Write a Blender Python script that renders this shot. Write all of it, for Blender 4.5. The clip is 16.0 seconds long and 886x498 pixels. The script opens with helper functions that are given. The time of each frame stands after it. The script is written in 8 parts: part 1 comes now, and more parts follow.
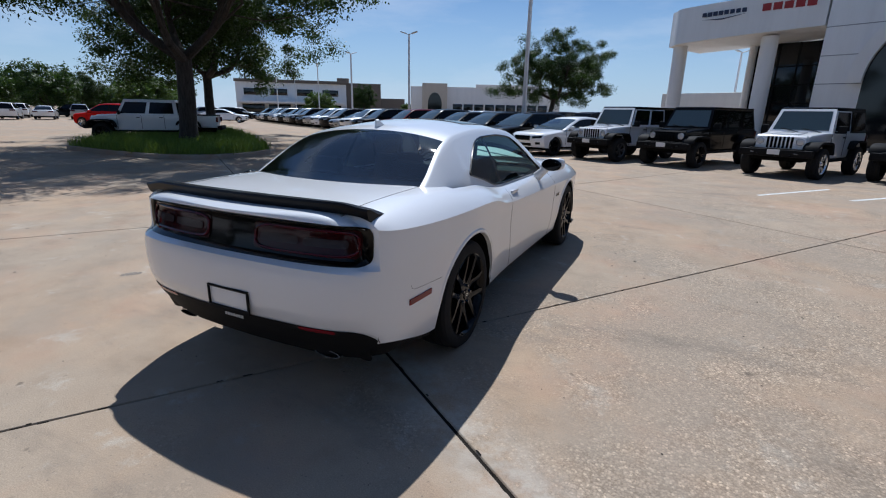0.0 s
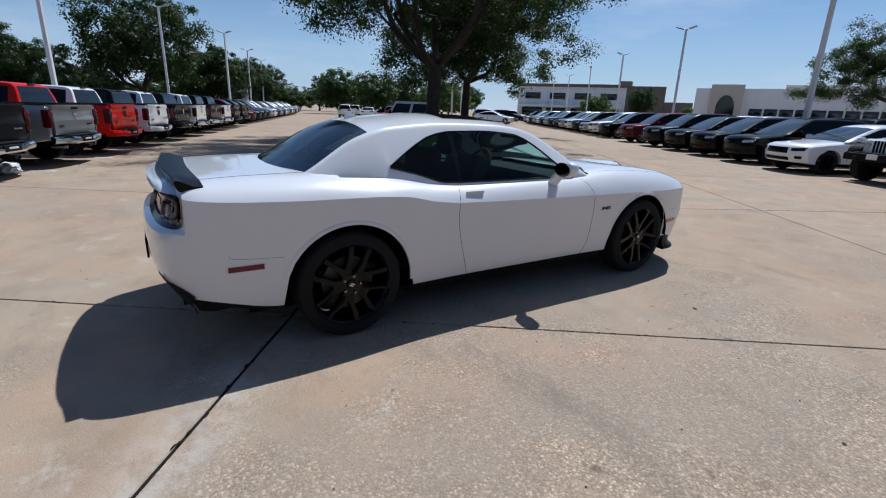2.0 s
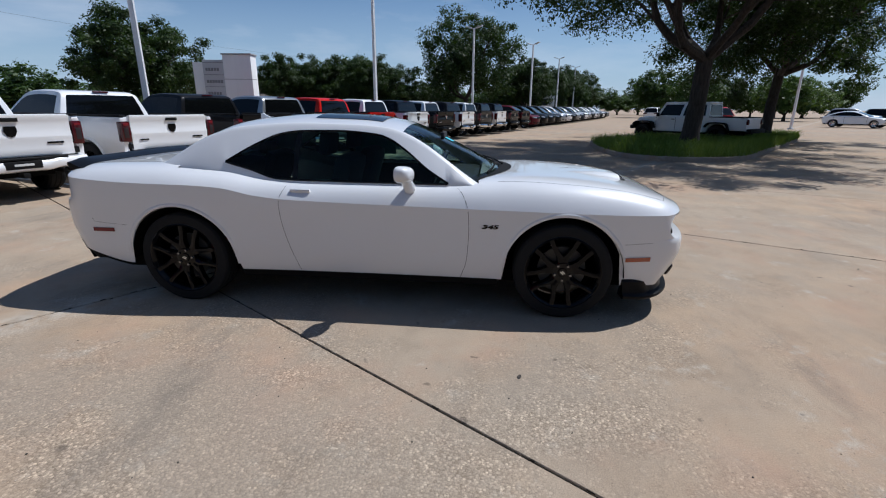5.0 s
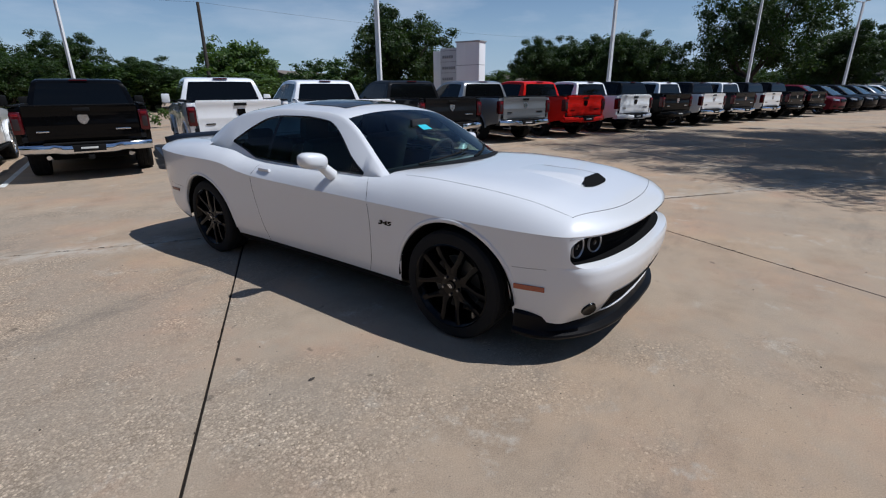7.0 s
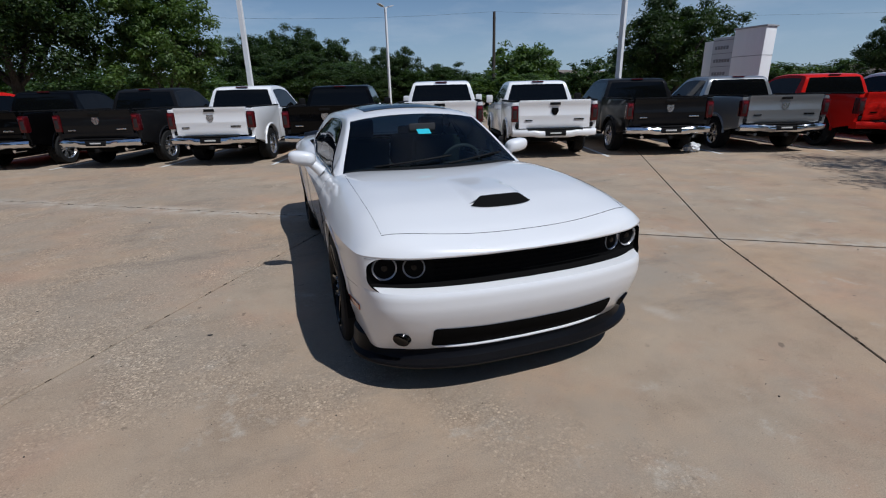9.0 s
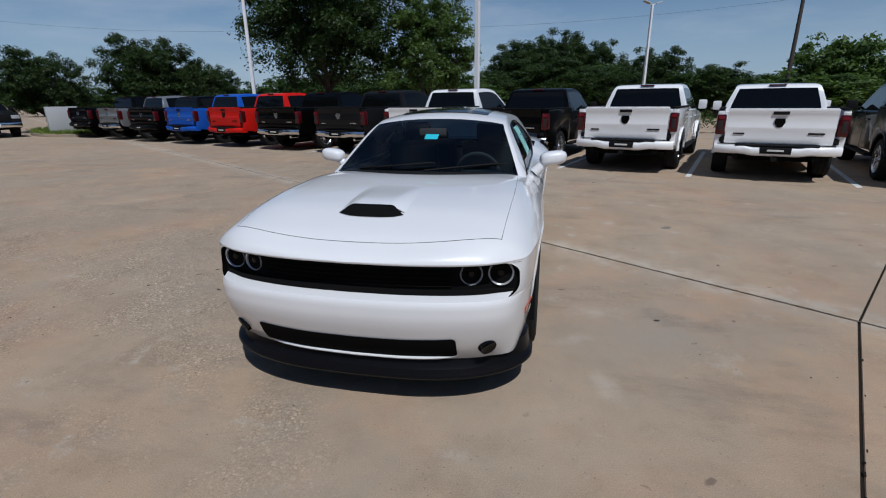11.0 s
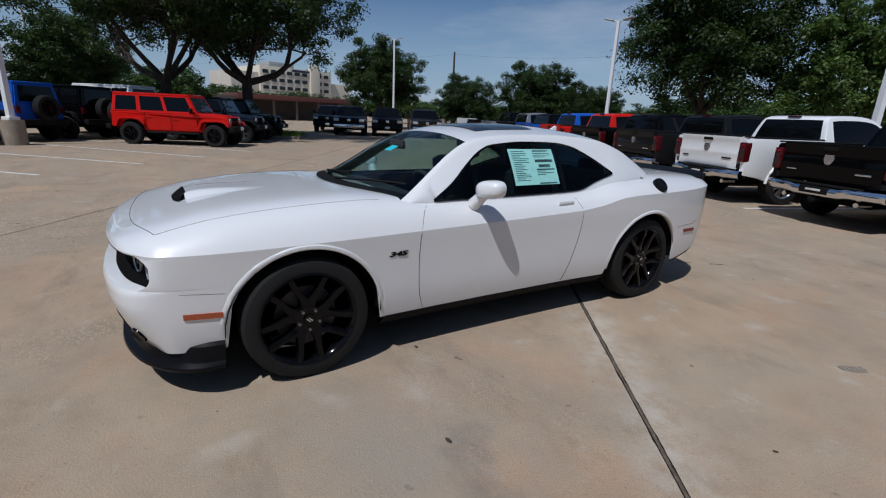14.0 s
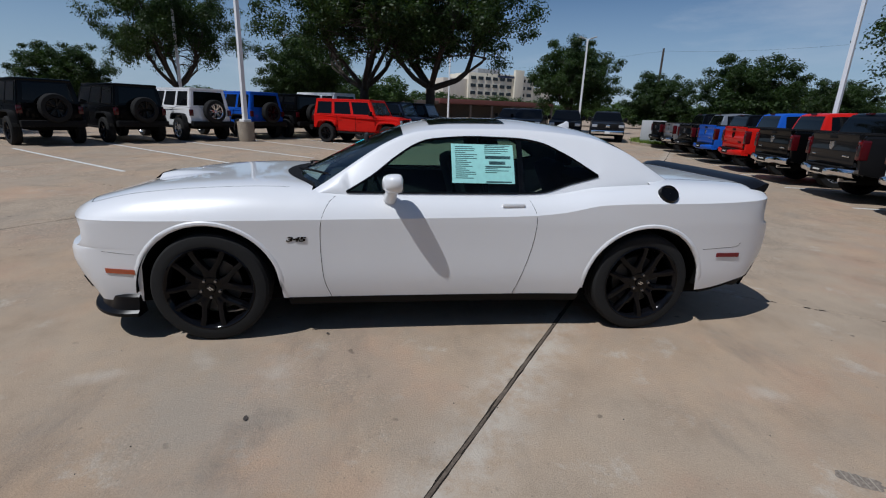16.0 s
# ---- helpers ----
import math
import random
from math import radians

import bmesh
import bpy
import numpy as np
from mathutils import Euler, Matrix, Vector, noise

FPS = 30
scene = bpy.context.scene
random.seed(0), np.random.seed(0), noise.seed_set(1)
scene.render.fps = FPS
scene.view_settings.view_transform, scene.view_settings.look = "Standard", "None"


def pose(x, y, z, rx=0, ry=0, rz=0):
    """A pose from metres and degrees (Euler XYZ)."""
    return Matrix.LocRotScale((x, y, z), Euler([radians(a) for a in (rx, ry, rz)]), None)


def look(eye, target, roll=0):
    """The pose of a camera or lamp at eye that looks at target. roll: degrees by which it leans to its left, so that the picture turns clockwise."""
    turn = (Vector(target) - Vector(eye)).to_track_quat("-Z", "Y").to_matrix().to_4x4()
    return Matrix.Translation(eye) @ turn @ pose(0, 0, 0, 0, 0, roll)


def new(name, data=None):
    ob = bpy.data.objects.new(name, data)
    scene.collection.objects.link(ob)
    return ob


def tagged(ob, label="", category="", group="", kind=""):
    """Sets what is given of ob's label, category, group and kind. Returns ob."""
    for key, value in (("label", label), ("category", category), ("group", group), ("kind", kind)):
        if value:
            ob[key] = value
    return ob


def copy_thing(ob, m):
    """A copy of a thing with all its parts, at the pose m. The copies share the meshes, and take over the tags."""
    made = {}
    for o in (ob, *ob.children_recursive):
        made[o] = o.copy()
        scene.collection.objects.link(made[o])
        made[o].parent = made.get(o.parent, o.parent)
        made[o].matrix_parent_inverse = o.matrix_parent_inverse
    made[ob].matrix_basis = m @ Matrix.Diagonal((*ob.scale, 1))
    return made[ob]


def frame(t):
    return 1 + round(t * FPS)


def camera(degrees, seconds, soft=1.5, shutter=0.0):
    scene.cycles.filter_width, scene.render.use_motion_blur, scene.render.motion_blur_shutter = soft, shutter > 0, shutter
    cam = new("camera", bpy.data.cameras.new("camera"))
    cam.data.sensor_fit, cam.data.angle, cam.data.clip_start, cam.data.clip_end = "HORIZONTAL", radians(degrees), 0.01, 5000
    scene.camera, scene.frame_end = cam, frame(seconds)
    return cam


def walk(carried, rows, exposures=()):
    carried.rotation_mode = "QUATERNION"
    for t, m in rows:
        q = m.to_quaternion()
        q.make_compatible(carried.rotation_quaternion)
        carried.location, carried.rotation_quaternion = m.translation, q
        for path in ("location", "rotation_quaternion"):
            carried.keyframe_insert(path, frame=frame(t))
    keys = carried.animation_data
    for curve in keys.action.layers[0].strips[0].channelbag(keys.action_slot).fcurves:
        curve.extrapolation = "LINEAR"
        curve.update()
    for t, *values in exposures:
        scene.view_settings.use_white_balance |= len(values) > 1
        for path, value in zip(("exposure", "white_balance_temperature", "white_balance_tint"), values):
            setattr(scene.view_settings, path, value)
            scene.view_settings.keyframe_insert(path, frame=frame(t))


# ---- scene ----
cam = camera(86.6, 16.0, soft=1.12)
PATH = [
    (0, (2.044, -4.165, 1.519), (1.198, -2.441, 0.962), 1.1),
    (0.5, (2.492, -3.834, 1.496), (1.416, -2.242, 0.942), 1.2),
    (1, (2.998, -3.465, 1.508), (1.695, -2.057, 0.939), 1.6),
    (1.5, (3.323, -3.035, 1.49), (1.855, -1.805, 0.915), 2.2),
    (2, (3.704, -2.51, 1.501), (2.075, -1.499, 0.931), 1.9),
    (2.5, (3.906, -1.989, 1.485), (2.174, -1.165, 0.918), 1.7),
    (3, (4.048, -1.326, 1.46), (2.231, -0.709, 0.899), 1.1),
    (3.2, (4.098, -1.075, 1.495), (2.259, -0.533, 0.925), 1.4),
    (4.25, (4.31, 0.13, 1.51), (2.398, 0.24, 0.932), 0.8),
    (5.3, (4.137, 1.253, 1.522), (2.252, 0.927, 0.937), 0.2),
    (5.5, (4.042, 1.471, 1.508), (2.178, 1.053, 0.914), 0.0),
    (6, (3.806, 2.09, 1.524), (2.023, 1.428, 0.908), -0.2),
    (6.5, (3.512, 2.57, 1.514), (1.832, 1.689, 0.881), -0.1),
    (7, (3.13, 3.11, 1.545), (1.622, 1.964, 0.904), -0.4),
    (7.5, (2.731, 3.472, 1.536), (1.41, 2.114, 0.896), -0.9),
    (8, (2.225, 3.864, 1.555), (1.143, 2.311, 0.908), -1.3),
    (8.5, (1.727, 4.113, 1.546), (0.868, 2.426, 0.902), -1.6),
    (9, (1.165, 4.407, 1.55), (0.555, 2.609, 0.921), -1.4),
    (9.2, (0.947, 4.503, 1.567), (0.438, 2.674, 0.937), -1.4),
    (10.25, (-0.155, 4.62, 1.552), (-0.13, 2.72, 0.937), -1.0),
    (11.3, (-1.221, 4.244, 1.533), (-0.664, 2.417, 0.938), -0.6),
    (11.5, (-1.426, 4.127, 1.536), (-0.763, 2.335, 0.943), -0.7),
    (12, (-1.943, 3.789, 1.543), (-1.019, 2.109, 0.973), 0.0),
    (12.5, (-2.387, 3.485, 1.532), (-1.255, 1.932, 0.979), 0.6),
    (13, (-2.8, 3.055, 1.518), (-1.468, 1.664, 0.979), 1.9),
    (13.5, (-3.123, 2.656, 1.508), (-1.636, 1.432, 0.971), 2.5),
    (14, (-3.373, 2.153, 1.509), (-1.743, 1.13, 0.964), 2.6),
    (14.5, (-3.608, 1.71, 1.513), (-1.878, 0.87, 0.965), 2.8),
    (15, (-3.721, 1.214, 1.512), (-1.907, 0.586, 0.951), 2.8),
    (15.5, (-3.837, 0.787, 1.509), (-1.972, 0.336, 0.945), 2.6),
    (16, (-3.886, 0.415, 1.507), (-1.987, 0.139, 0.944), 2.2),
]
walk(cam, [(t, look(eye, aim, roll)) for t, eye, aim, roll in PATH],
     [(0.0, -0.04, 5780.0, 9.0), (2.0, -0.06, 5800.0, 9.0), (5.5, -0.14, 5930.0, 9.5), (7.0, -0.25, 5940.0, 9.5), (9.0, -0.44, 5950.0, 9.5), (12.5, -0.57, 5950.0, 9.5), (14.0, -0.54, 5950.0, 9.5), (16.0, -0.48, 5950.0, 9.5)])
from mathutils.bvhtree import BVHTree

# ---------------------------------------------------------------- world, sun
world = bpy.data.worlds.new("sky")
scene.world = world
world.use_nodes = True
wn = world.node_tree.nodes
wl = world.node_tree.links
SUN_AZ = Vector((-0.495, 0.869, 0.0))
SUN_EL = radians(57.6)
sky = wn.new("ShaderNodeTexSky")
sky.sky_type = "NISHITA"
sky.sun_disc = False
sky.sun_elevation = SUN_EL
sky.sun_rotation = math.atan2(SUN_AZ.x, SUN_AZ.y)
sky.air_density, sky.dust_density, sky.ozone_density = 1.0, 0.2, 2.0
bg = wn["Background"]
bg.inputs[1].default_value = 0.071
# thin high cloud over the whole sky
geo = wn.new("ShaderNodeTexCoord")
stretch = wn.new("ShaderNodeMapping")
stretch.inputs["Scale"].default_value = (1.0, 1.0, 4.2)
cloud = wn.new("ShaderNodeTexNoise")
cloud.inputs["Scale"].default_value = 2.6
cloud.inputs["Detail"].default_value = 8.0
cloud.inputs["Roughness"].default_value = 0.58
veil = wn.new("ShaderNodeValToRGB")
veil.color_ramp.elements[0].position, veil.color_ramp.elements[0].color = 0.49, (0, 0, 0, 1)
veil.color_ramp.elements[1].position, veil.color_ramp.elements[1].color = 0.76, (0.42, 0.42, 0.42, 1)
over = wn.new("ShaderNodeMix")
over.data_type = "RGBA"
over.inputs[7].default_value = (10.5, 11.0, 11.8, 1)
wl.new(geo.outputs["Generated"], stretch.inputs[0])
wl.new(stretch.outputs[0], cloud.inputs["Vector"])
wl.new(cloud.outputs[0], veil.inputs[0])
wl.new(veil.outputs[0], over.inputs[0])
blue = wn.new("ShaderNodeMix")
blue.data_type, blue.blend_type = "RGBA", "MULTIPLY"
blue.inputs[0].default_value = 1.0
blue.inputs[7].default_value = (0.88, 1.0, 1.13, 1)
wl.new(sky.outputs[0], blue.inputs[6])
height = wn.new("ShaderNodeSeparateXYZ")
low_air = wn.new("ShaderNodeValToRGB")
low_air.color_ramp.elements[0].position, low_air.color_ramp.elements[0].color = 0.0, (0.75, 0.75, 0.75, 1)
low_air.color_ramp.elements[1].position, low_air.color_ramp.elements[1].color = 0.22, (0, 0, 0, 1)
haze = wn.new("ShaderNodeMix")
haze.data_type = "RGBA"
haze.inputs[7].default_value = (6.6, 8.4, 10.6, 1)
wl.new(geo.outputs["Generated"], height.inputs[0])
wl.new(height.outputs[2], low_air.inputs[0])
wl.new(low_air.outputs[0], haze.inputs[0])
wl.new(blue.outputs[2], haze.inputs[6])
wl.new(haze.outputs[2], over.inputs[6])
wl.new(over.outputs[2], bg.inputs[0])
sun = new("sun", bpy.data.lights.new("sun", "SUN"))
sun.data.energy = 4.9
sun.data.angle = radians(0.55)
sun.data.color = (1.0, 0.965, 0.92)
SUN_DIR = (SUN_AZ.normalized() * math.cos(SUN_EL) + Vector((0, 0, math.sin(SUN_EL)))).normalized()
sun.matrix_world = look(SUN_DIR * 60, (0, 0, 0))


# ---------------------------------------------------------------- materials
class Nodes:
    """A small builder for node materials."""

    def __init__(self, name):
        self.m = bpy.data.materials.new(name)
        self.m.use_nodes = True
        self.t = self.m.node_tree
        self.b = self.t.nodes["Principled BSDF"]
        self.co = None

    def add(self, kind, **inputs):
        n = self.t.nodes.new(kind)
        for k, v in inputs.items():
            n.inputs[k.replace("_", " ")].default_value = v
        return n

    def link(self, a, b):
        self.t.links.new(a, b)

    def coord(self, which="Object"):
        if self.co is None:
            self.co = self.t.nodes.new("ShaderNodeTexCoord")
        return self.co.outputs[which]

    def noise(self, scale, detail=4.0, rough=0.55, which="Object", stretch=None):
        n = self.add("ShaderNodeTexNoise", Scale=scale, Detail=detail, Roughness=rough)
        src = self.coord(which)
        if stretch:
            mp = self.t.nodes.new("ShaderNodeMapping")
            mp.inputs["Scale"].default_value = stretch
            self.link(src, mp.inputs[0])
            src = mp.outputs[0]
        self.link(src, n.inputs["Vector"])
        return n.outputs[0]

    def ramp(self, fac, stops):
        r = self.t.nodes.new("ShaderNodeValToRGB")
        while len(r.color_ramp.elements) < len(stops):
            r.color_ramp.elements.new(0.5)
        for e, (p, c) in zip(r.color_ramp.elements, stops):
            e.position, e.color = p, (*c, 1) if len(c) == 3 else c
        self.link(fac, r.inputs[0])
        return r.outputs[0]

    def mix(self, fac, a, b, blend="MIX"):
        n = self.t.nodes.new("ShaderNodeMix")
        n.data_type, n.blend_type = "RGBA", blend
        for sock, v in ((n.inputs[0], fac), (n.inputs[6], a), (n.inputs[7], b)):
            if isinstance(v, (int, float)):
                sock.default_value = v
            elif isinstance(v, tuple):
                sock.default_value = (*v, 1)
            else:
                self.link(v, sock)
        return n.outputs[2]

    def bump(self, height, strength=0.2, distance=0.01):
        n = self.add("ShaderNodeBump", Strength=strength, Distance=distance)
        self.link(height, n.inputs["Height"])
        self.link(n.outputs[0], self.b.inputs["Normal"])

    def random(self):
        return self.t.nodes.new("ShaderNodeObjectInfo").outputs["Random"]


def plain(name, color, rough=0.5, metal=0.0, coat=0.0, spec=0.5, grain=0.06, scale=30.0, bump=0.0):
    """A surface of one colour with a slight mottling and, where asked, fine relief."""
    n = Nodes(name)
    f = n.noise(scale)
    lo = tuple(c * (1 - grain) for c in color)
    hi = tuple(min(1, c * (1 + grain)) for c in color)
    n.link(n.ramp(f, [(0.3, lo), (0.7, hi)]), n.b.inputs["Base Color"])
    n.b.inputs["Roughness"].default_value = rough
    n.b.inputs["Metallic"].default_value = metal
    n.b.inputs["Coat Weight"].default_value = coat
    n.b.inputs["Coat Roughness"].default_value = 0.04
    n.b.inputs["Specular IOR Level"].default_value = spec
    if bump:
        n.bump(n.noise(scale * 6), bump, 0.004)
    return n.m


def paint(name, color, rough=0.35, metal=0.0):
    """Car paint under clear coat, with a thin film of dust."""
    n = Nodes(name)
    dust = n.ramp(n.noise(2.3, 6), [(0.35, (0, 0, 0)), (0.8, (1, 1, 1))])
    fac = n.add("ShaderNodeMath")
    fac.operation = "MULTIPLY"
    n.link(dust, fac.inputs[0])
    fac.inputs[1].default_value = 0.05 if sum(color) > 0.6 else 0.001
    n.link(n.mix(fac.outputs[0], color, (0.45, 0.41, 0.35)), n.b.inputs["Base Color"])
    n.b.inputs["Roughness"].default_value = rough
    n.b.inputs["Metallic"].default_value = metal
    deep = sum(color) < 0.56
    n.b.inputs["Specular IOR Level"].default_value = 0.02 if deep else 0.5
    n.b.inputs["Coat Weight"].default_value = 0.40 if deep else 1.0
    n.b.inputs["Coat IOR"].default_value = 1.4 if deep else 1.5
    n.b.inputs["Coat Roughness"].default_value = 0.03
    return n.m


def glass(name, tint, ior=1.3):
    """Tinted window glass: partly seen through, with a mirror film on top."""
    n = Nodes(name)
    t = n.t
    out = t.nodes["Material Output"]
    t.nodes.remove(n.b)
    tr = t.nodes.new("ShaderNodeBsdfTransparent")
    tr.inputs[0].default_value = (*tint, 1)
    gl = t.nodes.new("ShaderNodeBsdfGlossy")
    gl.inputs["Roughness"].default_value = 0.02
    fr = t.nodes.new("ShaderNodeFresnel")
    fr.inputs[0].default_value = ior
    mx = t.nodes.new("ShaderNodeMixShader")
    n.link(fr.outputs[0], mx.inputs[0])
    n.link(tr.outputs[0], mx.inputs[1])
    n.link(gl.outputs[0], mx.inputs[2])
    n.link(mx.outputs[0], out.inputs[0])
    return n.m


M = {}
M["white"] = paint("white_paint", (0.735, 0.74, 0.75))
M["white_truck"] = paint("white_truck_paint", (0.82, 0.822, 0.825))
M["black_paint"] = paint("black_paint", (0.002, 0.002, 0.0023))
M["gray_paint"] = paint("gray_paint", (0.012, 0.012, 0.013), 0.3, 0.2)
M["silver_paint"] = paint("silver_paint", (0.30, 0.31, 0.32), 0.3, 0.6)
M["red_paint"] = paint("red_paint", (0.52, 0.012, 0.008))
M["blue_paint"] = paint("blue_paint", (0.015, 0.085, 0.42))
M["maroon_paint"] = paint("maroon_paint", (0.10, 0.012, 0.020))
M["navy_paint"] = paint("navy_paint", (0.012, 0.018, 0.035))
M["rubber"] = plain("tyre_rubber", (0.013, 0.013, 0.013), 0.85, spec=0.25, bump=0.25, scale=60)
M["plastic"] = plain("black_plastic", (0.0075, 0.0075, 0.008), 0.72, spec=0.15, bump=0.1, scale=90)
M["gloss_black"] = plain("gloss_black", (0.003, 0.003, 0.003), 0.10, spec=0.24)
M["rim_black"] = plain("rim_black", (0.0036, 0.0036, 0.0046), 0.08, spec=0.18)
M["chrome"] = plain("chrome", (0.75, 0.75, 0.76), 0.10, 1.0)
M["alloy"] = plain("bright_alloy", (0.72, 0.73, 0.75), 0.2, 0.95)
M["lug_steel"] = plain("lug_steel", (0.22, 0.22, 0.23), 0.25, 0.9)
M["steel"] = plain("brake_steel", (0.06, 0.06, 0.06), 0.45, 0.5)
# near-black that puts the shade of gaps, openings and hollows into the colour
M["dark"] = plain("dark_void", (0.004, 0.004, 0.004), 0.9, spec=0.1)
M["interior"] = plain("interior_trim", (0.036, 0.036, 0.039), 0.8, spec=0.2, bump=0.15, scale=80)
M["glass"] = glass("tinted_glass", (0.42, 0.60, 0.56), 1.30)
M["rear_glass"] = glass("rear_window_glass", (0.84, 0.92, 0.94), 2.15)
M["front_screen"] = glass("windscreen_glass", (0.66, 0.79, 0.77), 1.42)
M["tail_red"] = plain("red_lens", (0.062, 0.004, 0.006), 0.10, spec=0.45)
M["marker_red"] = plain("red_marker", (0.17, 0.008, 0.013), 0.15, spec=0.4)
M["tail_dark"] = plain("smoked_red_lens", (0.024, 0.003, 0.004), 0.10, spec=0.25)
M["lens"] = plain("clear_lens", (0.50, 0.51, 0.53), 0.10, 0.4, coat=0.8)
M["amber"] = plain("amber_lens", (0.36, 0.065, 0.02), 0.15, coat=0.8)
M["paper"] = plain("window_paper", (0.30, 0.62, 0.58), 0.7)
M["halo"] = plain("pale_lamp_ring", (0.40, 0.40, 0.415), 0.22, 0.3, coat=0.8)
M["ink"] = plain("dark_ink", (0.05, 0.12, 0.13), 0.7)
M["teal"] = plain("teal_sticker", (0.03, 0.45, 0.55), 0.6)
M["smoke"] = plain("smoked_lens", (0.034, 0.026, 0.027), 0.12, spec=0.15)
M["satin_black"] = plain("satin_black", (0.0045, 0.0045, 0.0055), 0.32, spec=0.15)
M["pale"] = plain("pale_print", (0.6, 0.6, 0.58), 0.6)
M["pole_white"] = plain("white_pole_paint", (0.72, 0.72, 0.72), 0.5)


# ---------------------------------------------------------------- mesh helpers
def obj(name, bm, mats, parent=None, label="", smooth=True):
    """Turns a bmesh into one mesh object and, given a parent, makes it a part."""
    me = bpy.data.meshes.new(name)
    if isinstance(mats, (list, tuple)):
        for m in mats:
            me.materials.append(m)
    else:
        me.materials.append(mats)
    bm.to_mesh(me)
    bm.free()
    if smooth:
        me.polygons.foreach_set("use_smooth", [True] * len(me.polygons))
        me.set_sharp_from_angle(angle=radians(32))
    ob = new(name, me)
    if parent:
        ob.parent = parent
    if label:
        tagged(ob, label)
    return ob


def thing(name, label, category, group="", at=None):
    e = new(name)
    e.empty_display_size = 0.2
    if at is not None:
        e.matrix_world = at
    return tagged(e, label, category, group)


def box(bm, cx, cy, cz, sx, sy, sz, bevel=0.0, rot=None, taper=None):
    """A box with its centre and full sizes; bevelled edges; taper narrows the top."""
    r = bmesh.ops.create_cube(bm, size=1.0)
    vs = r["verts"]
    for v in vs:
        k = taper if taper and v.co.z > 0 else 1.0
        v.co = Vector((v.co.x * sx * k, v.co.y * sy * k, v.co.z * sz))
    if bevel > 0:
        es = list({e for v in vs for e in v.link_edges})
        out = bmesh.ops.bevel(bm, geom=es, offset=bevel, segments=2, affect="EDGES", profile=0.6)
        vs = list({v for f in out["faces"] for v in f.verts} | {v for v in vs if v.is_valid})
    m = Matrix.Translation((cx, cy, cz)) @ (rot.to_4x4() if rot else Matrix.Identity(4))
    bmesh.ops.transform(bm, matrix=m, verts=vs)
    return vs


def cyl(bm, p, q, r1, r2=None, seg=16, caps=True):
    """A tapered cylinder from p to q."""
    p, q = Vector(p), Vector(q)
    d = q - p
    r = bmesh.ops.create_cone(bm, cap_ends=caps, segments=seg, radius1=r1, radius2=r1 if r2 is None else r2, depth=d.length)
    m = Matrix.Translation((p + q) / 2) @ d.to_track_quat("Z", "Y").to_matrix().to_4x4()
    bmesh.ops.transform(bm, matrix=m, verts=r["verts"])
    return r["verts"]


def lathe(bm, prof, seg=32, axis="x", close=False):
    """Turns a profile of (along, radius) about an axis through the origin."""
    rings = []
    for a, r in prof:
        ring = []
        for i in range(seg):
            t = 2 * math.pi * i / seg
            c, s = r * math.cos(t), r * math.sin(t)
            ring.append(bm.verts.new((a, c, s) if axis == "x" else (c, s, a) if axis == "z" else (c, a, s)))
        rings.append(ring)
    pairs = list(zip(rings, rings[1:])) + ([(rings[-1], rings[0])] if close else [])
    for r0, r1 in pairs:
        for i in range(seg):
            bm.faces.new((r0[i], r0[(i + 1) % seg], r1[(i + 1) % seg], r1[i]))
    return rings


def prism(bm, prof, x0, x1, bevel=0.0, seg=2):
    """A side outline of (y, z) points, pulled from x0 to x1, its rim bevelled."""
    a = [bm.verts.new((x0, y, z)) for y, z in prof]
    b = [bm.verts.new((x1, y, z)) for y, z in prof]
    n = len(prof)
    fa = bm.faces.new(a)
    fb = bm.faces.new(b)
    for i in range(n):
        bm.faces.new((a[i], a[(i + 1) % n], b[(i + 1) % n], b[i]))
    bmesh.ops.recalc_face_normals(bm, faces=list({f for v in a + b for f in v.link_faces}))
    if bevel > 0:
        es = list(fa.edges) + list(fb.edges)
        bmesh.ops.bevel(bm, geom=es, offset=bevel, segments=seg, affect="EDGES", profile=0.55)


def grid_faces(bm, P, pick=None, flip=False):
    """Quads over an array of points (n, m, 3); pick(i, j) says which to make."""
    n, m = P.shape[:2]
    vs = {}

    def v(i, j):
        if (i, j) not in vs:
            vs[i, j] = bm.verts.new(P[i, j])
        return vs[i, j]

    for i in range(n - 1):
        for j in range(m - 1):
            if pick is None or pick(i, j):
                q = (v(i, j), v(i + 1, j), v(i + 1, j + 1), v(i, j + 1))
                bm.faces.new(q[::-1] if flip else q)


def spline(pts, n):
    """Points along a smooth curve through the given ones."""
    p = np.array(pts, float)
    d = np.r_[0, np.cumsum(np.linalg.norm(np.diff(p, axis=0), axis=1))]
    out = []
    for s in np.linspace(0, d[-1], n):
        i = min(max(np.searchsorted(d, s) - 1, 0), len(p) - 2)
        t = (s - d[i]) / (d[i + 1] - d[i])
        a, b = p[i], p[i + 1]
        ma = (b - p[max(i - 1, 0)]) / (d[i + 1] - d[max(i - 1, 0)]) * (d[i + 1] - d[i])
        mb = (p[min(i + 2, len(p) - 1)] - a) / (d[min(i + 2, len(p) - 1)] - d[i]) * (d[i + 1] - d[i])
        out.append((2 * t**3 - 3 * t**2 + 1) * a + (t**3 - 2 * t**2 + t) * ma + (3 * t**2 - 2 * t**3) * b + (t**3 - t**2) * mb)
    return np.array(out)


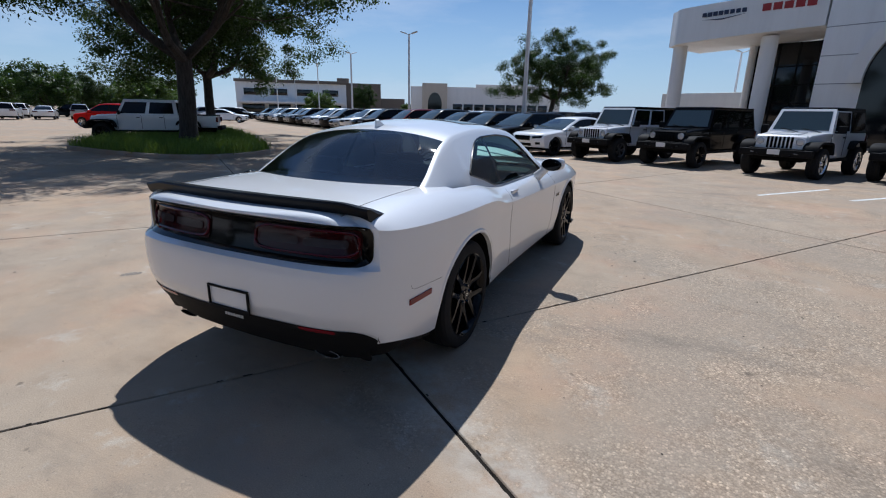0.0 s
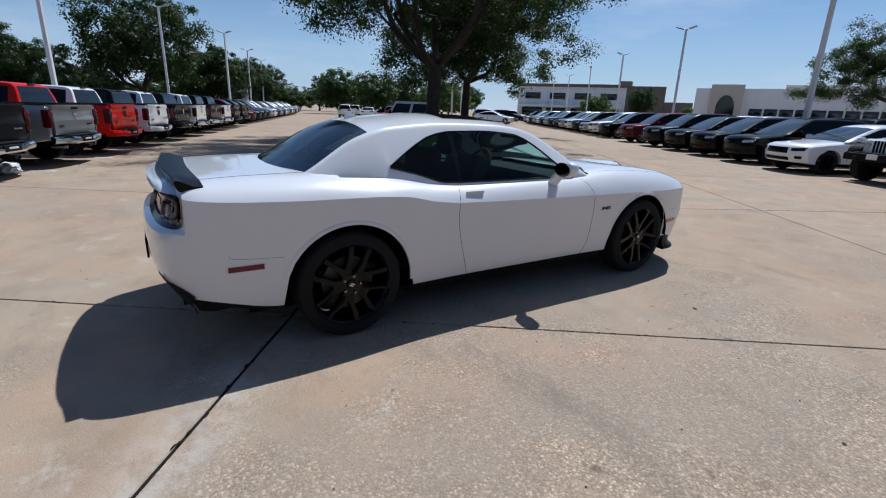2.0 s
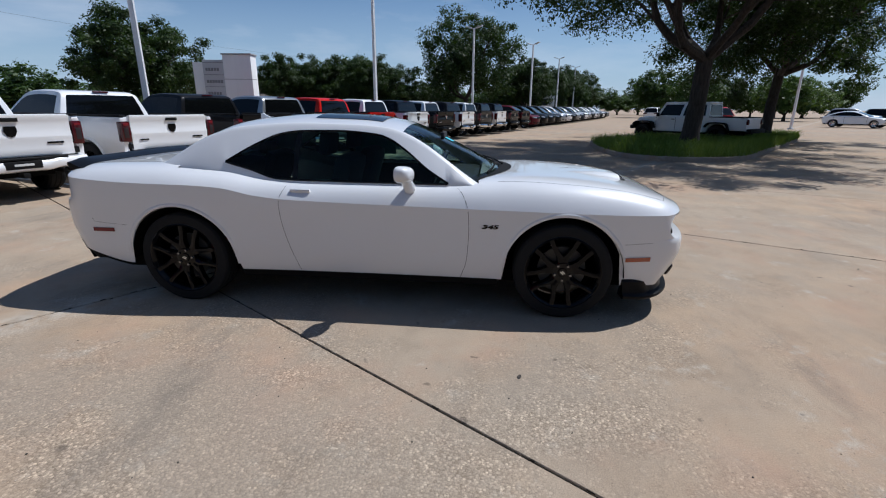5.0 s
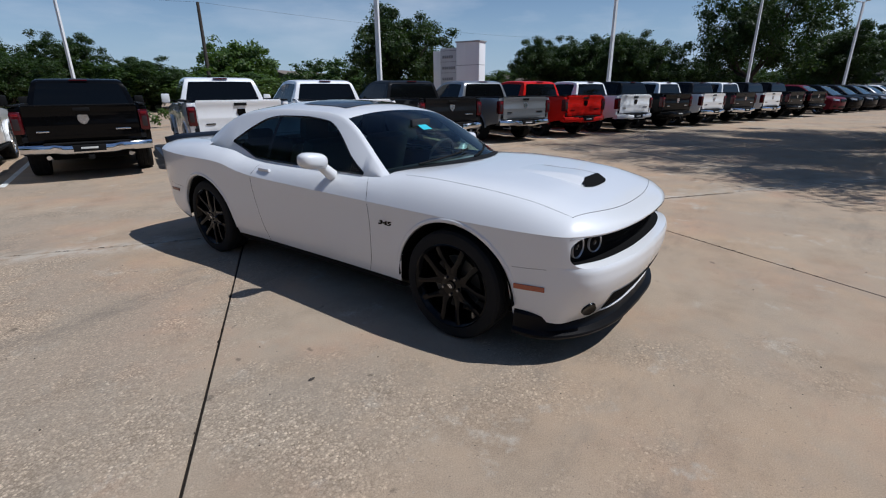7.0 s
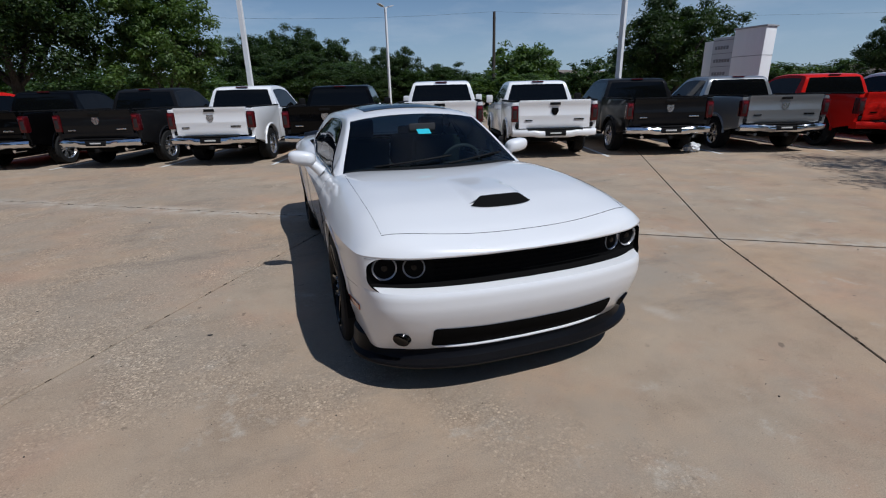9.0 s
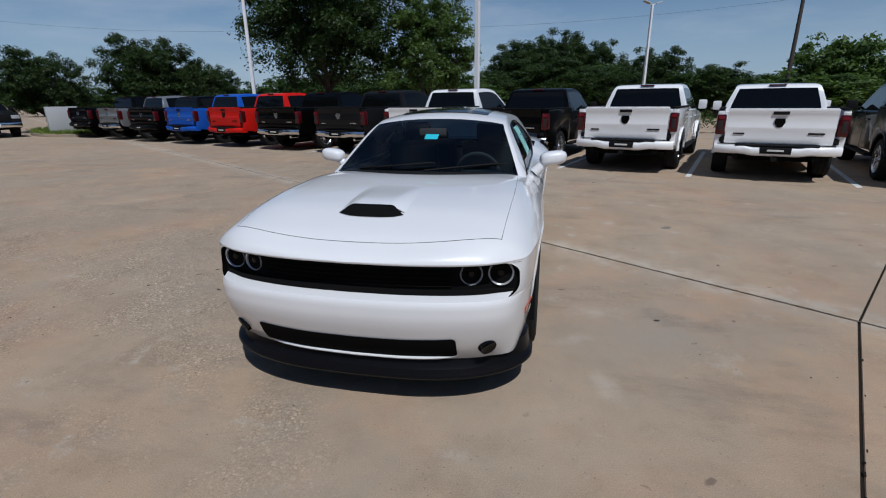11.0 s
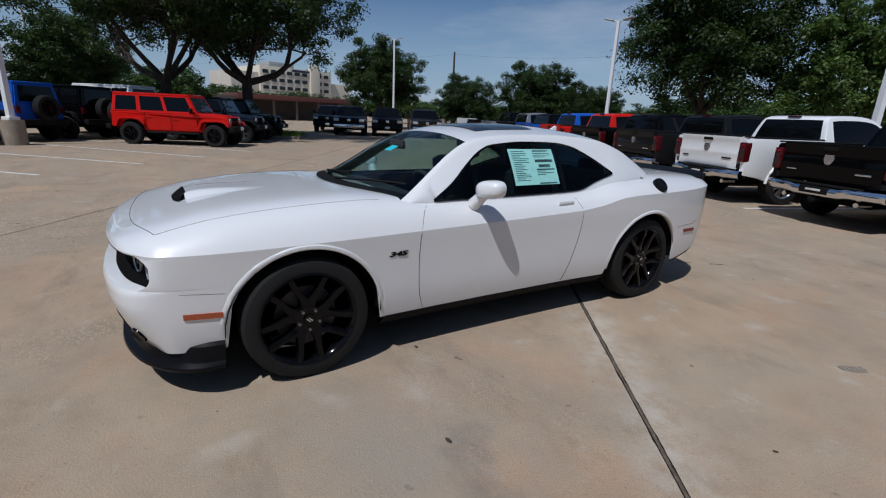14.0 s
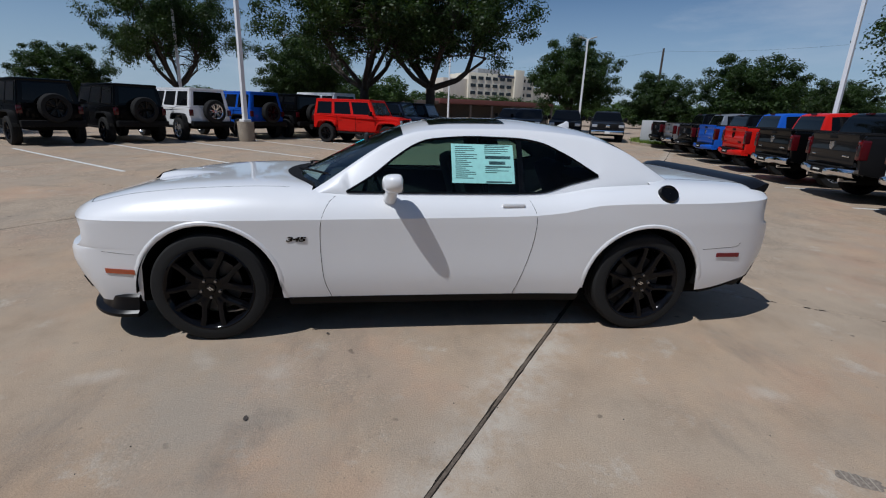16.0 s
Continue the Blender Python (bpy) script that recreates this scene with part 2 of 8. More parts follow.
def curve_of(pts):
    """A smooth function through (x, y) pairs, in rising x."""
    xs = np.array([p[0] for p in pts], float)
    ys = np.array([p[1] for p in pts], float)
    s = np.diff(ys) / np.diff(xs)
    m = np.r_[s[0], np.where(s[:-1] * s[1:] > 0, 2 * s[:-1] * s[1:] / (s[:-1] + s[1:] + 1e-12), 0), s[-1]]

    def f(x):
        x = np.clip(x, xs[0], xs[-1])
        i = int(min(max(np.searchsorted(xs, x) - 1, 0), len(xs) - 2))
        h = xs[i + 1] - xs[i]
        t = (x - xs[i]) / h
        return float((2 * t**3 - 3 * t**2 + 1) * ys[i] + (t**3 - 2 * t**2 + t) * h * m[i]
                     + (3 * t**2 - 2 * t**3) * ys[i + 1] + (t**3 - t**2) * h * m[i + 1])

    return f


def smooth_step(a, b, x):
    t = min(max((x - a) / (b - a), 0.0), 1.0)
    return t * t * (3 - 2 * t)


# ---------------------------------------------------------------- the coupe
WHEEL_Y, WHEEL_X, WHEEL_R = 1.475, 0.80, 0.362
NOSE_Z = [0.622, 0.632, 0.642, 0.668, 0.694, 0.720, 0.744, 0.768, 0.779, 0.790]
HALF = spline([(0, 2.455), (0.30, 2.442), (0.58, 2.395), (0.75, 2.325), (0.845, 2.21), (0.89, 2.02), (0.92, 1.72), (0.932, 1.40),
               (0.928, 1.0), (0.92, 0.6), (0.918, 0.0), (0.922, -0.6), (0.94, -1.0), (0.956, -1.4), (0.95, -1.8),
               (0.925, -2.15), (0.88, -2.36), (0.79, -2.50), (0.60, -2.57), (0.30, -2.60), (0, -2.61)], 170)
edge_z = curve_of([(-2.61, 1.02), (-2.3, 0.978), (-1.8, 0.957), (-1.34, 0.95), (-1.1, 0.935), (-0.83, 0.88), (-0.6, 0.855),
                   (0.3, 0.83), (1.4, 0.812), (2.1, 0.80), (2.455, 0.80)])
mid_z = curve_of([(-2.61, 1.032), (-2.55, 1.052), (-2.40, 1.065), (-2.0, 1.085), (-1.7, 1.09), (-1.2, 1.06), (-0.8, 1.0), (-0.5, 0.985), (0.6, 0.985),
                  (0.9, 1.015), (1.16, 1.025), (1.5, 1.012), (1.88, 0.975), (2.18, 0.905), (2.34, 0.858), (2.42, 0.825), (2.455, 0.80)])
side_in = curve_of([(0.10, 0.12), (0.20, 0.085), (0.27, 0.055), (0.45, 0.024), (0.62, 0.014), (0.74, 0.007), (0.82, 0.002), (0.95, 0.0), (1.2, 0.0)])
front_in = curve_of([(0.10, 0.24), (0.20, 0.17), (0.27, 0.11), (0.36, 0.056), (0.44, 0.024), (0.50, 0.006), (0.54, 0.0), (0.59, 0.0), (0.622, 0.012), (0.642, 0.125), (0.768, 0.13), (0.79, 0.045), (0.80, 0.042), (1.2, 0.042)])
rear_in = curve_of([(0.20, 0.22), (0.30, 0.14), (0.38, 0.09), (0.48, 0.035), (0.58, 0.006), (0.70, 0.0), (0.80, 0.010), (0.84, 0.03), (0.985, 0.06), (1.02, 0.052), (1.2, 0.05)])


def sill_z(y):
    base = 0.28 if -1.2 < y < 1.2 else (0.262 + 0.012 * smooth_step(2.0, 1.2, y) if y > 0 else 0.30 + 0.10 * smooth_step(-1.9, -2.45, y))
    for yw, r in ((WHEEL_Y - 0.005, 0.435), (-WHEEL_Y + 0.005, 0.437)):
        d = y - yw
        if abs(d) < r:
            base = max(base, 0.345 + math.sqrt(r * r - d * d))
    return base


def outward(i):
    a, b = HALF[max(i - 1, 0)], HALF[min(i + 1, len(HALF) - 1)]
    t = Vector((b[0] - a[0], b[1] - a[1]))
    n = Vector((-t.y, t.x)).normalized()
    if i == 0:
        return Vector((0, 1))
    if i == len(HALF) - 1:
        return Vector((0, -1))
    return n if n.dot(Vector((HALF[i][0], 0.3 * HALF[i][1]))) > 0 else -n


def tuck(n, z):
    f = smooth_step(0.25, 0.85, n.y)
    r = smooth_step(0.25, 0.85, -n.y)
    return front_in(z) * f + rear_in(z) * r + side_in(z) * (1 - f - r)


def skin(i, z, out=0.0):
    """The body's side at outline index i and height z."""
    n = outward(i)
    k = tuck(n, z) - out
    if HALF[i][1] < -2.2:
        k += 0.055 * smooth_step(0.795, 0.822, z) * smooth_step(1.012, 0.992, z) * smooth_step(0.865, 0.825, HALF[i][0])
    x = HALF[i][0] - n.x * k
    return Vector((max(x, 0.0) if 0 < i < len(HALF) - 1 else 0.0, HALF[i][1] - n.y * k, z))


def end_skin(x, z, front=True, out=0.0):
    """The body's front or rear face at a distance x from the middle and height z."""
    ax = abs(x)
    idx = range(0, 40) if front else range(len(HALF) - 1, len(HALF) - 40, -1)
    prev = None
    for i in idx:
        p = skin(i, z, out)
        if p.x >= ax:
            if prev is None:
                break
            t = (ax - prev.x) / max(p.x - prev.x, 1e-6)
            p = prev.lerp(p, t)
            break
        prev = p
    return Vector((x, p.y, z))


def end_patch(x0, x1, z0, z1, front, out, corner=0.04, nx=40, nz=10, skew=None):
    """A rounded panel that lies on the front or rear face."""
    P = np.zeros((nx + 1, nz + 1, 3))
    for i in range(nx + 1):
        u = 0.5 - 0.5 * math.cos(math.pi * i / nx)
        x = x0 + (x1 - x0) * u
        d = min(x - x0, x1 - x)
        cut = corner - math.sqrt(max(corner**2 - (corner - min(d, corner)) ** 2, 0.0))
        za, zb = z0 + cut, z1 - cut
        if skew:
            za, zb = za + skew(x), zb + skew(x)
        for j in range(nz + 1):
            P[i, j] = end_skin(x, za + (zb - za) * j / nz, front, out)
    return P


def mirrored(P):
    Q = P.copy()
    Q[..., 0] *= -1
    return Q


def coupe_wheel(parent, x, y, side):
    hub = thing("wheel", "", "", at=None)
    hub.parent = parent
    hub.location = (x, y, WHEEL_R)
    hub.rotation_euler = (radians(18 if y > 0 else 39), 0, 0 if side > 0 else math.pi)
    bm = bmesh.new()
    lathe(bm, [(-0.12, 0.275), (-0.122, 0.305), (-0.112, 0.345), (-0.095, 0.359), (-0.062, 0.3625), (-0.058, 0.3625), (-0.056, 0.356), (-0.048, 0.356), (-0.046, 0.363), (-0.008, 0.363), (-0.006, 0.356), (0.006, 0.356), (0.008, 0.363), (0.046, 0.363), (0.048, 0.356), (0.056, 0.356), (0.058, 0.3625), (0.095, 0.359), (0.112, 0.345),
               (0.122, 0.305), (0.118, 0.281), (0.10, 0.270)], 56)
    obj("tyre", bm, M["rubber"], hub)
    rim = bmesh.new()
    lathe(rim, [(-0.10, 0.25), (-0.02, 0.236), (0.06, 0.247), (0.095, 0.260), (0.108, 0.275), (0.118, 0.279), (0.121, 0.272), (0.112, 0.262), (0.095, 0.252)], 56)
    rim = obj("rim", rim, M["rim_black"], hub)
    for k in range(5):
        a = 2 * math.pi * k / 5
        bm = bmesh.new()
        for sgn in (-1, 1):
            pts = [(0.030, sgn * 0.012, 0.084), (0.085, sgn * 0.016, 0.091), (0.118, sgn * 0.024, 0.096), (0.150, sgn * 0.046, 0.101), (0.195, sgn * 0.074, 0.107), (0.240, sgn * 0.094, 0.111), (0.264, sgn * 0.105, 0.112)]
            prev = None
            for rr, off, ax in pts:
                w = 0.022 if rr > 0.12 else 0.028
                ring = [Vector((ax - 0.045, rr, off - w)), Vector((ax, rr, off - w * 0.80)), Vector((ax + 0.003, rr, off)), Vector((ax, rr, off + w * 0.80)), Vector((ax - 0.045, rr, off + w))]
                vs = [bm.verts.new(v) for v in ring]
                if prev:
                    for q in range(5):
                        bm.faces.new((prev[q], prev[(q + 1) % 5], vs[(q + 1) % 5], vs[q]))
                prev = vs
        bmesh.ops.recalc_face_normals(bm, faces=bm.faces)
        bmesh.ops.rotate(bm, verts=bm.verts, cent=(0, 0, 0), matrix=Euler((a, 0, 0)).to_matrix())
        obj("spoke", bm, M["rim_black"], rim, smooth=False)
    bm = bmesh.new()
    lathe(bm, [(0.05, 0.085), (0.092, 0.075), (0.098, 0.045), (0.096, 0.034), (0.104, 0.030), (0.106, 0.0005)], 28)
    obj("hub_cap", bm, M["gloss_black"], hub)
    bm = bmesh.new()
    for off in (-0.007, 0.007):
        box(bm, 0.107, off, 0, 0.003, 0.006, 0.030, rot=Euler((0.5, 0, 0)).to_matrix())
    obj("hub_mark", bm, M["alloy"], hub, smooth=False)
    for k in range(5):
        a = 2 * math.pi * (k + 0.5) / 5
        bm = bmesh.new()
        c = Vector((0.0, 0.060 * math.cos(a), 0.060 * math.sin(a)))
        cyl(bm, c + Vector((0.088, 0, 0)), c + Vector((0.110, 0, 0)), 0.012, 0.009, 6)
        obj("lug_nut", bm, M["lug_steel"], hub)
    bm = bmesh.new()
    lathe(bm, [(0.0, 0.05), (0.0, 0.178), (0.028, 0.178), (0.028, 0.05)], 40)
    obj("brake_disc", bm, M["steel"], hub)
    return hub


def deck_z(x, y):
    """Height of the hood or boot lid over the ground."""
    i = int(np.argmin(np.abs(HALF[:, 1] - y)))
    t = skin(i, edge_z(HALF[i][1]))
    zm = max(mid_z(y), t.z)
    s = 1 - min(abs(x) / max(t.x, 1e-3), 1)
    return t.z + (zm - t.z) * (1 - (1 - s) ** 9.5)


def side_pt(y, z, sx, out=0.0):
    """A point on the body's side."""
    i = int(np.argmin(np.abs(HALF[:, 1] - y)))
    k = i + 1 if HALF[i][1] > y else i - 1
    k = min(max(k, 0), len(HALF) - 1)
    a, b = skin(i, z, out), skin(k, z, out)
    t = 0 if abs(b.y - a.y) < 1e-6 else min(max((y - a.y) / (b.y - a.y), 0), 1)
    p = a.lerp(b, t)
    return Vector((sx * p.x, y, z))


def tube(bm, pts, r, seg=6):
    """One round bar swept along the points."""
    pts = [Vector(p) for p in pts]
    pts = [p for k, p in enumerate(pts) if k == 0 or (p - pts[k - 1]).length > 1e-4]
    prev = None
    for k, p in enumerate(pts):
        d = (pts[min(k + 1, len(pts) - 1)] - pts[max(k - 1, 0)]).normalized()
        a = d.cross(Vector((0, 0, 1)) if abs(d.z) < 0.9 else Vector((1, 0, 0))).normalized()
        b = d.cross(a)
        ring = [bm.verts.new(p + (a * math.cos(6.28318 * i / seg) + b * math.sin(6.28318 * i / seg)) * r) for i in range(seg)]
        if prev:
            for i in range(seg):
                bm.faces.new((prev[i], prev[(i + 1) % seg], ring[(i + 1) % seg], ring[i]))
        else:
            bm.faces.new(ring[::-1])
        prev = ring
    bm.faces.new(prev)


def side_patch(y0, y1, z0, z1, sx, out, ny=8, nz=3, slant=0.0):
    P = np.zeros((ny + 1, nz + 1, 3))
    for i in range(ny + 1):
        for j in range(nz + 1):
            y, z = y0 + (y1 - y0) * i / ny, z0 + (z1 - z0) * j / nz + slant * i / ny
            P[i, j] = side_pt(y, z, sx, out)
    return P


def solid(P, depth):
    """A closed slab from a grid of points: its face pushed back by a vector."""
    bm = bmesh.new()
    Q = P + np.array(depth)
    n, m = P.shape[:2]
    a = [[bm.verts.new(P[i, j]) for j in range(m)] for i in range(n)]
    b = [[bm.verts.new(Q[i, j]) for j in range(m)] for i in range(n)]
    for i in range(n - 1):
        for j in range(m - 1):
            bm.faces.new((a[i][j], a[i + 1][j], a[i + 1][j + 1], a[i][j + 1]))
            bm.faces.new((b[i][j], b[i][j + 1], b[i + 1][j + 1], b[i + 1][j]))
    rim = [(i, 0) for i in range(n)] + [(n - 1, j) for j in range(1, m)] + [(i, m - 1) for i in range(n - 2, -1, -1)] + [(0, j) for j in range(m - 2, 0, -1)]
    for (i, j), (k, l) in zip(rim, rim[1:] + rim[:1]):
        bm.faces.new((a[i][j], b[i][j], b[k][l], a[k][l]))
    bmesh.ops.recalc_face_normals(bm, faces=bm.faces)
    return bm


def lettering(name, text, size, mat, parent, m, depth=0.004, squash=1.0):
    """Words in the built-in font, turned into a mesh part."""
    cu = bpy.data.curves.new(name, "FONT")
    cu.body, cu.size, cu.extrude, cu.align_x, cu.align_y = text, size, depth, "CENTER", "CENTER"
    cu.resolution_u = 3
    cu.offset, cu.space_character, cu.shear = size * 0.035, 0.92, 0.2
    tmp = new(name + "_tmp", cu)
    dg = bpy.context.evaluated_depsgraph_get()
    me = bpy.data.meshes.new_from_object(tmp.evaluated_get(dg))
    bpy.data.objects.remove(tmp)
    me.materials.clear()
    me.materials.append(mat)
    ob = new(name, me)
    ob.parent = parent
    ob.matrix_local = m @ Matrix.Diagonal((squash, 1, 1, 1))
    return ob


def coupe_details(car, low, up, G, ys):
    # --- front: grille, lamps, lower intake, splitter
    rows = [0.6325] + NOSE_Z[2:-1] + [0.788]
    P = np.array([[tuple(end_skin(0.832 * math.sin(math.pi * (k / 60 - 0.5)), z, True, 0.005)) for z in rows] for k in range(61)])
    bm = bmesh.new()
    grid_faces(bm, P)
    # the opening's shade is in this sheet's near-black colour
    grille = obj("grille", bm, M["dark"], car, "black full-width grille set back in the nose")
    run = np.r_[0, np.cumsum(np.linalg.norm(np.diff(HALF, axis=0), axis=1))]
    front = [i for i in range(len(HALF)) if HALF[i][1] > 1.6]
    s_end = float(np.interp(-1.90, -HALF[front, 1], run[front]))
    for sx in (-1, 1):
        NX, NZ = 26, 20
        P = np.zeros((NX + 3, NZ + 1, 3))
        half_h, rad = 0.085, 0.062
        for j in range(NZ + 1):
            z = 0.6215 + 0.169 * (0.5 - 0.5 * math.cos(math.pi * j / NZ))
            dz = max(abs(z - 0.706) - (half_h - rad), 0.0)
            x0 = 0.838 - rad + math.sqrt(max(rad * rad - min(dz, rad) ** 2, 0.0))
            s0 = float(np.interp(x0, HALF[front, 0], run[front]))
            for k in range(NX + 1):
                q_s = s0 + (s_end - s0) * (k / NX) ** 1.15
                i = int(min(max(np.searchsorted(run, q_s) - 1, 0), len(run) - 2))
                t = (q_s - run[i]) / (run[i + 1] - run[i])
                c = HALF[i] * (1 - t) + HALF[i + 1] * t
                n = (outward(i) * (1 - t) + outward(i + 1) * t).normalized()
                f = smooth_step(0.25, 0.85, n.y)
                lift = 0.003 * (1 - k / NX) * math.sin(math.pi * j / NZ) + 0.0003
                q = (0.010 + 0.004 * smooth_step(0.645, 0.6215, z) + 0.034 * smooth_step(0.622, 0.79, z)) * f + side_in(z) * (1 - f) - lift
                P[k + 2, j] = (sx * (c[0] - n.x * q), c[1] - n.y * q, z)
            e = P[2, j]
            P[1, j] = (e[0] - sx * 0.004, e[1] - 0.012, z)
            P[0, j] = (e[0] - sx * 0.006, e[1] - 0.13, z)
        bm = bmesh.new()
        grid_faces(bm, P[2:])
        face_out(bm, Vector((sx, 0.3, 0)))
        obj("fender_end", bm, M["white"], car)
        bm = bmesh.new()
        grid_faces(bm, P[:3])
        face_out(bm, Vector((-sx, 0.1, 0)))
        obj("nose_reveal", bm, M["gloss_black"], car)
    for k in range(5):
        z = 0.662 + 0.024 * k
        bm = bmesh.new()
        tube(bm, [end_skin(x, z, True, 0.012) for x in np.linspace(-0.50, 0.50, 21)], 0.003)
        obj("grille_bar", bm, M["dark"], grille)
    for sx in (-1, 1):
        for x, r in ((0.735, 0.062), (0.592, 0.056)):
            z = 0.722
            c = end_skin(sx * x, z, True, 0.0)
            q = end_skin(sx * (x + 0.02), z, True, 0.0)
            yaw = math.atan2(q.y - c.y, (q.x - c.x)) if sx > 0 else math.atan2(c.y - q.y, c.x - q.x)
            lamp = bmesh.new()
            lathe(lamp, [(-0.03, r * 0.60), (-0.012, r * 0.78), (-0.004, r * 0.80), (0.002, r * 0.88), (0.010, r * 0.90), (0.016, r), (0.012, r * 1.04), (-0.03, r * 1.06)], 32, "y")
            lamp = obj("headlight", lamp, M["halo"], car, "round headlight with a bright ring")
            lamp.location = (c.x, c.y - 0.003, c.z)
            lamp.rotation_euler = (0, 0, yaw * 0.8)
            bm = bmesh.new()
            lathe(bm, [(0.002, 0.001), (0.004, r * 0.3), (-0.004, r * 0.62), (-0.02, r * 0.80)], 28, "y")
            obj("lamp_lens", bm, M["gloss_black"], lamp)
            bm = bmesh.new()
            lathe(bm, [(0.012, 0.001), (0.010, r * 0.26), (0.0, r * 0.40)], 24, "y")
            obj("projector", bm, M["gloss_black"], lamp)
    P = end_patch(-0.535, 0.535, 0.278, 0.408, True, 0.004, 0.022, 44, 8, skew=lambda x: 0.012 * (abs(x) / 0.52) ** 3)
    bm = bmesh.new()
    grid_faces(bm, P)
    obj("lower_intake", bm, M["dark"], car, "black lower air intake")
    bm = bmesh.new()
    tube(bm, [end_skin(x, 0.272 + 0.012 * (abs(x) / 0.53) ** 3, True, 0.012 - 0.022 * (abs(x) / 0.53) ** 8) for x in np.linspace(-0.53, 0.53, 45)], 0.008, 8)
    obj("intake_lip", bm, M["white"], car)
    for sx in (-1, 1):
        bm = bmesh.new()
        c = end_skin(sx * 0.685, 0.352, True, 0.0)
        lathe(bm, [(0.004, 0.001), (0.006, 0.035), (0.012, 0.044), (-0.01, 0.05)], 24, "y")
        o = obj("fog_light", bm, M["gloss_black"], car)
        o.location = c + Vector((0, 0.0, 0))
        o.rotation_euler = (radians(-22), 0, radians(-36) * sx)
    N = 61
    P = np.zeros((N, 10, 3))
    lip = spline([(0, 2.405), (0.35, 2.388), (0.62, 2.318), (0.80, 2.205), (0.895, 2.065), (0.905, 1.925)], 121)
    for k in range(N):
        a = -1 + 2 * k / (N - 1)
        u = abs(a)
        i = int(round(u * 120))
        p = lip[i]
        t = lip[min(i + 1, 120)] - lip[max(i - 1, 0)]
        nrm = np.array([-t[1], t[0]]) / np.linalg.norm(t)
        nrm = nrm if nrm @ np.array([0.3, 1.0]) > 0 else -nrm
        if u > 0.8:
            nrm = np.array([1.0, 0.25]) / 1.03
        z0 = 0.166 + 0.006 * smooth_step(0.4, 1.0, u)
        rise = 0.112 + 0.015 * smooth_step(0.45, 1.0, u)
        flare = 1.0 - 0.55 * smooth_step(0.75, 1.0, u)
        for j, (d, dz) in enumerate(((-0.20, 0.012), (-0.03, 0.0), (-0.006, 0.004), (0.0, 0.014), (-0.004, 0.026), (-0.022, 0.034), (-0.042, 0.042), (-0.058, 0.60 * rise), (-0.066, rise), (-0.14, rise + 0.03))):
            w = nrm * d * flare
            P[k, j] = (math.copysign(1, a) * max(p[0] + w[0], 0.0) if u > 0 else 0.0, p[1] + w[1], z0 + dz)
    bm = bmesh.new()
    grid_faces(bm, P)
    for e in (0, N - 1):
        bm.faces.new([bm.verts.new(q) for q in P[e]])
    bmesh.ops.remove_doubles(bm, verts=bm.verts, dist=0.0004)
    bmesh.ops.recalc_face_normals(bm, faces=bm.faces)
    obj("front_splitter", bm, M["satin_black"], car, "matte black chin splitter with a flared lip")
    # --- hood: scoop and panel gaps
    P = np.zeros((17, 19, 3))
    for i in range(17):
        for j in range(19):
            u, v = -1 + i / 8, j / 18
            x = 0.25 * u
            y = 1.42 + 0.577 * v
            h = 0.036 * smooth_step(0, 1, v) ** 1.3 * (1 - smooth_step(0.45, 0.78, abs(u)))
            P[i, j] = (x, y, deck_z(x, y) + h - 0.001)
    bm = bmesh.new()
    grid_faces(bm, P)
    bmesh.ops.recalc_face_normals(bm, faces=bm.faces)
    scoop = obj("hood_scoop", bm, M["white"], car)
    # a flat near-black sheet stands for the shade inside the scoop
    Q = np.zeros((33, 5, 3))
    for i in range(33):
        u = math.sin(math.pi * (i / 32 - 0.5))
        back = 1.990 + 0.036 * smooth_step(0.45, 1.0, abs(u)) ** 1.5
        lead = 2.062 - 0.036 * abs(u) ** 3.5
        for j in range(5):
            v = j / 4
            x = 0.188 * u
            y = back + (lead - back) * v
            Q[i, j] = (x, y, deck_z(x, y) + 0.004 + 0.036 * (1 - v) * (1 - smooth_step(0.45, 0.78, abs(x) / 0.25)))
    bm = bmesh.new()
    grid_faces(bm, Q)
    obj("scoop_opening", bm, M["dark"], scoop)
    body = [o for o in car.children if o.name.split(".")[0] == "body"][0].data
    tree_ = BVHTree.FromPolygons([v.co for v in body.vertices], [tuple(f.vertices) for f in body.polygons])

    def on_top(pts):
        q = []
        for p in spline([(p[0], p[1]) for p in pts], 70):
            hit = tree_.ray_cast(Vector((p[0], p[1], 1.6)), Vector((0, 0, -1)))[0]
            q.append((p[0], p[1], (hit.z if hit else 0.9) + 0.0002))
        return q

    def gap(name, pts, r=0.0017):
        b = bmesh.new()
        tube(b, pts, r, 5)
        obj(name, b, M["dark"], car)
    gap("hood_gap", on_top([(x, 2.29 - 0.115 * abs(x / 0.73) ** 2.4) for x in np.linspace(-0.73, 0.73, 15)]), 0.0016)
    for sx in (-1, 1):
        gap("hood_gap", on_top([(sx * (0.73 + 0.015 * math.sin(math.pi * (2.175 - y) / 1.3)), y) for y in np.linspace(2.175, 0.98, 9)]), 0.0010)
        gap("boot_gap", on_top([(sx * 0.66, y) for y in np.linspace(-1.62, -2.44, 9)]), 0.0014)
        # door shut lines
        fz = [(0.66, 0.965), (0.715, 0.93), (0.765, 0.83), (0.778, 0.70), (0.775, 0.55), (0.76, 0.40), (0.72, 0.285)]
        rz = [(-0.60, 0.97), (-0.645, 0.86), (-0.645, 0.72), (-0.62, 0.58), (-0.575, 0.42), (-0.53, 0.29)]
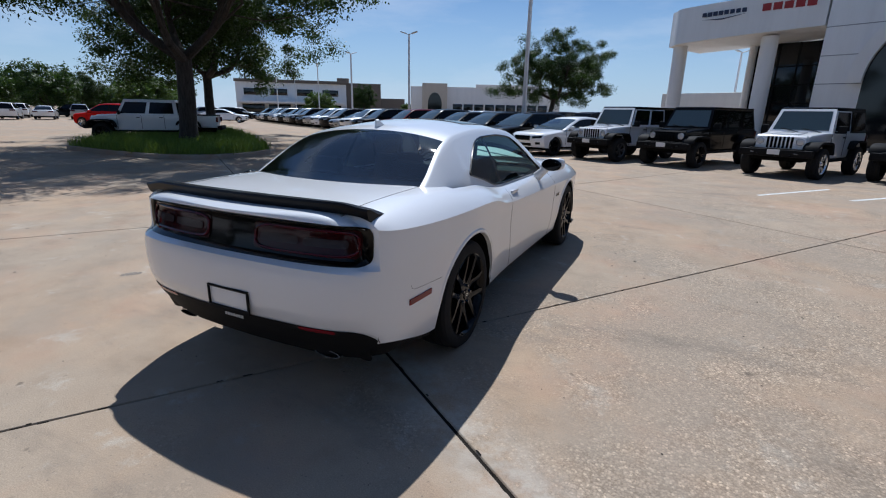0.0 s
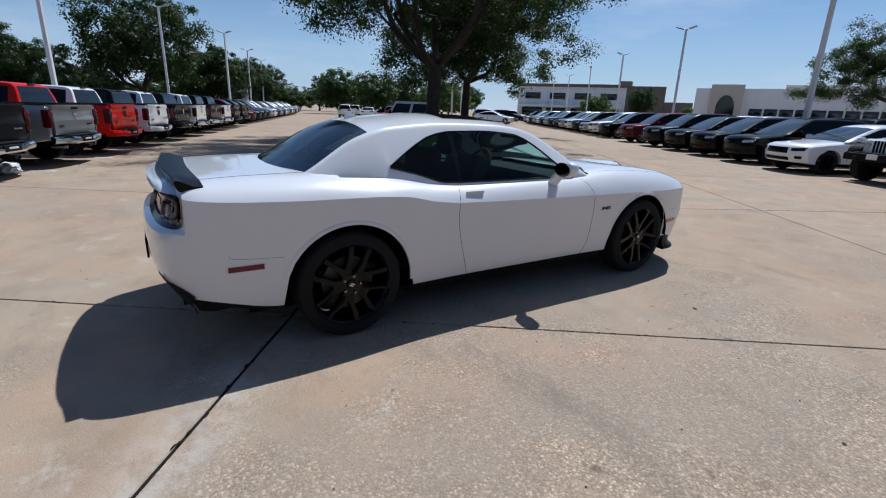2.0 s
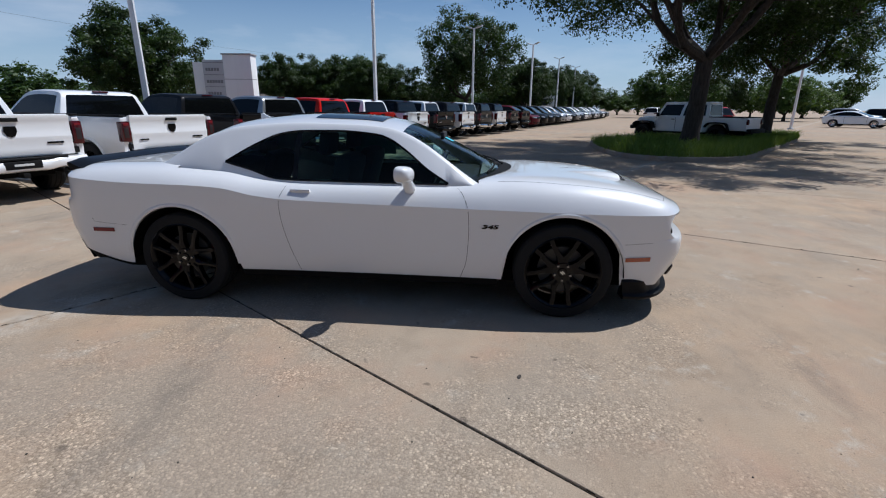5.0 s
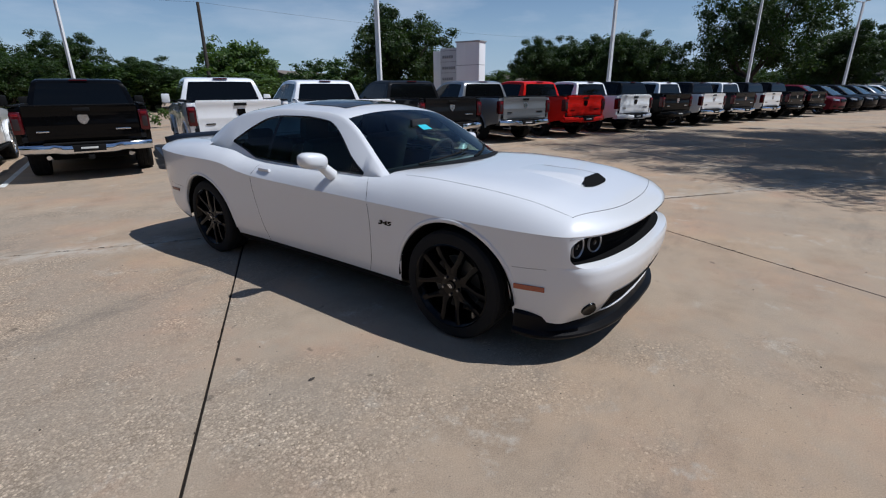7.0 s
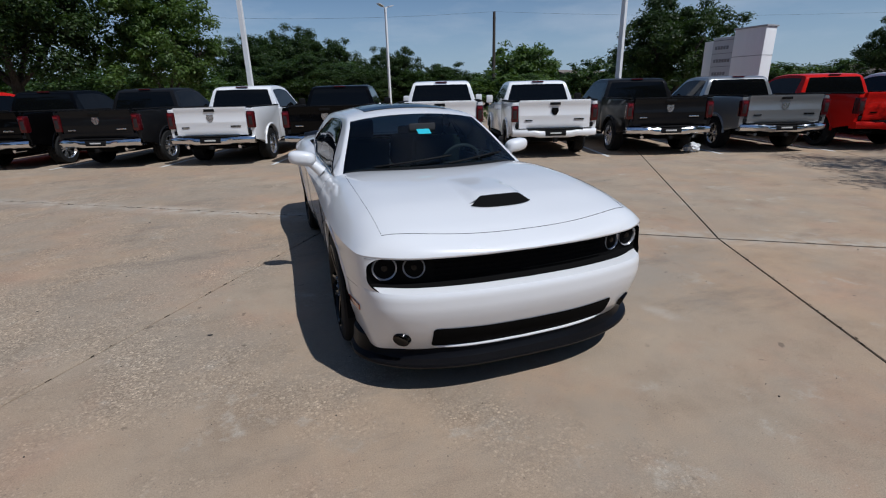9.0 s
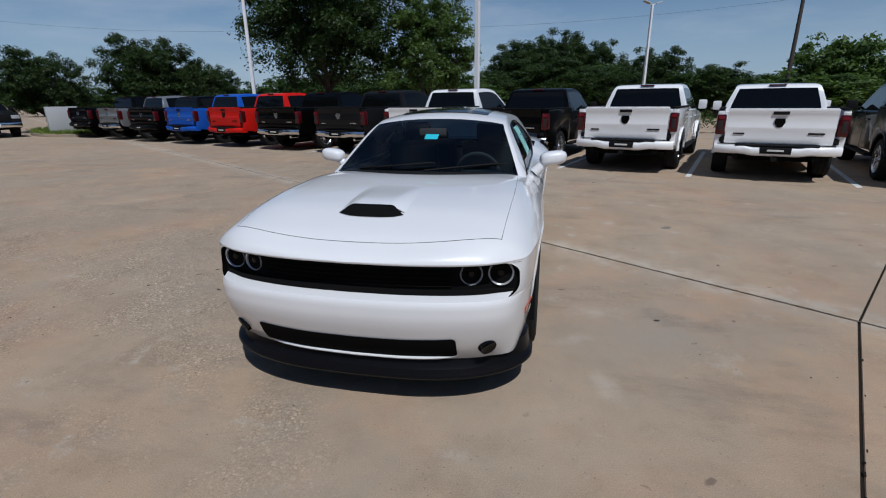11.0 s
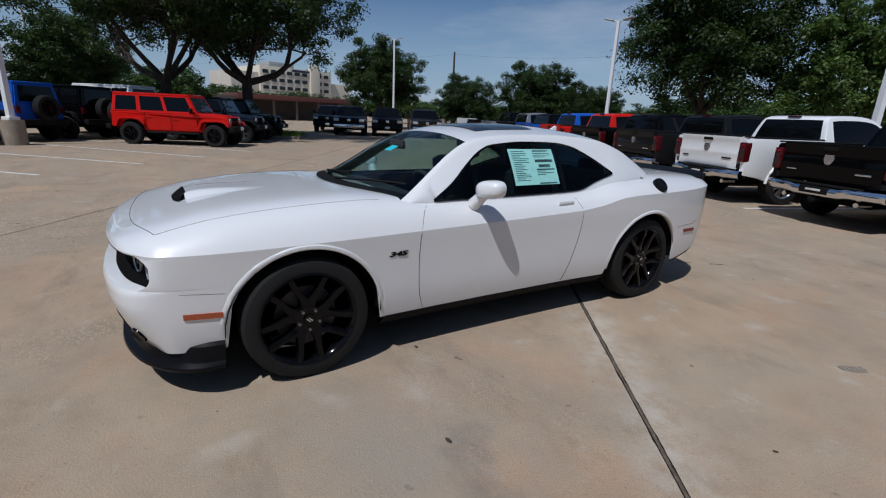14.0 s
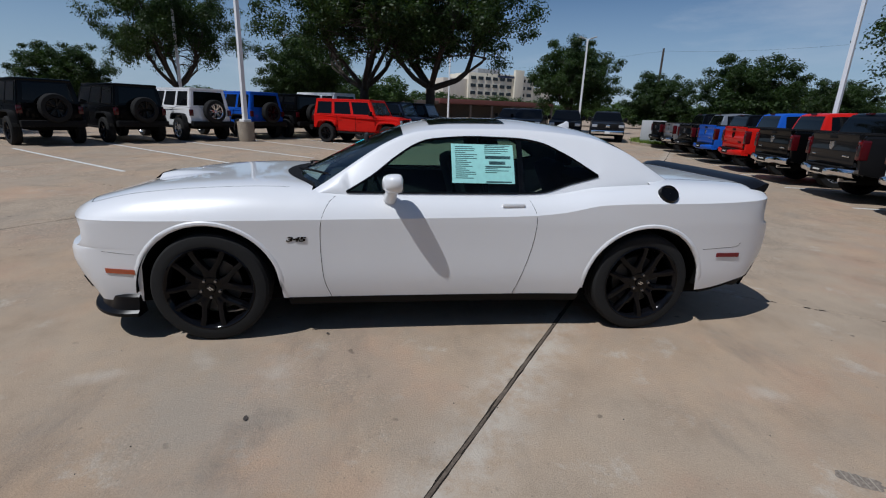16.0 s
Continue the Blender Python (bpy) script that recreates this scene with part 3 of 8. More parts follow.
        for pts in (fz, rz):
            path = []
            for y, z in spline(pts, 22):
                ez = edge_z(y)
                if z <= ez:
                    path.append(side_pt(y, z, sx, 0.0))
                else:
                    i = int(np.argmin(np.abs(HALF[:, 1] - y)))
                    col = up[i]
                    x = float(np.interp(z, col[:, 2], col[:, 0]))
                    path.append(Vector((sx * x, y, z)))
            gap("door_gap", path)
        gap("bumper_gap", [side_pt(y, z, sx) for y, z in ((-1.90, 0.622), (-2.0, 0.628), (-2.10, 0.632), (-2.17, 0.636), (-2.195, 0.645), (-2.205, 0.665))], 0.0012)
        gap("bumper_gap", [side_pt(y, z, sx) for y, z in ((1.90, 0.585), (2.0, 0.592), (2.10, 0.60))], 0.0012)
        # marker lamps
        for (y0, y1, z0, z1, mat, nm) in ((1.915, 2.095, 0.455, 0.485, M["amber"], "front_marker"), (-2.215, -2.02, 0.558, 0.588, M["marker_red"], "rear_marker")):
            Pm = side_patch(y0, y1, z0, z1, sx, 0.007, slant=0.006)
            obj(nm, solid(Pm, (-sx * 0.012, 0, 0)), mat, car)
        # door handle
        bm = bmesh.new()
        box(bm, 0, 0, 0, 0.022, 0.155, 0.026, 0.009)
        h = obj("door_handle", bm, M["white"], car)
        i = int(np.argmin(np.abs(HALF[:, 1] + 0.49)))
        hx = float(np.interp(0.915, up[i][:, 2], up[i][:, 0]))
        h.location = (sx * (hx + 0.008), -0.49, 0.917)
        # near-black block in place of the shade in the hand recess
        bm = bmesh.new()
        box(bm, 0, 0, 0, 0.012, 0.12, 0.02, 0.005)
        h2 = obj("handle_recess", bm, M["dark"], car)
        h2.location = (sx * (hx + 0.002), -0.485, 0.900)
        # mirror
        bm = bmesh.new()
        bmesh.ops.create_uvsphere(bm, u_segments=24, v_segments=14, radius=1.0)
        for v in bm.verts:
            f = 1 if v.co.y > 0 else 0.42
            q = [math.copysign(abs(c) ** 0.72, c) for c in v.co]
            v.co = Vector((q[0] * 0.112, q[1] * 0.085 * f, q[2] * 0.060))
            v.co.z += 0.012 * sx * v.co.x / 0.11
        mir = obj("mirror", bm, M["white"], car)
        mir.location = (sx * 0.985, 0.30, 1.068)
        mir.rotation_euler = (0, 0, radians(-8) * sx)
        bm = bmesh.new()
        bmesh.ops.create_uvsphere(bm, u_segments=20, v_segments=10, radius=1.0)
        bmesh.ops.scale(bm, verts=bm.verts, vec=(0.098, 0.008, 0.056))
        g = obj("mirror_glass", bm, M["gloss_black"], mir)
        g.location = (0, -0.028, 0)
        bm = bmesh.new()
        cyl(bm, (sx * 0.835, 0.335, 0.945), (sx * 0.935, 0.315, 1.04), 0.046, 0.036, 14)
        obj("mirror_arm", bm, M["white"], car)
        # badge on the front fender
        m = Matrix.Translation(side_pt(0.93, 0.692, sx, 0.002)) @ Matrix.Rotation(radians(90) * sx, 4, "Z") @ Matrix.Rotation(radians(90), 4, "X")
        lettering("fender_badge", "345", 0.040, M["gloss_black"], car, m, 0.002, 2.15)
        # black sill below the door
        P = np.zeros((20, 4, 3))
        for k in range(20):
            y = -1.02 + 2.02 * k / 19
            for j, (z, o) in enumerate(((0.283, 0.002), (0.25, -0.012), (0.205, -0.035), (0.19, -0.12))):
                P[k, j] = side_pt(y, z, sx, o)
        bm = bmesh.new()
        grid_faces(bm, P)
        obj("sill", bm, M["plastic"], car)
    # fuel filler on the car's left haunch
    bm = bmesh.new()
    lathe(bm, [(0.014, 0.001), (0.014, 0.046), (0.020, 0.052), (0.020, 0.062), (0.004, 0.070), (-0.02, 0.070)], 32, "x")
    i = int(np.argmin(np.abs(HALF[:, 1] + 1.575)))
    fx = float(np.interp(1.01, up[i][:, 2], up[i][:, 0]))
    cap = obj("fuel_door", bm, M["gloss_black"], car, "round glossy black fuel filler")
    cap.location = (-fx - 0.006, -1.575, 1.012)
    cap.rotation_euler = (0, radians(-38), math.pi)
    # --- roof: sunroof, fin
    P = np.zeros((11, 9, 3))
    yr = np.array(ys)
    for i in range(11):
        for j in range(9):
            x, y = -0.40 + 0.08 * i, 0.05 - 0.07 * j
            k = int(np.argmin(np.abs(yr - y)))
            row = G[k]
            z = float(np.interp(abs(x), row[::-1][:9, 0], row[::-1][:9, 2]))
            P[i, j] = (x, y, z + 0.005)
    bm = bmesh.new()
    grid_faces(bm, P)
    obj("sunroof", bm, M["gloss_black"], car)
    bm = bmesh.new()
    prism(bm, [(-1.02, 0.0), (-1.17, 0.0), (-1.165, 0.055), (-1.145, 0.062), (-1.12, 0.045)], -0.012, 0.012, 0.006)
    fin = obj("antenna_fin", bm, M["white"], car)
    fin.location = (0, 0, 1.402)
    # --- cowl, wipers
    bm = bmesh.new()
    P = np.zeros((25, 3, 3))
    for i in range(25):
        x = -0.70 + 1.4 * i / 24
        for j in range(3):
            y = 1.10 - 0.26 * (abs(x) / 0.7) ** 2 - 0.06 * j
            P[i, j] = (x, y, deck_z(x, y) + 0.004 + 0.004 * j)
    grid_faces(bm, P)
    obj("cowl", bm, M["plastic"], car)
    for x0, x1 in ((-0.10, 0.50), (-0.62, -0.05)):
        bm = bmesh.new()
        pts = []
        for t in np.linspace(0, 1, 8):
            x = x0 + (x1 - x0) * t
            y = 1.02 - 0.24 * (abs(x) / 0.7) ** 2 - 0.10 * (1 - t)
            pts.append((x, y, deck_z(x, y) + 0.022 + 0.052 * (1 - t)))
        tube(bm, pts, 0.008)
        obj("wiper", bm, M["plastic"], car)
    # --- tail: black panel, lamps, spoiler, bumper
    P = end_patch(-0.82, 0.82, 0.812, 1.006, False, 0.006, 0.055, 60, 10)
    bm = bmesh.new()
    grid_faces(bm, P)
    tail = obj("tail_panel", bm, M["gloss_black"], car, "full-width glossy black tail panel")
    for sx in (-1, 1):
        xa, xb_ = sorted((sx * 0.16, sx * 0.765))
        P = end_patch(xa, xb_, 0.845, 0.978, False, 0.010, 0.03, 30, 6)
        bm = bmesh.new()
        grid_faces(bm, P)
        light = obj("tail_light", bm, M["tail_dark"], tail, "dark red tail light")
        ring = []
        for t in np.linspace(0, 2 * math.pi, 49):
            cx, cz = (xa + xb_) / 2, 0.911
            ex = math.copysign(abs(math.cos(t)) ** 0.32, math.cos(t)) * (xb_ - xa) / 2 * 0.955
            ez = math.copysign(abs(math.sin(t)) ** 0.55, math.sin(t)) * 0.058
            ring.append(end_skin(cx + ex, cz + ez, False, 0.014))
        bm = bmesh.new()
        tube(bm, ring, 0.007, 6)
        obj("light_ring", bm, M["tail_red"], light, "deep red outline lens")
        for c in range(2):
            a = xa + 0.045 + c * 0.265
            P = end_patch(a, a + 0.235, 0.890, 0.930, False, 0.014, 0.014, 14, 4)
            bm = bmesh.new()
            grid_faces(bm, P)
            obj("reverse_lens", bm, M["smoke"], light)
        P = end_patch(sx * 0.56 - 0.10, sx * 0.56 + 0.10, 0.465, 0.487, False, 0.006, 0.01, 14, 3)
        bm = bmesh.new()
        grid_faces(bm, P)
        obj("rear_reflector", bm, M["marker_red"], car)
        bm = bmesh.new()
        for q in (0,):
            ring = [(math.cos(t) * 0.085, math.sin(t) * 0.022) for t in np.linspace(0, 2 * math.pi, 25)[:-1]]
            a = [bm.verts.new((sx * 0.54 + x, -2.45, 0.300 + z)) for x, z in ring]
            b = [bm.verts.new((sx * 0.54 + x * 1.02, -2.26, 0.305 + z)) for x, z in ring]
            c = [bm.verts.new((sx * 0.54 + x * 0.88, -2.45, 0.300 + z * 0.8)) for x, z in ring]
            d = [bm.verts.new((sx * 0.54 + x * 0.85, -2.36, 0.302 + z * 0.8)) for x, z in ring]
            for k in range(24):
                l = (k + 1) % 24
                bm.faces.new((a[k], a[l], b[l], b[k]))
                bm.faces.new((a[k], c[k], c[l], a[l]))
                bm.faces.new((c[k], d[k], d[l], c[l]))
        obj("exhaust_tip", bm, M["chrome"], car, "oval bright exhaust tip")
    P = end_patch(-0.83, 0.83, 0.345, 0.490, False, 0.004, 0.10, 60, 8)
    bm = bmesh.new()
    grid_faces(bm, P)
    obj("rear_diffuser", bm, M["plastic"], car, "matte black lower rear bumper")
    P = end_patch(-0.78, 0.78, 0.285, 0.40, False, 0.002, 0.02, 50, 4)
    bm = bmesh.new()
    grid_faces(bm, P)
    obj("diffuser_skirt", bm, M["plastic"], car)
    # black valance that wraps round behind the rear wheels
    idx = [i for i in range(len(HALF)) if HALF[i][1] < -1.925]
    P = np.zeros((len(idx), 4, 3))
    for k, i in enumerate(idx):
        zs = sill_z(HALF[i][1])
        dz = 0.06 * smooth_step(-2.35, -1.95, HALF[i][1])
        for j, (z, o) in enumerate(((zs + 0.012, -0.006), (zs - 0.03, -0.010), (0.305 + dz, -0.03), (0.28 + dz, -0.10))):
            P[k, j] = skin(i, z, o)
    bm = bmesh.new()
    for f in (False, True):
        grid_faces(bm, mirrored(P) if f else P, flip=f)
    bmesh.ops.remove_doubles(bm, verts=bm.verts, dist=0.0004)
    bmesh.ops.recalc_face_normals(bm, faces=bm.faces)
    obj("rear_valance", bm, M["plastic"], car)
    # licence plate bracket with an unprinted white plate and dealer strip
    zc_, xc_ = 0.565, 0.0
    y0 = end_skin(0, zc_, False).y
    frame = bmesh.new()
    for (cx, cz, sx_, sz_) in ((0, 0.066, 0.33, 0.014), (0, -0.066, 0.33, 0.022), (-0.159, 0, 0.013, 0.12), (0.159, 0, 0.013, 0.12)):
        box(frame, cx, 0, cz, sx_, 0.012, sz_, 0.003)
    frame = obj("plate_frame", frame, M["plastic"], car, "black empty plate frame")
    frame.location = (0.035, y0 - 0.006, zc_)
    frame.scale = (0.90, 1, 0.86)
    bm = bmesh.new()
    box(bm, 0, 0, 0, 0.31, 0.006, 0.125, 0.002)
    plate = obj("plate_blank", bm, M["white"], frame)
    plate.location = (0, 0.006, 0)
    bm = bmesh.new()
    for k in range(7):
        box(bm, -0.06 + 0.02 * k, 0, 0, 0.013, 0.004, 0.016)
    strip = obj("dealer_mark", bm, M["pale"], car, smooth=False)
    strip.location = (0.02, end_skin(0.02, 0.455, False).y - 0.008, 0.455)
    # spoiler
    N = 41
    P = np.zeros((N, 9, 3))
    for k in range(N):
        a = -1 + 2 * k / (N - 1)
        u = abs(a)
        x = 0.80 * a
        end = smooth_step(0.80, 1.0, u)
        yb = -2.47 + 0.05 * u * u
        yf = -2.315 + 0.03 * u * u
        zt = 1.106 - 0.010 * end
        za = deck_z(x, yf) + 0.003
        zb_ = deck_z(x, -2.42) - 0.004
        prof = [(yf, za), (yf - 0.045, za + 0.014), (yf - 0.095, 0.5 * (za + zt) + 0.012), (yb + 0.02, zt - 0.004), (yb, zt), (yb - 0.008, zt - 0.010), (yb + 0.002, zt - 0.052), (yb + 0.014, zb_ + 0.010), (yb + 0.04, zb_)]
        for j, (y, z) in enumerate(prof):
            sink = end * 0.010 if 0 < j < 6 else 0
            P[k, j] = (x, y, max(z - sink, deck_z(x, max(y, -2.5)) * 0.0 + zb_ - 0.01))
    bm = bmesh.new()
    grid_faces(bm, P)
    for k in (0, N - 1):
        bm.faces.new([bm.verts.new(p) for p in P[k]])
    bmesh.ops.remove_doubles(bm, verts=bm.verts, dist=0.0005)
    bmesh.ops.recalc_face_normals(bm, faces=bm.faces)
    obj("spoiler", bm, M["satin_black"], car, "satin black boot-lid spoiler")
    # --- stickers in the glass
    bm = bmesh.new()
    Pp = np.zeros((7, 6, 3))
    for i in range(7):
        for j in range(6):
            y = -0.085 - 0.435 * i / 6
            z = 1.045 + 0.25 * j / 5
            k = int(np.argmin(np.abs(np.array(ys) - y)))
            col = G[k][:7]
            x = float(np.interp(z, col[:, 2], col[:, 0]))
            Pp[i, j] = (-(x + 0.003), y, z)
    grid_faces(bm, Pp)
    paper = obj("window_sheet", bm, M["paper"], car, "pale green price sheet in the window")
    rng = random.Random(5)
    bars = bmesh.new()
    def bar(u0, u1, v):
        def at(u):
            fi, fj = u * 6, v * 5
            i, j = min(int(fi), 5), min(int(fj), 4)
            a, b = fi - i, fj - j
            q = Pp[i, j] * (1 - a) * (1 - b) + Pp[i + 1, j] * a * (1 - b) + Pp[i, j + 1] * (1 - a) * b + Pp[i + 1, j + 1] * a * b
            return Vector(q) + Vector((-0.0015, 0, 0))
        p, q = at(u0), at(u1)
        box(bars, (p.x + q.x) / 2, (p.y + q.y) / 2, (p.z + q.z) / 2, 0.001, abs(q.y - p.y), 0.0048)
    for r in range(17):
        v = 0.93 - 0.05 * r
        bar(0.06, 0.06 + rng.uniform(0.16, 0.36), v)
        if r < 4 or 9 < r < 14:
            bar(0.53, 0.53 + rng.uniform(0.15, 0.40), v)
    for v in (0.97, 0.70, 0.68, 0.66, 0.64, 0.44, 0.42, 0.05, 0.03):
        bar(0.54, 0.95, v)
    for q in range(4):
        bar(0.60, 0.86, 0.56 - 0.022 * q)
    obj("print_line", bars, M["ink"], paper, smooth=False)
    bm = bmesh.new()
    Ps = np.zeros((4, 3, 3))
    for i in range(4):
        for j in range(3):
            x = 0.055 - 0.11 * i / 3
            y = 0.585 - 0.045 * j
            k0 = int(np.argmin(np.abs(np.array(ys) - y)))
            k1 = min(max(k0 + (1 if ys[k0] > y else -1), 0), len(ys) - 1)
            za, zb2 = (float(np.interp(abs(x), G[k][::-1][:9, 0], G[k][::-1][:9, 2])) for k in (k0, k1))
            t = (y - ys[k0]) / (ys[k1] - ys[k0]) if k1 != k0 else 0
            Ps[i, j] = (x, y, za + (zb2 - za) * t + 0.004)
    grid_faces(bm, Ps)
    obj("windshield_sticker", bm, M["teal"], car)
    # --- cabin
    bm = bmesh.new()
    box(bm, 0, 0.78, 0.86, 1.36, 0.55, 0.22, 0.07)
    dash = obj("dashboard", bm, M["interior"], car)
    bm = bmesh.new()
    box(bm, 0, -0.35, 0.40, 1.5, 2.6, 0.08, 0.02)
    obj("cabin_floor", bm, M["interior"], car)
    for sx in (-1, 1):
        seat = bmesh.new()
        box(seat, sx * 0.37, 0.0, 0.56, 0.52, 0.52, 0.22, 0.07)
        seat = obj("seat", seat, M["interior"], car)
        bm = bmesh.new()
        box(bm, sx * 0.37, -0.30, 0.87, 0.50, 0.16, 0.58, 0.07, Euler((radians(-16), 0, 0)).to_matrix())
        obj("seat_back", bm, M["interior"], seat)
        bm = bmesh.new()
        box(bm, sx * 0.37, -0.42, 1.235, 0.27, 0.10, 0.19, 0.045, Euler((radians(-10), 0, 0)).to_matrix())
        obj("headrest", bm, M["interior"], seat)
        bm = bmesh.new()
        box(bm, sx * 0.36, -1.22, 0.93, 0.50, 0.16, 0.36, 0.06, Euler((radians(-24), 0, 0)).to_matrix())
        box(bm, sx * 0.36, -1.30, 1.13, 0.26, 0.09, 0.12, 0.04)
        obj("rear_seat", bm, M["interior"], car)
        bm = bmesh.new()
        box(bm, sx * 0.77, 0.05, 0.70, 0.06, 1.5, 0.50, 0.03)
        obj("door_card", bm, M["interior"], car)
    bm = bmesh.new()
    box(bm, 0, -1.58, 1.00, 1.30, 0.40, 0.03, 0.012)
    obj("parcel_shelf", bm, M["interior"], car)
    bm = bmesh.new()
    ring = [Vector((0.175 * math.cos(t), 0, 0.175 * math.sin(t))) for t in np.linspace(0, 2 * math.pi, 25)]
    tube(bm, ring, 0.016, 8)
    box(bm, 0, 0, 0, 0.34, 0.02, 0.035, 0.008)
    box(bm, 0, 0, -0.08, 0.04, 0.02, 0.15, 0.008)
    wheel = obj("steering_wheel", bm, M["interior"], car)
    wheel.location = (-0.37, 0.42, 0.955)
    wheel.rotation_euler = (radians(-24), 0, 0)
    bm = bmesh.new()
    box(bm, 0, 0.50, 1.285, 0.23, 0.03, 0.065, 0.012)
    obj("inner_mirror", bm, M["interior"], car)


def face_out(bm, d):
    """Turn the faces of an open sheet so that they look along d."""
    bmesh.ops.recalc_face_normals(bm, faces=bm.faces)
    if sum((f.normal.dot(d) * f.calc_area() for f in bm.faces), 0.0) < 0:
        bmesh.ops.reverse_faces(bm, faces=bm.faces)


def build_coupe():
    car = thing("white_coupe", "white two-door muscle coupe with black wheels parked on concrete", "car")
    n = len(HALF)
    # lower skin, both sides, from the sill or the wheel arch up to the shoulder crease
    K = 36
    low = np.zeros((n, K + 1, 3))
    for i in range(n):
        zl, ze = sill_z(HALF[i][1]), edge_z(HALF[i][1])
        for j in range(K + 1):
            z = zl + (ze - zl) * j / K
            if HALF[i][1] > 1.95:
                # rows that follow the edges of the nose recess
                z = zl + (0.61 - zl) * j / 22 if j <= 22 else NOSE_Z[j - 23] if j <= 32 else 0.79 + (ze - 0.79) * (j - 32) / 4
            low[i, j] = skin(i, z)
    # upper skin, from the crease over the shoulder to the middle line
    S = [0, 0.015, 0.04, 0.07, 0.10, 0.135, 0.17, 0.21, 0.26, 0.34, 0.45, 0.6, 0.8, 1.0]
    up = np.zeros((n, len(S), 3))
    for i in range(n):
        top = low[i, K]
        zm = max(mid_z(HALF[i][1]), top[2])
        door = smooth_step(1.0, 0.6, HALF[i][1]) * smooth_step(-1.3, -0.9, HALF[i][1])
        for j, s in enumerate(S):
            g = 1 - (1 - s) ** (9.5 + 3 * door)
            up[i, j] = (top[0] * (1 - s), top[1], top[2] + (zm - top[2]) * g)
    crease = {(round(p[0], 4), round(p[1], 4), round(p[2], 4)) for p in low[:, K]}
    bm = bmesh.new()
    cab = [i for i in range(n) if -1.52 < HALF[i][1] < 0.86]
    lo_i, hi_i = cab[0], cab[-1]
    for f in (False, True):
        L, U = (mirrored(low), mirrored(up)) if f else (low, up)
        grid_faces(bm, L, flip=f)
        grid_faces(bm, U, pick=lambda i, j: not (lo_i <= i < hi_i and j >= 6), flip=f)
    bmesh.ops.remove_doubles(bm, verts=bm.verts, dist=0.0004)
    bmesh.ops.recalc_face_normals(bm, faces=bm.faces)
    body = obj("body", bm, M["white"], car)
    for e in body.data.edges:
        on = [tuple(round(abs(c) if k == 0 else c, 4) for k, c in enumerate(body.data.vertices[v].co)) in crease for v in e.vertices]
        if all(on):
            e.use_edge_sharp = True
    # floor and inner wells, with their deep shade put into a near-black colour
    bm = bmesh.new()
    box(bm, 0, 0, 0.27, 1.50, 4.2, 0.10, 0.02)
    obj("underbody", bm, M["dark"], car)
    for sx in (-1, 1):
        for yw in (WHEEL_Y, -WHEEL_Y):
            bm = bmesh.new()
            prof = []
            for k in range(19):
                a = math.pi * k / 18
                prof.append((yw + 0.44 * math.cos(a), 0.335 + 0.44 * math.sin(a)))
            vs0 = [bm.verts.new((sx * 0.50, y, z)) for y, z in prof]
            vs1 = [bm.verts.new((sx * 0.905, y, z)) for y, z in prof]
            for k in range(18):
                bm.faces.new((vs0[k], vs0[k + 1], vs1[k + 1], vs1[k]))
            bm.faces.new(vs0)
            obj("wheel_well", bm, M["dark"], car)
            bm = bmesh.new()
            P = np.zeros((31, 5, 3))
            for k in range(31):
                a = radians(-2) + radians(184) * k / 30
                for q, (dr, dx) in enumerate(((0.0, -0.03), (0.0, 0.004), (0.006, 0.008), (0.020, 0.007), (0.032, -0.003))):
                    y, z = yw + (0.437 + dr) * math.cos(a), 0.345 + (0.437 + dr) * math.sin(a)
                    i = int(np.argmin(np.abs(HALF[:, 1] - y)))
                    p = skin(i, max(z, 0.2))
                    P[k, q] = (sx * (p.x + dx * max(math.sin(a), 0.0) ** 0.4 - (0.003 if a < 0.12 or a > 3.02 else 0.0)), y, z)
            grid_faces(bm, P)
            bmesh.ops.recalc_face_normals(bm, faces=bm.faces)
            obj("arch_lip", bm, M["white"], car)
    # greenhouse
    zr = curve_of([(-1.95, 1.02), (-1.72, 1.135), (-1.22, 1.392), (-1.02, 1.428), (-0.57, 1.462), (-0.14, 1.452), (0.11, 1.420), (0.24, 1.384), (0.96, 1.045), (1.10, 0.98)])
    zc = curve_of([(-1.95, 0.96), (-1.72, 1.06), (-1.30, 1.295), (-1.05, 1.365), (-0.55, 1.395), (-0.1, 1.385), (0.12, 1.365), (0.26, 1.325), (0.80, 0.985), (1.10, 0.80)])
    zb = curve_of([(-1.95, 0.93), (-1.3, 0.97), (-0.8, 0.955), (0.9, 0.945), (1.1, 0.78)])
    xb = curve_of([(-1.95, 0.72), (-1.5, 0.79), (-1.1, 0.81), (-0.5, 0.80), (0.4, 0.795), (1.1, 0.77)])
    dt = curve_of([(-1.12, 1.112), (-0.89, 1.245), (-0.72, 1.315), (-0.56, 1.338), (-0.28, 1.342), (0.05, 1.318), (0.14, 1.290), (0.29, 1.200), (0.44, 1.085), (0.61, 0.982)])
    db = curve_of([(-1.12, 1.105), (-0.91, 1.052), (-0.70, 0.992), (-0.5, 0.984), (0.2, 0.978), (0.61, 0.976)])
    breaks = [1.10, 0.24, 0.61, -0.545, -0.585, -1.12, -1.22, -1.70, -1.95]
    ys = sorted(set(breaks) | set(np.round(np.arange(-1.94, 1.10, 0.045), 3)), reverse=True)
    ys = [y for k, y in enumerate(ys) if y in breaks or min(abs(y - b) for b in breaks) > 0.012]
    rows = []
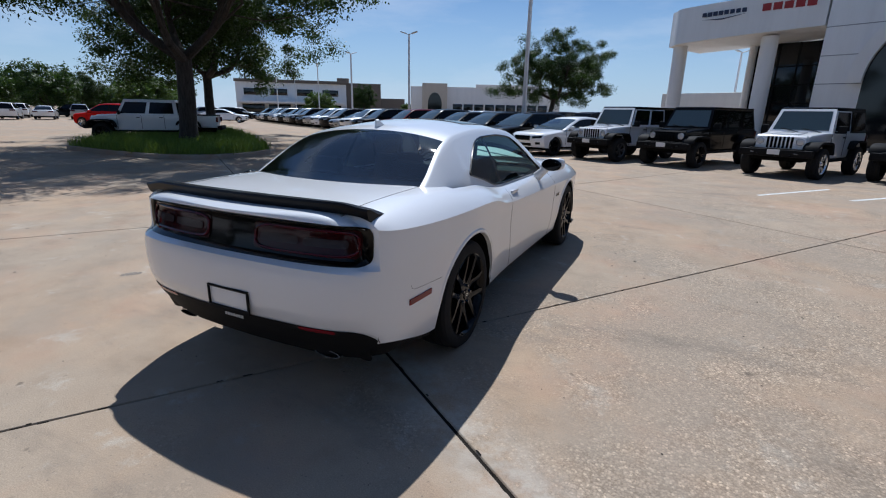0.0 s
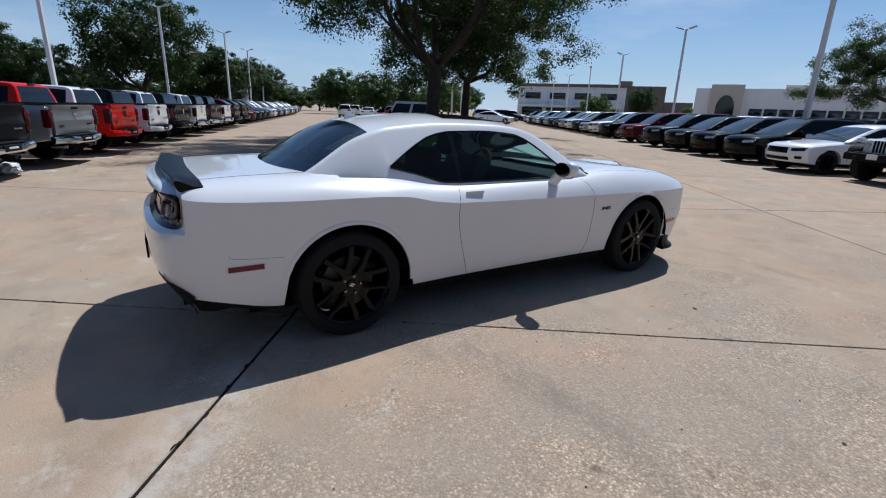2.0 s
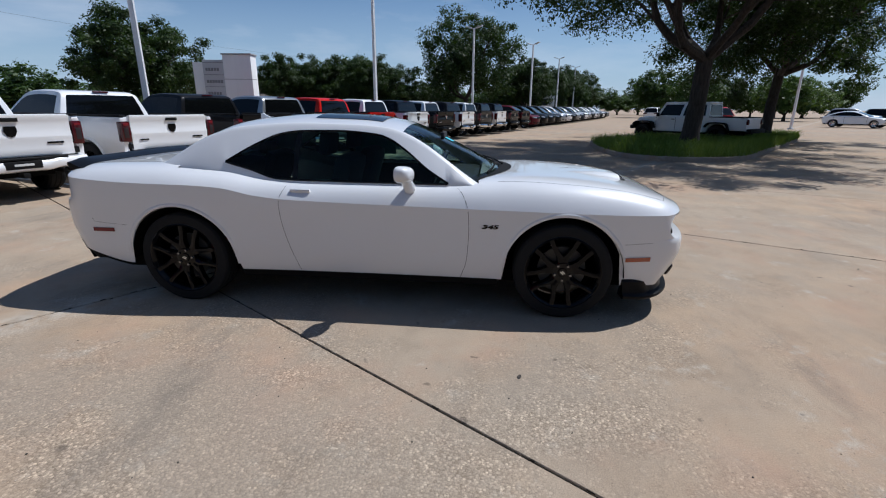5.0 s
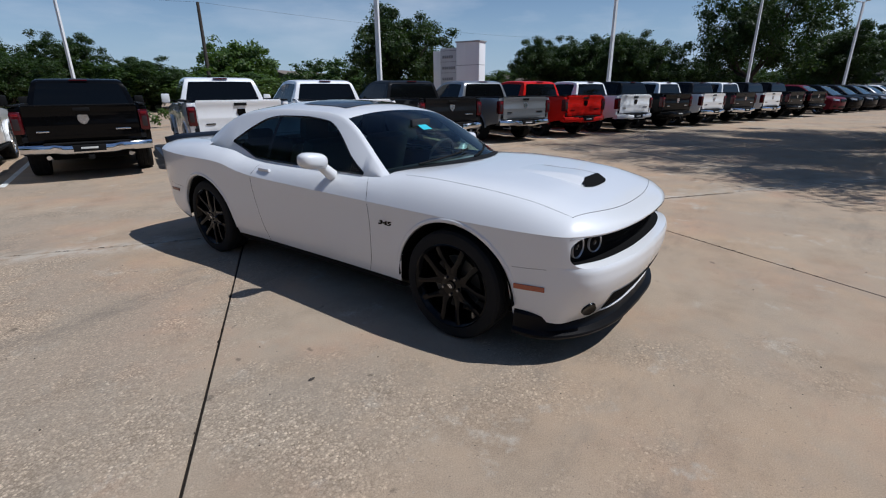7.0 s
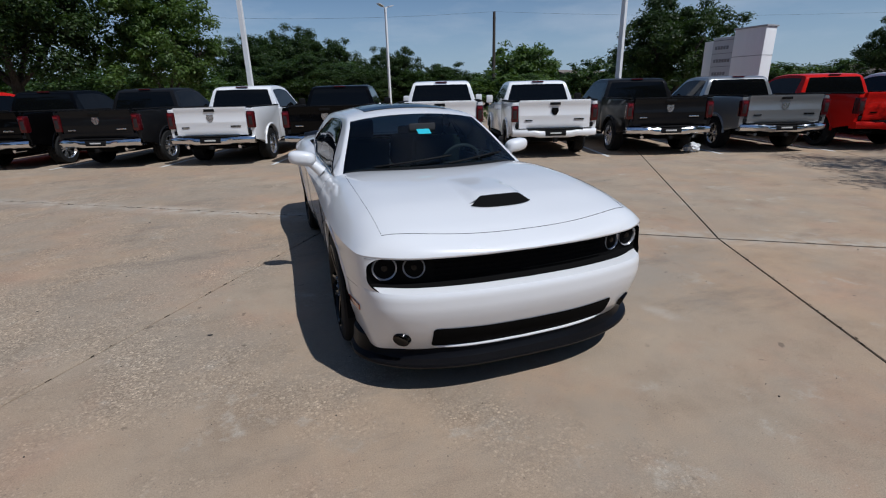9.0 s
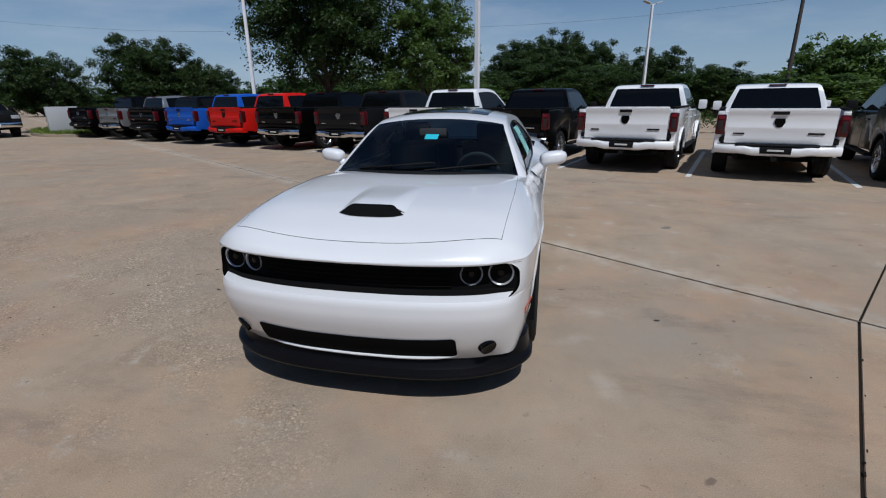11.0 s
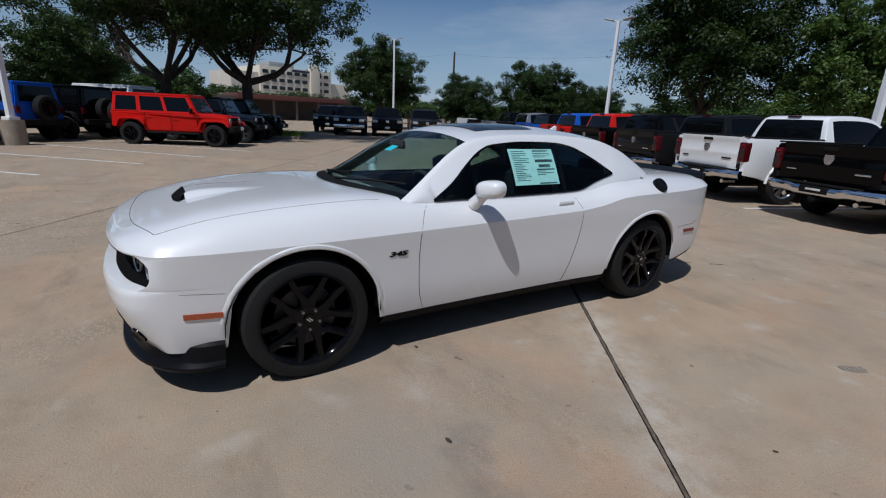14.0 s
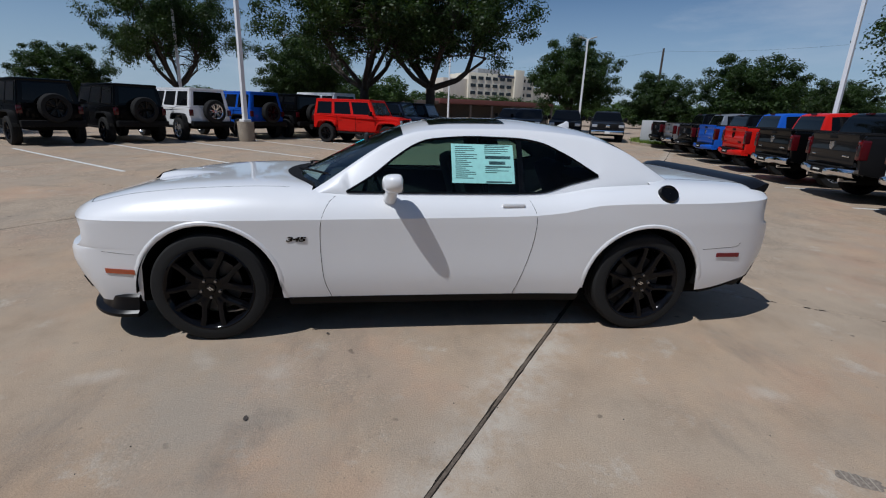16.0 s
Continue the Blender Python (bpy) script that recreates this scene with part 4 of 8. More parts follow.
    for y in ys:
        B = Vector((xb(y), y, zb(y)))
        c = max(zc(y), B.z + 0.004)
        lean = 0.55
        C = Vector((B.x - lean * (c - B.z), y, c))
        R = max(zr(y), c + 0.002)

        def side(z):
            t = min(max((z - B.z) / (c - B.z), 0), 0.97)
            p = B.lerp(C, t)
            p.x += 0.018 * math.sin(math.pi * t)
            return p

        def top(s):
            return Vector((C.x * s, y, R - (R - C.z) * abs(s) ** 2.3))

        inside = -1.12 <= y <= 0.61
        z0 = db(y) if inside else B.z + (c - B.z) * 0.2
        z1 = min(dt(y), c - 0.01) if inside else B.z + (c - B.z) * 0.75
        pts = [B] + [side(z0)] + [side(z0 + (z1 - z0) * k / 4) for k in (1, 2, 3)] + [side(z1), side(B.z + (c - B.z) * 0.93)]
        a, b = side(B.z + (c - B.z) * 0.95), top(0.985)
        pts += [a * 0.25 + C * 0.5 + b * 0.25, b, top(0.95)] + [top(0.95 * k / 7) for k in (6, 5, 4, 3, 2, 1, 0)]
        rows.append(pts)
    G = np.array([[tuple(p) for p in r] for r in rows])

    def kind(i, j):
        y = (ys[i] + ys[i + 1]) / 2
        if 1 <= j <= 4 and -1.12 < y < 0.61:
            return "quarter_window" if y < -0.585 else "pillar_trim" if y < -0.545 else "door_window"
        if j >= 9 and y > 0.24:
            return "windshield"
        if j >= 9 and y < -1.22 and y > -1.95:
            return "rear_window"
        return "roof"

    for nm, mat in (("roof", M["white"]),):
        bm = bmesh.new()
        for f in (False, True):
            grid_faces(bm, mirrored(G) if f else G, pick=lambda i, j: kind(i, j) == nm, flip=f)
        bmesh.ops.remove_doubles(bm, verts=bm.verts, dist=0.0004)
        bmesh.ops.recalc_face_normals(bm, faces=bm.faces)
        obj(nm, bm, mat, car)
    for nm in ("windshield", "rear_window"):
        bm = bmesh.new()
        for f in (False, True):
            grid_faces(bm, mirrored(G) if f else G, pick=lambda i, j: kind(i, j) == nm, flip=f)
        bmesh.ops.remove_doubles(bm, verts=bm.verts, dist=0.0004)
        face_out(bm, Vector((0, 0, 1)))
        obj(nm, bm, M["rear_glass" if nm == "rear_window" else "front_screen"], car, "dark tinted glass")
    for f in (False, True):
        for nm in ("door_window", "quarter_window", "pillar_trim"):
            bm = bmesh.new()
            grid_faces(bm, mirrored(G) if f else G, pick=lambda i, j: kind(i, j) == nm, flip=f)
            face_out(bm, Vector((sum(v.co.x for v in bm.verts), 0, 0)))
            obj(nm, bm, M["gloss_black"] if nm == "pillar_trim" else M["glass"], car)
    # black trim round the side windows
    for sx in (-1, 1):
        bm = bmesh.new()
        sel = [i for i, y in enumerate(ys) if -1.12 <= y <= 0.61]
        path = [G[i, 1] for i in sel] + [G[i, 5] for i in reversed(sel)]
        tube(bm, [(sx * (p[0] + 0.002), p[1], p[2]) for p in path + path[:1]], 0.008)
        obj("window_trim", bm, M["gloss_black"], car)
    # wheels
    for sx in (-1, 1):
        for yw in (WHEEL_Y, -WHEEL_Y):
            coupe_wheel(car, sx * WHEEL_X, yw, sx)
    coupe_details(car, low, up, G, ys)
    return car


coupe = build_coupe()


# ---------------------------------------------------------------- more materials
def world_pos(n):
    return n.t.nodes.new("ShaderNodeNewGeometry").outputs["Position"]


def noise_at(n, vec, scale, detail=4.0, rough=0.55):
    q = n.add("ShaderNodeTexNoise", Scale=scale, Detail=detail, Roughness=rough)
    n.link(vec, q.inputs["Vector"])
    return q.outputs[0]


def fall(n, value):
    """Brings 1.5 .. 3.5 to 0 .. 1."""
    q = n.t.nodes.new("ShaderNodeMapRange")
    q.inputs["From Min"].default_value, q.inputs["From Max"].default_value = 1.5, 3.5
    n.link(value, q.inputs[0])
    return q.outputs[0]


def concrete(name, base, warm, blots=()):
    """Old car park concrete: tan blotches, pale scuffs, worn parts with bare stones, dark stains."""
    n = Nodes(name)
    pos = world_pos(n)

    def mask(scale, lo, hi, detail=5, rough=0.6, top=1.0):
        return n.ramp(noise_at(n, pos, scale, detail, rough), [(lo, (0, 0, 0)), (hi, (top, top, top))])

    col = n.mix(mask(0.33, 0.40, 0.60), base, warm)
    # rusty orange blotches
    col = n.mix(mask(0.75, 0.49, 0.66, 7, 0.68, 0.70), col, (0.375, 0.246, 0.170))
    # uneven curing
    mid = n.ramp(noise_at(n, pos, 1.6, 8, 0.68), [(0.26, (0.74, 0.73, 0.72)), (0.48, (1.0, 1.0, 1.0)), (0.74, (1.16, 1.15, 1.13))])
    col = n.mix(1.0, col, mid, "MULTIPLY")
    # pale scuffs with ragged rims
    col = n.mix(mask(2.1, 0.57, 0.65, 12, 0.74, 0.70), col, (0.44, 0.388, 0.318))
    # worn parts: bare stones of many tones set in dark sand
    sep = n.t.nodes.new("ShaderNodeSeparateXYZ")
    n.link(pos, sep.inputs[0])
    side = n.t.nodes.new("ShaderNodeMapRange")
    side.inputs["From Min"].default_value, side.inputs["From Max"].default_value = -1.0, 2.5
    side.inputs["To Min"].default_value, side.inputs["To Max"].default_value = -0.09, 0.075
    n.link(sep.outputs[0], side.inputs[0])
    add = n.add("ShaderNodeMath")
    n.link(noise_at(n, pos, 0.55, 9, 0.66), add.inputs[0])
    n.link(side.outputs[0], add.inputs[1])
    worn = n.ramp(add.outputs[0], [(0.47, (0, 0, 0)), (0.60, (0.85, 0.85, 0.85))])
    vor = n.add("ShaderNodeTexVoronoi", Scale=82.0, Randomness=1.0)
    n.link(pos, vor.inputs["Vector"])
    tone = n.t.nodes.new("ShaderNodeSeparateColor")
    n.link(vor.outputs["Color"], tone.inputs[0])
    stone = n.ramp(tone.outputs[0], [(0.0, (0.66, 0.64, 0.62)), (0.40, (0.95, 0.94, 0.92)), (0.80, (1.08, 1.07, 1.06)), (1.0, (1.7, 1.68, 1.64))])
    rim = n.ramp(vor.outputs["Distance"], [(0.28, (1.16, 1.15, 1.14)), (0.72, (0.80, 0.78, 0.76))])
    stone = n.mix(1.0, stone, rim, "MULTIPLY")
    col = n.mix(worn, col, n.mix(1.0, n.mix(0.45, col, (0.325, 0.282, 0.228)), stone, "MULTIPLY"))
    # dark grime caught between the stones in streaks
    run = n.t.nodes.new("ShaderNodeMapping")
    run.inputs["Rotation"].default_value = (0, 0, 0.35)
    run.inputs["Scale"].default_value = (1.6, 0.55, 1.0)
    n.link(pos, run.inputs[0])
    grime = n.ramp(noise_at(n, run.outputs[0], 1.1, 7, 0.7), [(0.54, (0, 0, 0)), (0.70, (0.6, 0.6, 0.6))])
    pits = n.ramp(noise_at(n, pos, 60.0, 3, 0.6), [(0.42, (1, 1, 1)), (0.60, (0, 0, 0))])
    col = n.mix(n.mix(1.0, n.mix(1.0, grime, worn, "MULTIPLY"), pits, "MULTIPLY"), col, (0.11, 0.095, 0.078))
    # fine sand
    fine = n.ramp(noise_at(n, pos, 150.0, 3, 0.7), [(0.25, (0.74, 0.74, 0.74)), (0.75, (1.24, 1.24, 1.24))])
    col = n.mix(1.0, col, fine, "MULTIPLY")
    # lone pale stones and dark grit anywhere
    grit = n.add("ShaderNodeTexVoronoi", Scale=46.0, Randomness=1.0)
    n.link(pos, grit.inputs["Vector"])
    gt = n.t.nodes.new("ShaderNodeSeparateColor")
    n.link(grit.outputs["Color"], gt.inputs[0])
    near = n.ramp(grit.outputs["Distance"], [(0.12, (1, 1, 1)), (0.26, (0, 0, 0))])
    some = n.ramp(gt.outputs[1], [(0.95, (0, 0, 0)), (0.98, (0.45, 0.45, 0.45))])
    col = n.mix(n.mix(1.0, near, some, "MULTIPLY"), col, (0.46, 0.42, 0.37))
    some = n.ramp(gt.outputs[2], [(0.965, (0, 0, 0)), (0.985, (0.5, 0.5, 0.5))])
    col = n.mix(n.mix(1.0, near, some, "MULTIPLY"), col, (0.12, 0.095, 0.075))
    # chalky bloom along the long joint
    dot = n.t.nodes.new("ShaderNodeVectorMath")
    dot.operation = "DOT_PRODUCT"
    dot.inputs[1].default_value = (0.568, 0.823, 0.0)
    n.link(pos, dot.inputs[0])
    off = n.add("ShaderNodeMath")
    off.operation = "ADD"
    n.link(dot.outputs["Value"], off.inputs[0])
    off.inputs[1].default_value = 1.19
    mag = n.add("ShaderNodeMath")
    mag.operation = "ABSOLUTE"
    n.link(off.outputs[0], mag.inputs[0])
    band = n.ramp(mag.outputs[0], [(0.05, (0.9, 0.9, 0.9)), (0.30, (0, 0, 0))])
    col = n.mix(n.mix(1.0, band, mask(4.5, 0.40, 0.58, 9, 0.72), "MULTIPLY"), col, (0.45, 0.398, 0.33))
    # weathered grey film lying over the tan in broad patches
    col = n.mix(mask(0.62, 0.47, 0.58, 10, 0.7, 0.50), col, (0.298, 0.252, 0.198))
    # single stains and scuffs that have a place and a shape of their own
    for x, y, rx, ry, turn, top, tone_in in blots:
        put = n.t.nodes.new("ShaderNodeMapping")
        put.vector_type = "TEXTURE"
        put.inputs["Location"].default_value = (x, y, 0)
        put.inputs["Rotation"].default_value = (0, 0, radians(turn))
        put.inputs["Scale"].default_value = (rx, ry, 1.0)
        n.link(pos, put.inputs[0])
        far = n.t.nodes.new("ShaderNodeVectorMath")
        far.operation = "LENGTH"
        n.link(put.outputs[0], far.inputs[0])
        rag = n.add("ShaderNodeMath")
        rag.operation = "MULTIPLY_ADD"
        n.link(noise_at(n, pos, 1.6 / ry ** 0.5, 10, 0.75), rag.inputs[0])
        rag.inputs[1].default_value = 3.8
        n.link(far.outputs["Value"], rag.inputs[2])
        col = n.mix(n.ramp(fall(n, rag.outputs[0]), [(0.25, (top, top, top)), (0.75, (0, 0, 0))]), col, tone_in)
    # dark grey stains, long and drawn out
    drawn = n.t.nodes.new("ShaderNodeMapping")
    drawn.inputs["Rotation"].default_value = (0, 0, 0.6)
    drawn.inputs["Scale"].default_value = (0.5, 1.5, 1.0)
    n.link(pos, drawn.inputs[0])
    stain = n.ramp(noise_at(n, drawn.outputs[0], 0.9, 9, 0.72), [(0.55, (0, 0, 0)), (0.70, (0.50, 0.50, 0.50))])
    col = n.mix(stain, col, (0.145, 0.125, 0.105))
    col = n.mix(mask(7.5, 0.735, 0.775, 2, 0.4, 0.55), col, (0.07, 0.055, 0.045))
    tint = n.ramp(n.random(), [(0.0, (0.95, 0.95, 0.95)), (1.0, (1.05, 1.04, 1.03))])
    col = n.mix(1.0, col, tint, "MULTIPLY")
    n.link(col, n.b.inputs["Base Color"])
    n.b.inputs["Roughness"].default_value = 0.88
    n.b.inputs["Specular IOR Level"].default_value = 0.25
    hgt = n.add("ShaderNodeMath")
    hgt.operation = "MULTIPLY_ADD"
    n.link(n.mix(1.0, rim, worn, "MULTIPLY"), hgt.inputs[0])
    hgt.inputs[1].default_value = 0.9
    n.link(noise_at(n, pos, 85.0, 5, 0.7), hgt.inputs[2])
    n.bump(hgt.outputs[0], 0.6, 0.006)
    return n.m


def foliage(name, dark, light, rough=0.5):
    n = Nodes(name)
    isl = n.t.nodes.new("ShaderNodeNewGeometry").outputs["Random Per Island"]
    col = n.ramp(isl, [(0.0, dark), (1.0, light)])
    patch = n.ramp(n.noise(0.7, 3), [(0.3, (0.75, 0.8, 0.75)), (0.7, (1.15, 1.1, 1.0))])
    n.link(n.mix(1.0, col, patch, "MULTIPLY"), n.b.inputs["Base Color"])
    n.b.inputs["Roughness"].default_value = rough
    n.b.inputs["Specular IOR Level"].default_value = 0.25
    t = n.t
    tr = t.nodes.new("ShaderNodeBsdfTranslucent")
    tr.inputs[0].default_value = (light[0] * 1.6, light[1] * 1.8, light[2] * 0.7, 1)
    mx = t.nodes.new("ShaderNodeMixShader")
    mx.inputs[0].default_value = 0.22
    n.link(n.b.outputs[0], mx.inputs[1])
    n.link(tr.outputs[0], mx.inputs[2])
    n.link(mx.outputs[0], t.nodes["Material Output"].inputs[0])
    return n.m


def bark(name):
    n = Nodes(name)
    f = n.noise(6.0, 8, 0.7, stretch=(3, 3, 0.6))
    n.link(n.ramp(f, [(0.3, (0.018, 0.014, 0.011)), (0.7, (0.075, 0.060, 0.048))]), n.b.inputs["Base Color"])
    n.b.inputs["Roughness"].default_value = 0.95
    n.bump(f, 0.8, 0.03)
    return n.m


def panelled(name, color, rough=0.6):
    """Wall cladding with faint weather streaks."""
    n = Nodes(name)
    s = n.noise(0.8, 6, 0.7, stretch=(1, 1, 0.12))
    n.link(n.ramp(s, [(0.3, tuple(c * 0.88 for c in color)), (0.7, color)]), n.b.inputs["Base Color"])
    n.b.inputs["Roughness"].default_value = rough
    return n.m


CHALK, SOOT, FILM = (0.47, 0.42, 0.355), (0.16, 0.14, 0.118), (0.30, 0.268, 0.222)
M["slab"] = concrete("slab_concrete", (0.350, 0.280, 0.207), (0.382, 0.275, 0.184),
                     ((-1.70, 1.35, 0.85, 0.60, 20, 0.55, FILM), (-1.95, 1.04, 0.30, 0.14, 152, 0.50, SOOT), (-1.33, 0.98, 0.22, 0.12, 10, 0.45, CHALK),
                      (-1.78, -1.83, 0.16, 0.09, 70, 0.50, CHALK), (-1.32, 1.98, 0.20, 0.08, 103, 0.40, CHALK), (-1.17, 1.45, 0.15, 0.08, 40, 0.38, CHALK)))
M["kerb"] = concrete("kerb_concrete", (0.30, 0.27, 0.23), (0.26, 0.22, 0.17))
M["sealant"] = plain("weathered_sealant", (0.115, 0.092, 0.072), 0.9, spec=0.1, grain=0.35, scale=40)
M["joint"] = plain("joint_sealant", (0.018, 0.015, 0.012), 0.9, spec=0.1, scale=12)
M["line_paint"] = plain("worn_white_line", (0.60, 0.60, 0.57), 0.7, grain=0.25, scale=9)
M["leaf_oak"] = foliage("oak_leaves", (0.010, 0.022, 0.006), (0.040, 0.070, 0.018))
M["leaf_far"] = foliage("far_leaves", (0.016, 0.036, 0.010), (0.055, 0.095, 0.024))
M["leaf_light"] = foliage("light_leaves", (0.030, 0.060, 0.014), (0.085, 0.135, 0.032))
M["grass"] = foliage("grass_blades", (0.06, 0.10, 0.02), (0.20, 0.26, 0.06), 0.7)
M["soil"] = plain("soil", (0.07, 0.055, 0.035), 0.95, grain=0.4, scale=6)
M["bark"] = bark("bark")
M["wall_white"] = panelled("white_cladding", (0.82, 0.82, 0.815))
M["wall_cream"] = panelled("cream_wall", (0.64, 0.59, 0.48))
M["wall_tan"] = panelled("tan_wall", (0.52, 0.47, 0.40))
M["wall_brown"] = panelled("brown_wall", (0.13, 0.105, 0.085))
M["wall_grey"] = panelled("grey_wall", (0.32, 0.33, 0.34))
M["roof_red"] = panelled("red_fascia", (0.13, 0.04, 0.032))
M["panel_grey"] = panelled("pale_grey_panel", (0.52, 0.53, 0.54))
M["shingle"] = plain("roof_shingle", (0.16, 0.13, 0.11), 0.9, grain=0.3, scale=4)
M["store_glass"] = plain("store_glass", (0.008, 0.010, 0.012), 0.06)
M["car_glass"] = plain("car_glass", (0.003, 0.0035, 0.004), 0.04, spec=0.25)
# base lifted to carry the sky's reflection in the parked cars' windscreens
M["front_glass"] = plain("front_glass", (0.035, 0.050, 0.052), 0.04, spec=1.0)
M["sign_blue"] = plain("dark_blue_sign", (0.02, 0.03, 0.07), 0.5)
M["sign_red"] = plain("red_sign", (0.30, 0.02, 0.02), 0.5)
M["sign_grey"] = plain("grey_print", (0.20, 0.20, 0.21), 0.5)
M["wood"] = plain("pole_wood", (0.055, 0.045, 0.038), 0.95, grain=0.3)
M["wire"] = plain("wire", (0.05, 0.05, 0.05), 0.6)
M["lamp_head"] = plain("lamp_head", (0.42, 0.43, 0.44), 0.5)
M["grate"] = plain("dark_stain", (0.20, 0.165, 0.132), 0.9, grain=0.45, scale=50)
M["foil"] = plain("crumpled_plastic", (0.65, 0.66, 0.68), 0.3)
M["teal_plate"] = plain("white_plate", (0.7, 0.7, 0.7), 0.5)

# ---------------------------------------------------------------- ground and slabs
bm = bmesh.new()
bmesh.ops.create_grid(bm, x_segments=2, y_segments=2, size=1500)
ground = obj("ground", bm, M["slab"], smooth=False)
ground.location = (0, 0, -0.034)
tagged(ground, "pale tan concrete ground reaching far out", "ground", kind="structure")
pavement = tagged(new("pavement"), "tan concrete car park paved in large slabs", "pavement", kind="structure")

A_DIR = radians(-34.6)
CROSS = Vector((0.411, -1.77))


def joint_b(k):
    """Line k across the lot: a point on it and its direction."""
    p = CROSS + Vector((math.cos(A_DIR), math.sin(A_DIR))) * (4.56 * k + (0.14 if k < 0 else 0))
    a = radians(55.1 if k == 0 else 62.2 if k < 0 else 57.6)
    return p, Vector((math.cos(a), math.sin(a)))


def joint_a(k):
    n = Vector((-math.sin(A_DIR), math.cos(A_DIR)))
    return CROSS + n * (6.25 * k), Vector((math.cos(A_DIR), math.sin(A_DIR)))


def meet(l1, l2):
    (p, d), (q, e) = l1, l2
    det = d.x * e.y - d.y * e.x
    t = ((q.x - p.x) * e.y - (q.y - p.y) * e.x) / det
    return p + d * t


def corner(ka, kb):
    """Where two joints cross; the long one bends a little west of the coupe."""
    line = joint_b(kb)
    if kb < 0 and ka < 0:
        line = (meet(joint_a(0), line), Vector((math.cos(radians(55.3)), math.sin(radians(55.3)))))
    p = meet(joint_a(ka), line)
    return p + Vector((0.568, 0.823)) * 0.085 if kb < 0 else p


def slab_mesh(c):
    """A slab between four corners, its rim rounded down into the joints."""
    mid = sum(c, Vector((0, 0))) / 4
    me = bpy.data.meshes.new("slab")
    vs, fs = [], []
    for inset, z in ((0.0085, -0.03), (0.0085, -0.006), (0.013, 0.0)):
        for p in c:
            d = mid - p
            vs.append((*(p + d.normalized() * inset * 1.4), z))
    for r in range(2):
        for i in range(4):
            j = (i + 1) % 4
            fs.append((r * 4 + i, r * 4 + j, r * 4 + 4 + j, r * 4 + 4 + i))
    fs.append((8, 9, 10, 11))
    me.from_pydata(vs, [], fs)
    me.materials.append(M["slab"])
    return me


for kb in range(-9, 8):
    for ka in range(-7, 7):
        c = [corner(ka, kb), corner(ka, kb + 1), corner(ka + 1, kb + 1), corner(ka + 1, kb)]
        s = new("slab", slab_mesh(c))
        s.parent = pavement
# dark filler in the joints
bm = bmesh.new()


def strip(bm, p, q, w, z):
    """A flat band from p to q."""
    p, q = Vector((*p, z)), Vector((*q, z))
    d = (q - p).normalized()
    n = Vector((-d.y, d.x, 0)) * w / 2
    bm.faces.new([bm.verts.new(v) for v in (p - n, q - n, q + n, p + n)])


for kb in range(-9, 9):
    for ka in range(-7, 7):
        strip(bm, corner(ka, kb), corner(ka + 1, kb), 0.036, -0.010)
for ka in range(-7, 8):
    for kb in range(-9, 8):
        strip(bm, corner(ka, kb), corner(ka, kb + 1), 0.040, -0.008)
jag = random.Random(4)
p0, p1 = corner(0, -1), corner(0, 0)
side_n = Vector((-(p1 - p0).normalized().y, (p1 - p0).normalized().x))
edge = []
for k in range(151):
    c = p0.lerp(p1, -0.6 + 1.6 * k / 150)
    w1, w2 = (0.011 + 0.010 * abs(noise.noise(Vector((k * 0.23, m, 0)))) + jag.uniform(0, 0.003) for m in (0.0, 9.0))
    edge.append((bm.verts.new((*(c + side_n * w1), 0.0012)), bm.verts.new((*(c - side_n * w2), 0.0012))))
for (a1, b1_), (a2, b2_) in zip(edge, edge[1:]):
    bm.faces.new((a1, b1_, b2_, a2))
fill = obj("joint_filler", bm, M["joint"], pavement, smooth=False)
# weathered sealant bead between the two dark cracks of the long joint
bm = bmesh.new()
rings = []
for k in range(241):
    c = p0.lerp(p1, -0.6 + 1.6 * k / 240)
    off = 0.004 * noise.noise(Vector((k * 0.11, 3.0, 0)))
    w = 0.0085 + 0.006 * noise.noise(Vector((k * 0.16, 7.0, 0))) + jag.uniform(-0.001, 0.001)
    w = max(w, 0.002)
    h = 0.0028 + 0.0012 * noise.noise(Vector((k * 0.5, 1.0, 0)))
    rings.append([bm.verts.new((*(c + side_n * (off + u * w)), z)) for u, z in ((-1, 0.0012), (-0.5, h), (0.5, h), (1, 0.0012))])
for r0, r1 in zip(rings, rings[1:]):
    for i in range(3):
        bm.faces.new((r0[i], r0[i + 1], r1[i + 1], r1[i]))
obj("sealant_bead", bm, M["sealant"], pavement)
# loose sealant lumps and a wider tarred run beside the coupe
rng = random.Random(11)
bm = bmesh.new()
for kb, lo, hi, n in ((0, -9, 9, 60), (-1, 0, 9, 40)):
    p, d = joint_b(kb)
    for _ in range(n):
        c = p + d * rng.uniform(lo, hi) + Vector((rng.uniform(-0.012, 0.012), rng.uniform(-0.012, 0.012)))
        box(bm, c.x, c.y, 0.001, rng.uniform(0.004, 0.010), rng.uniform(0.012, 0.05), 0.003, 0.001, Euler((0, 0, math.atan2(d.y, d.x) - math.pi / 2)).to_matrix())
for kb, n in ((-2, 24), (-1, 20), (0, 40), (1, 40)):
    p, q = corner(0, kb), corner(0, kb + 1)
    for _ in range(n):
        c = p.lerp(q, rng.random()) + Vector((rng.uniform(-0.014, 0.014), rng.uniform(-0.014, 0.014)))
        box(bm, c.x, c.y, 0.001, rng.uniform(0.005, 0.014), rng.uniform(0.015, 0.06), 0.003, 0.001, Euler((0, 0, math.atan2(q.y - p.y, q.x - p.x) - math.pi / 2)).to_matrix())
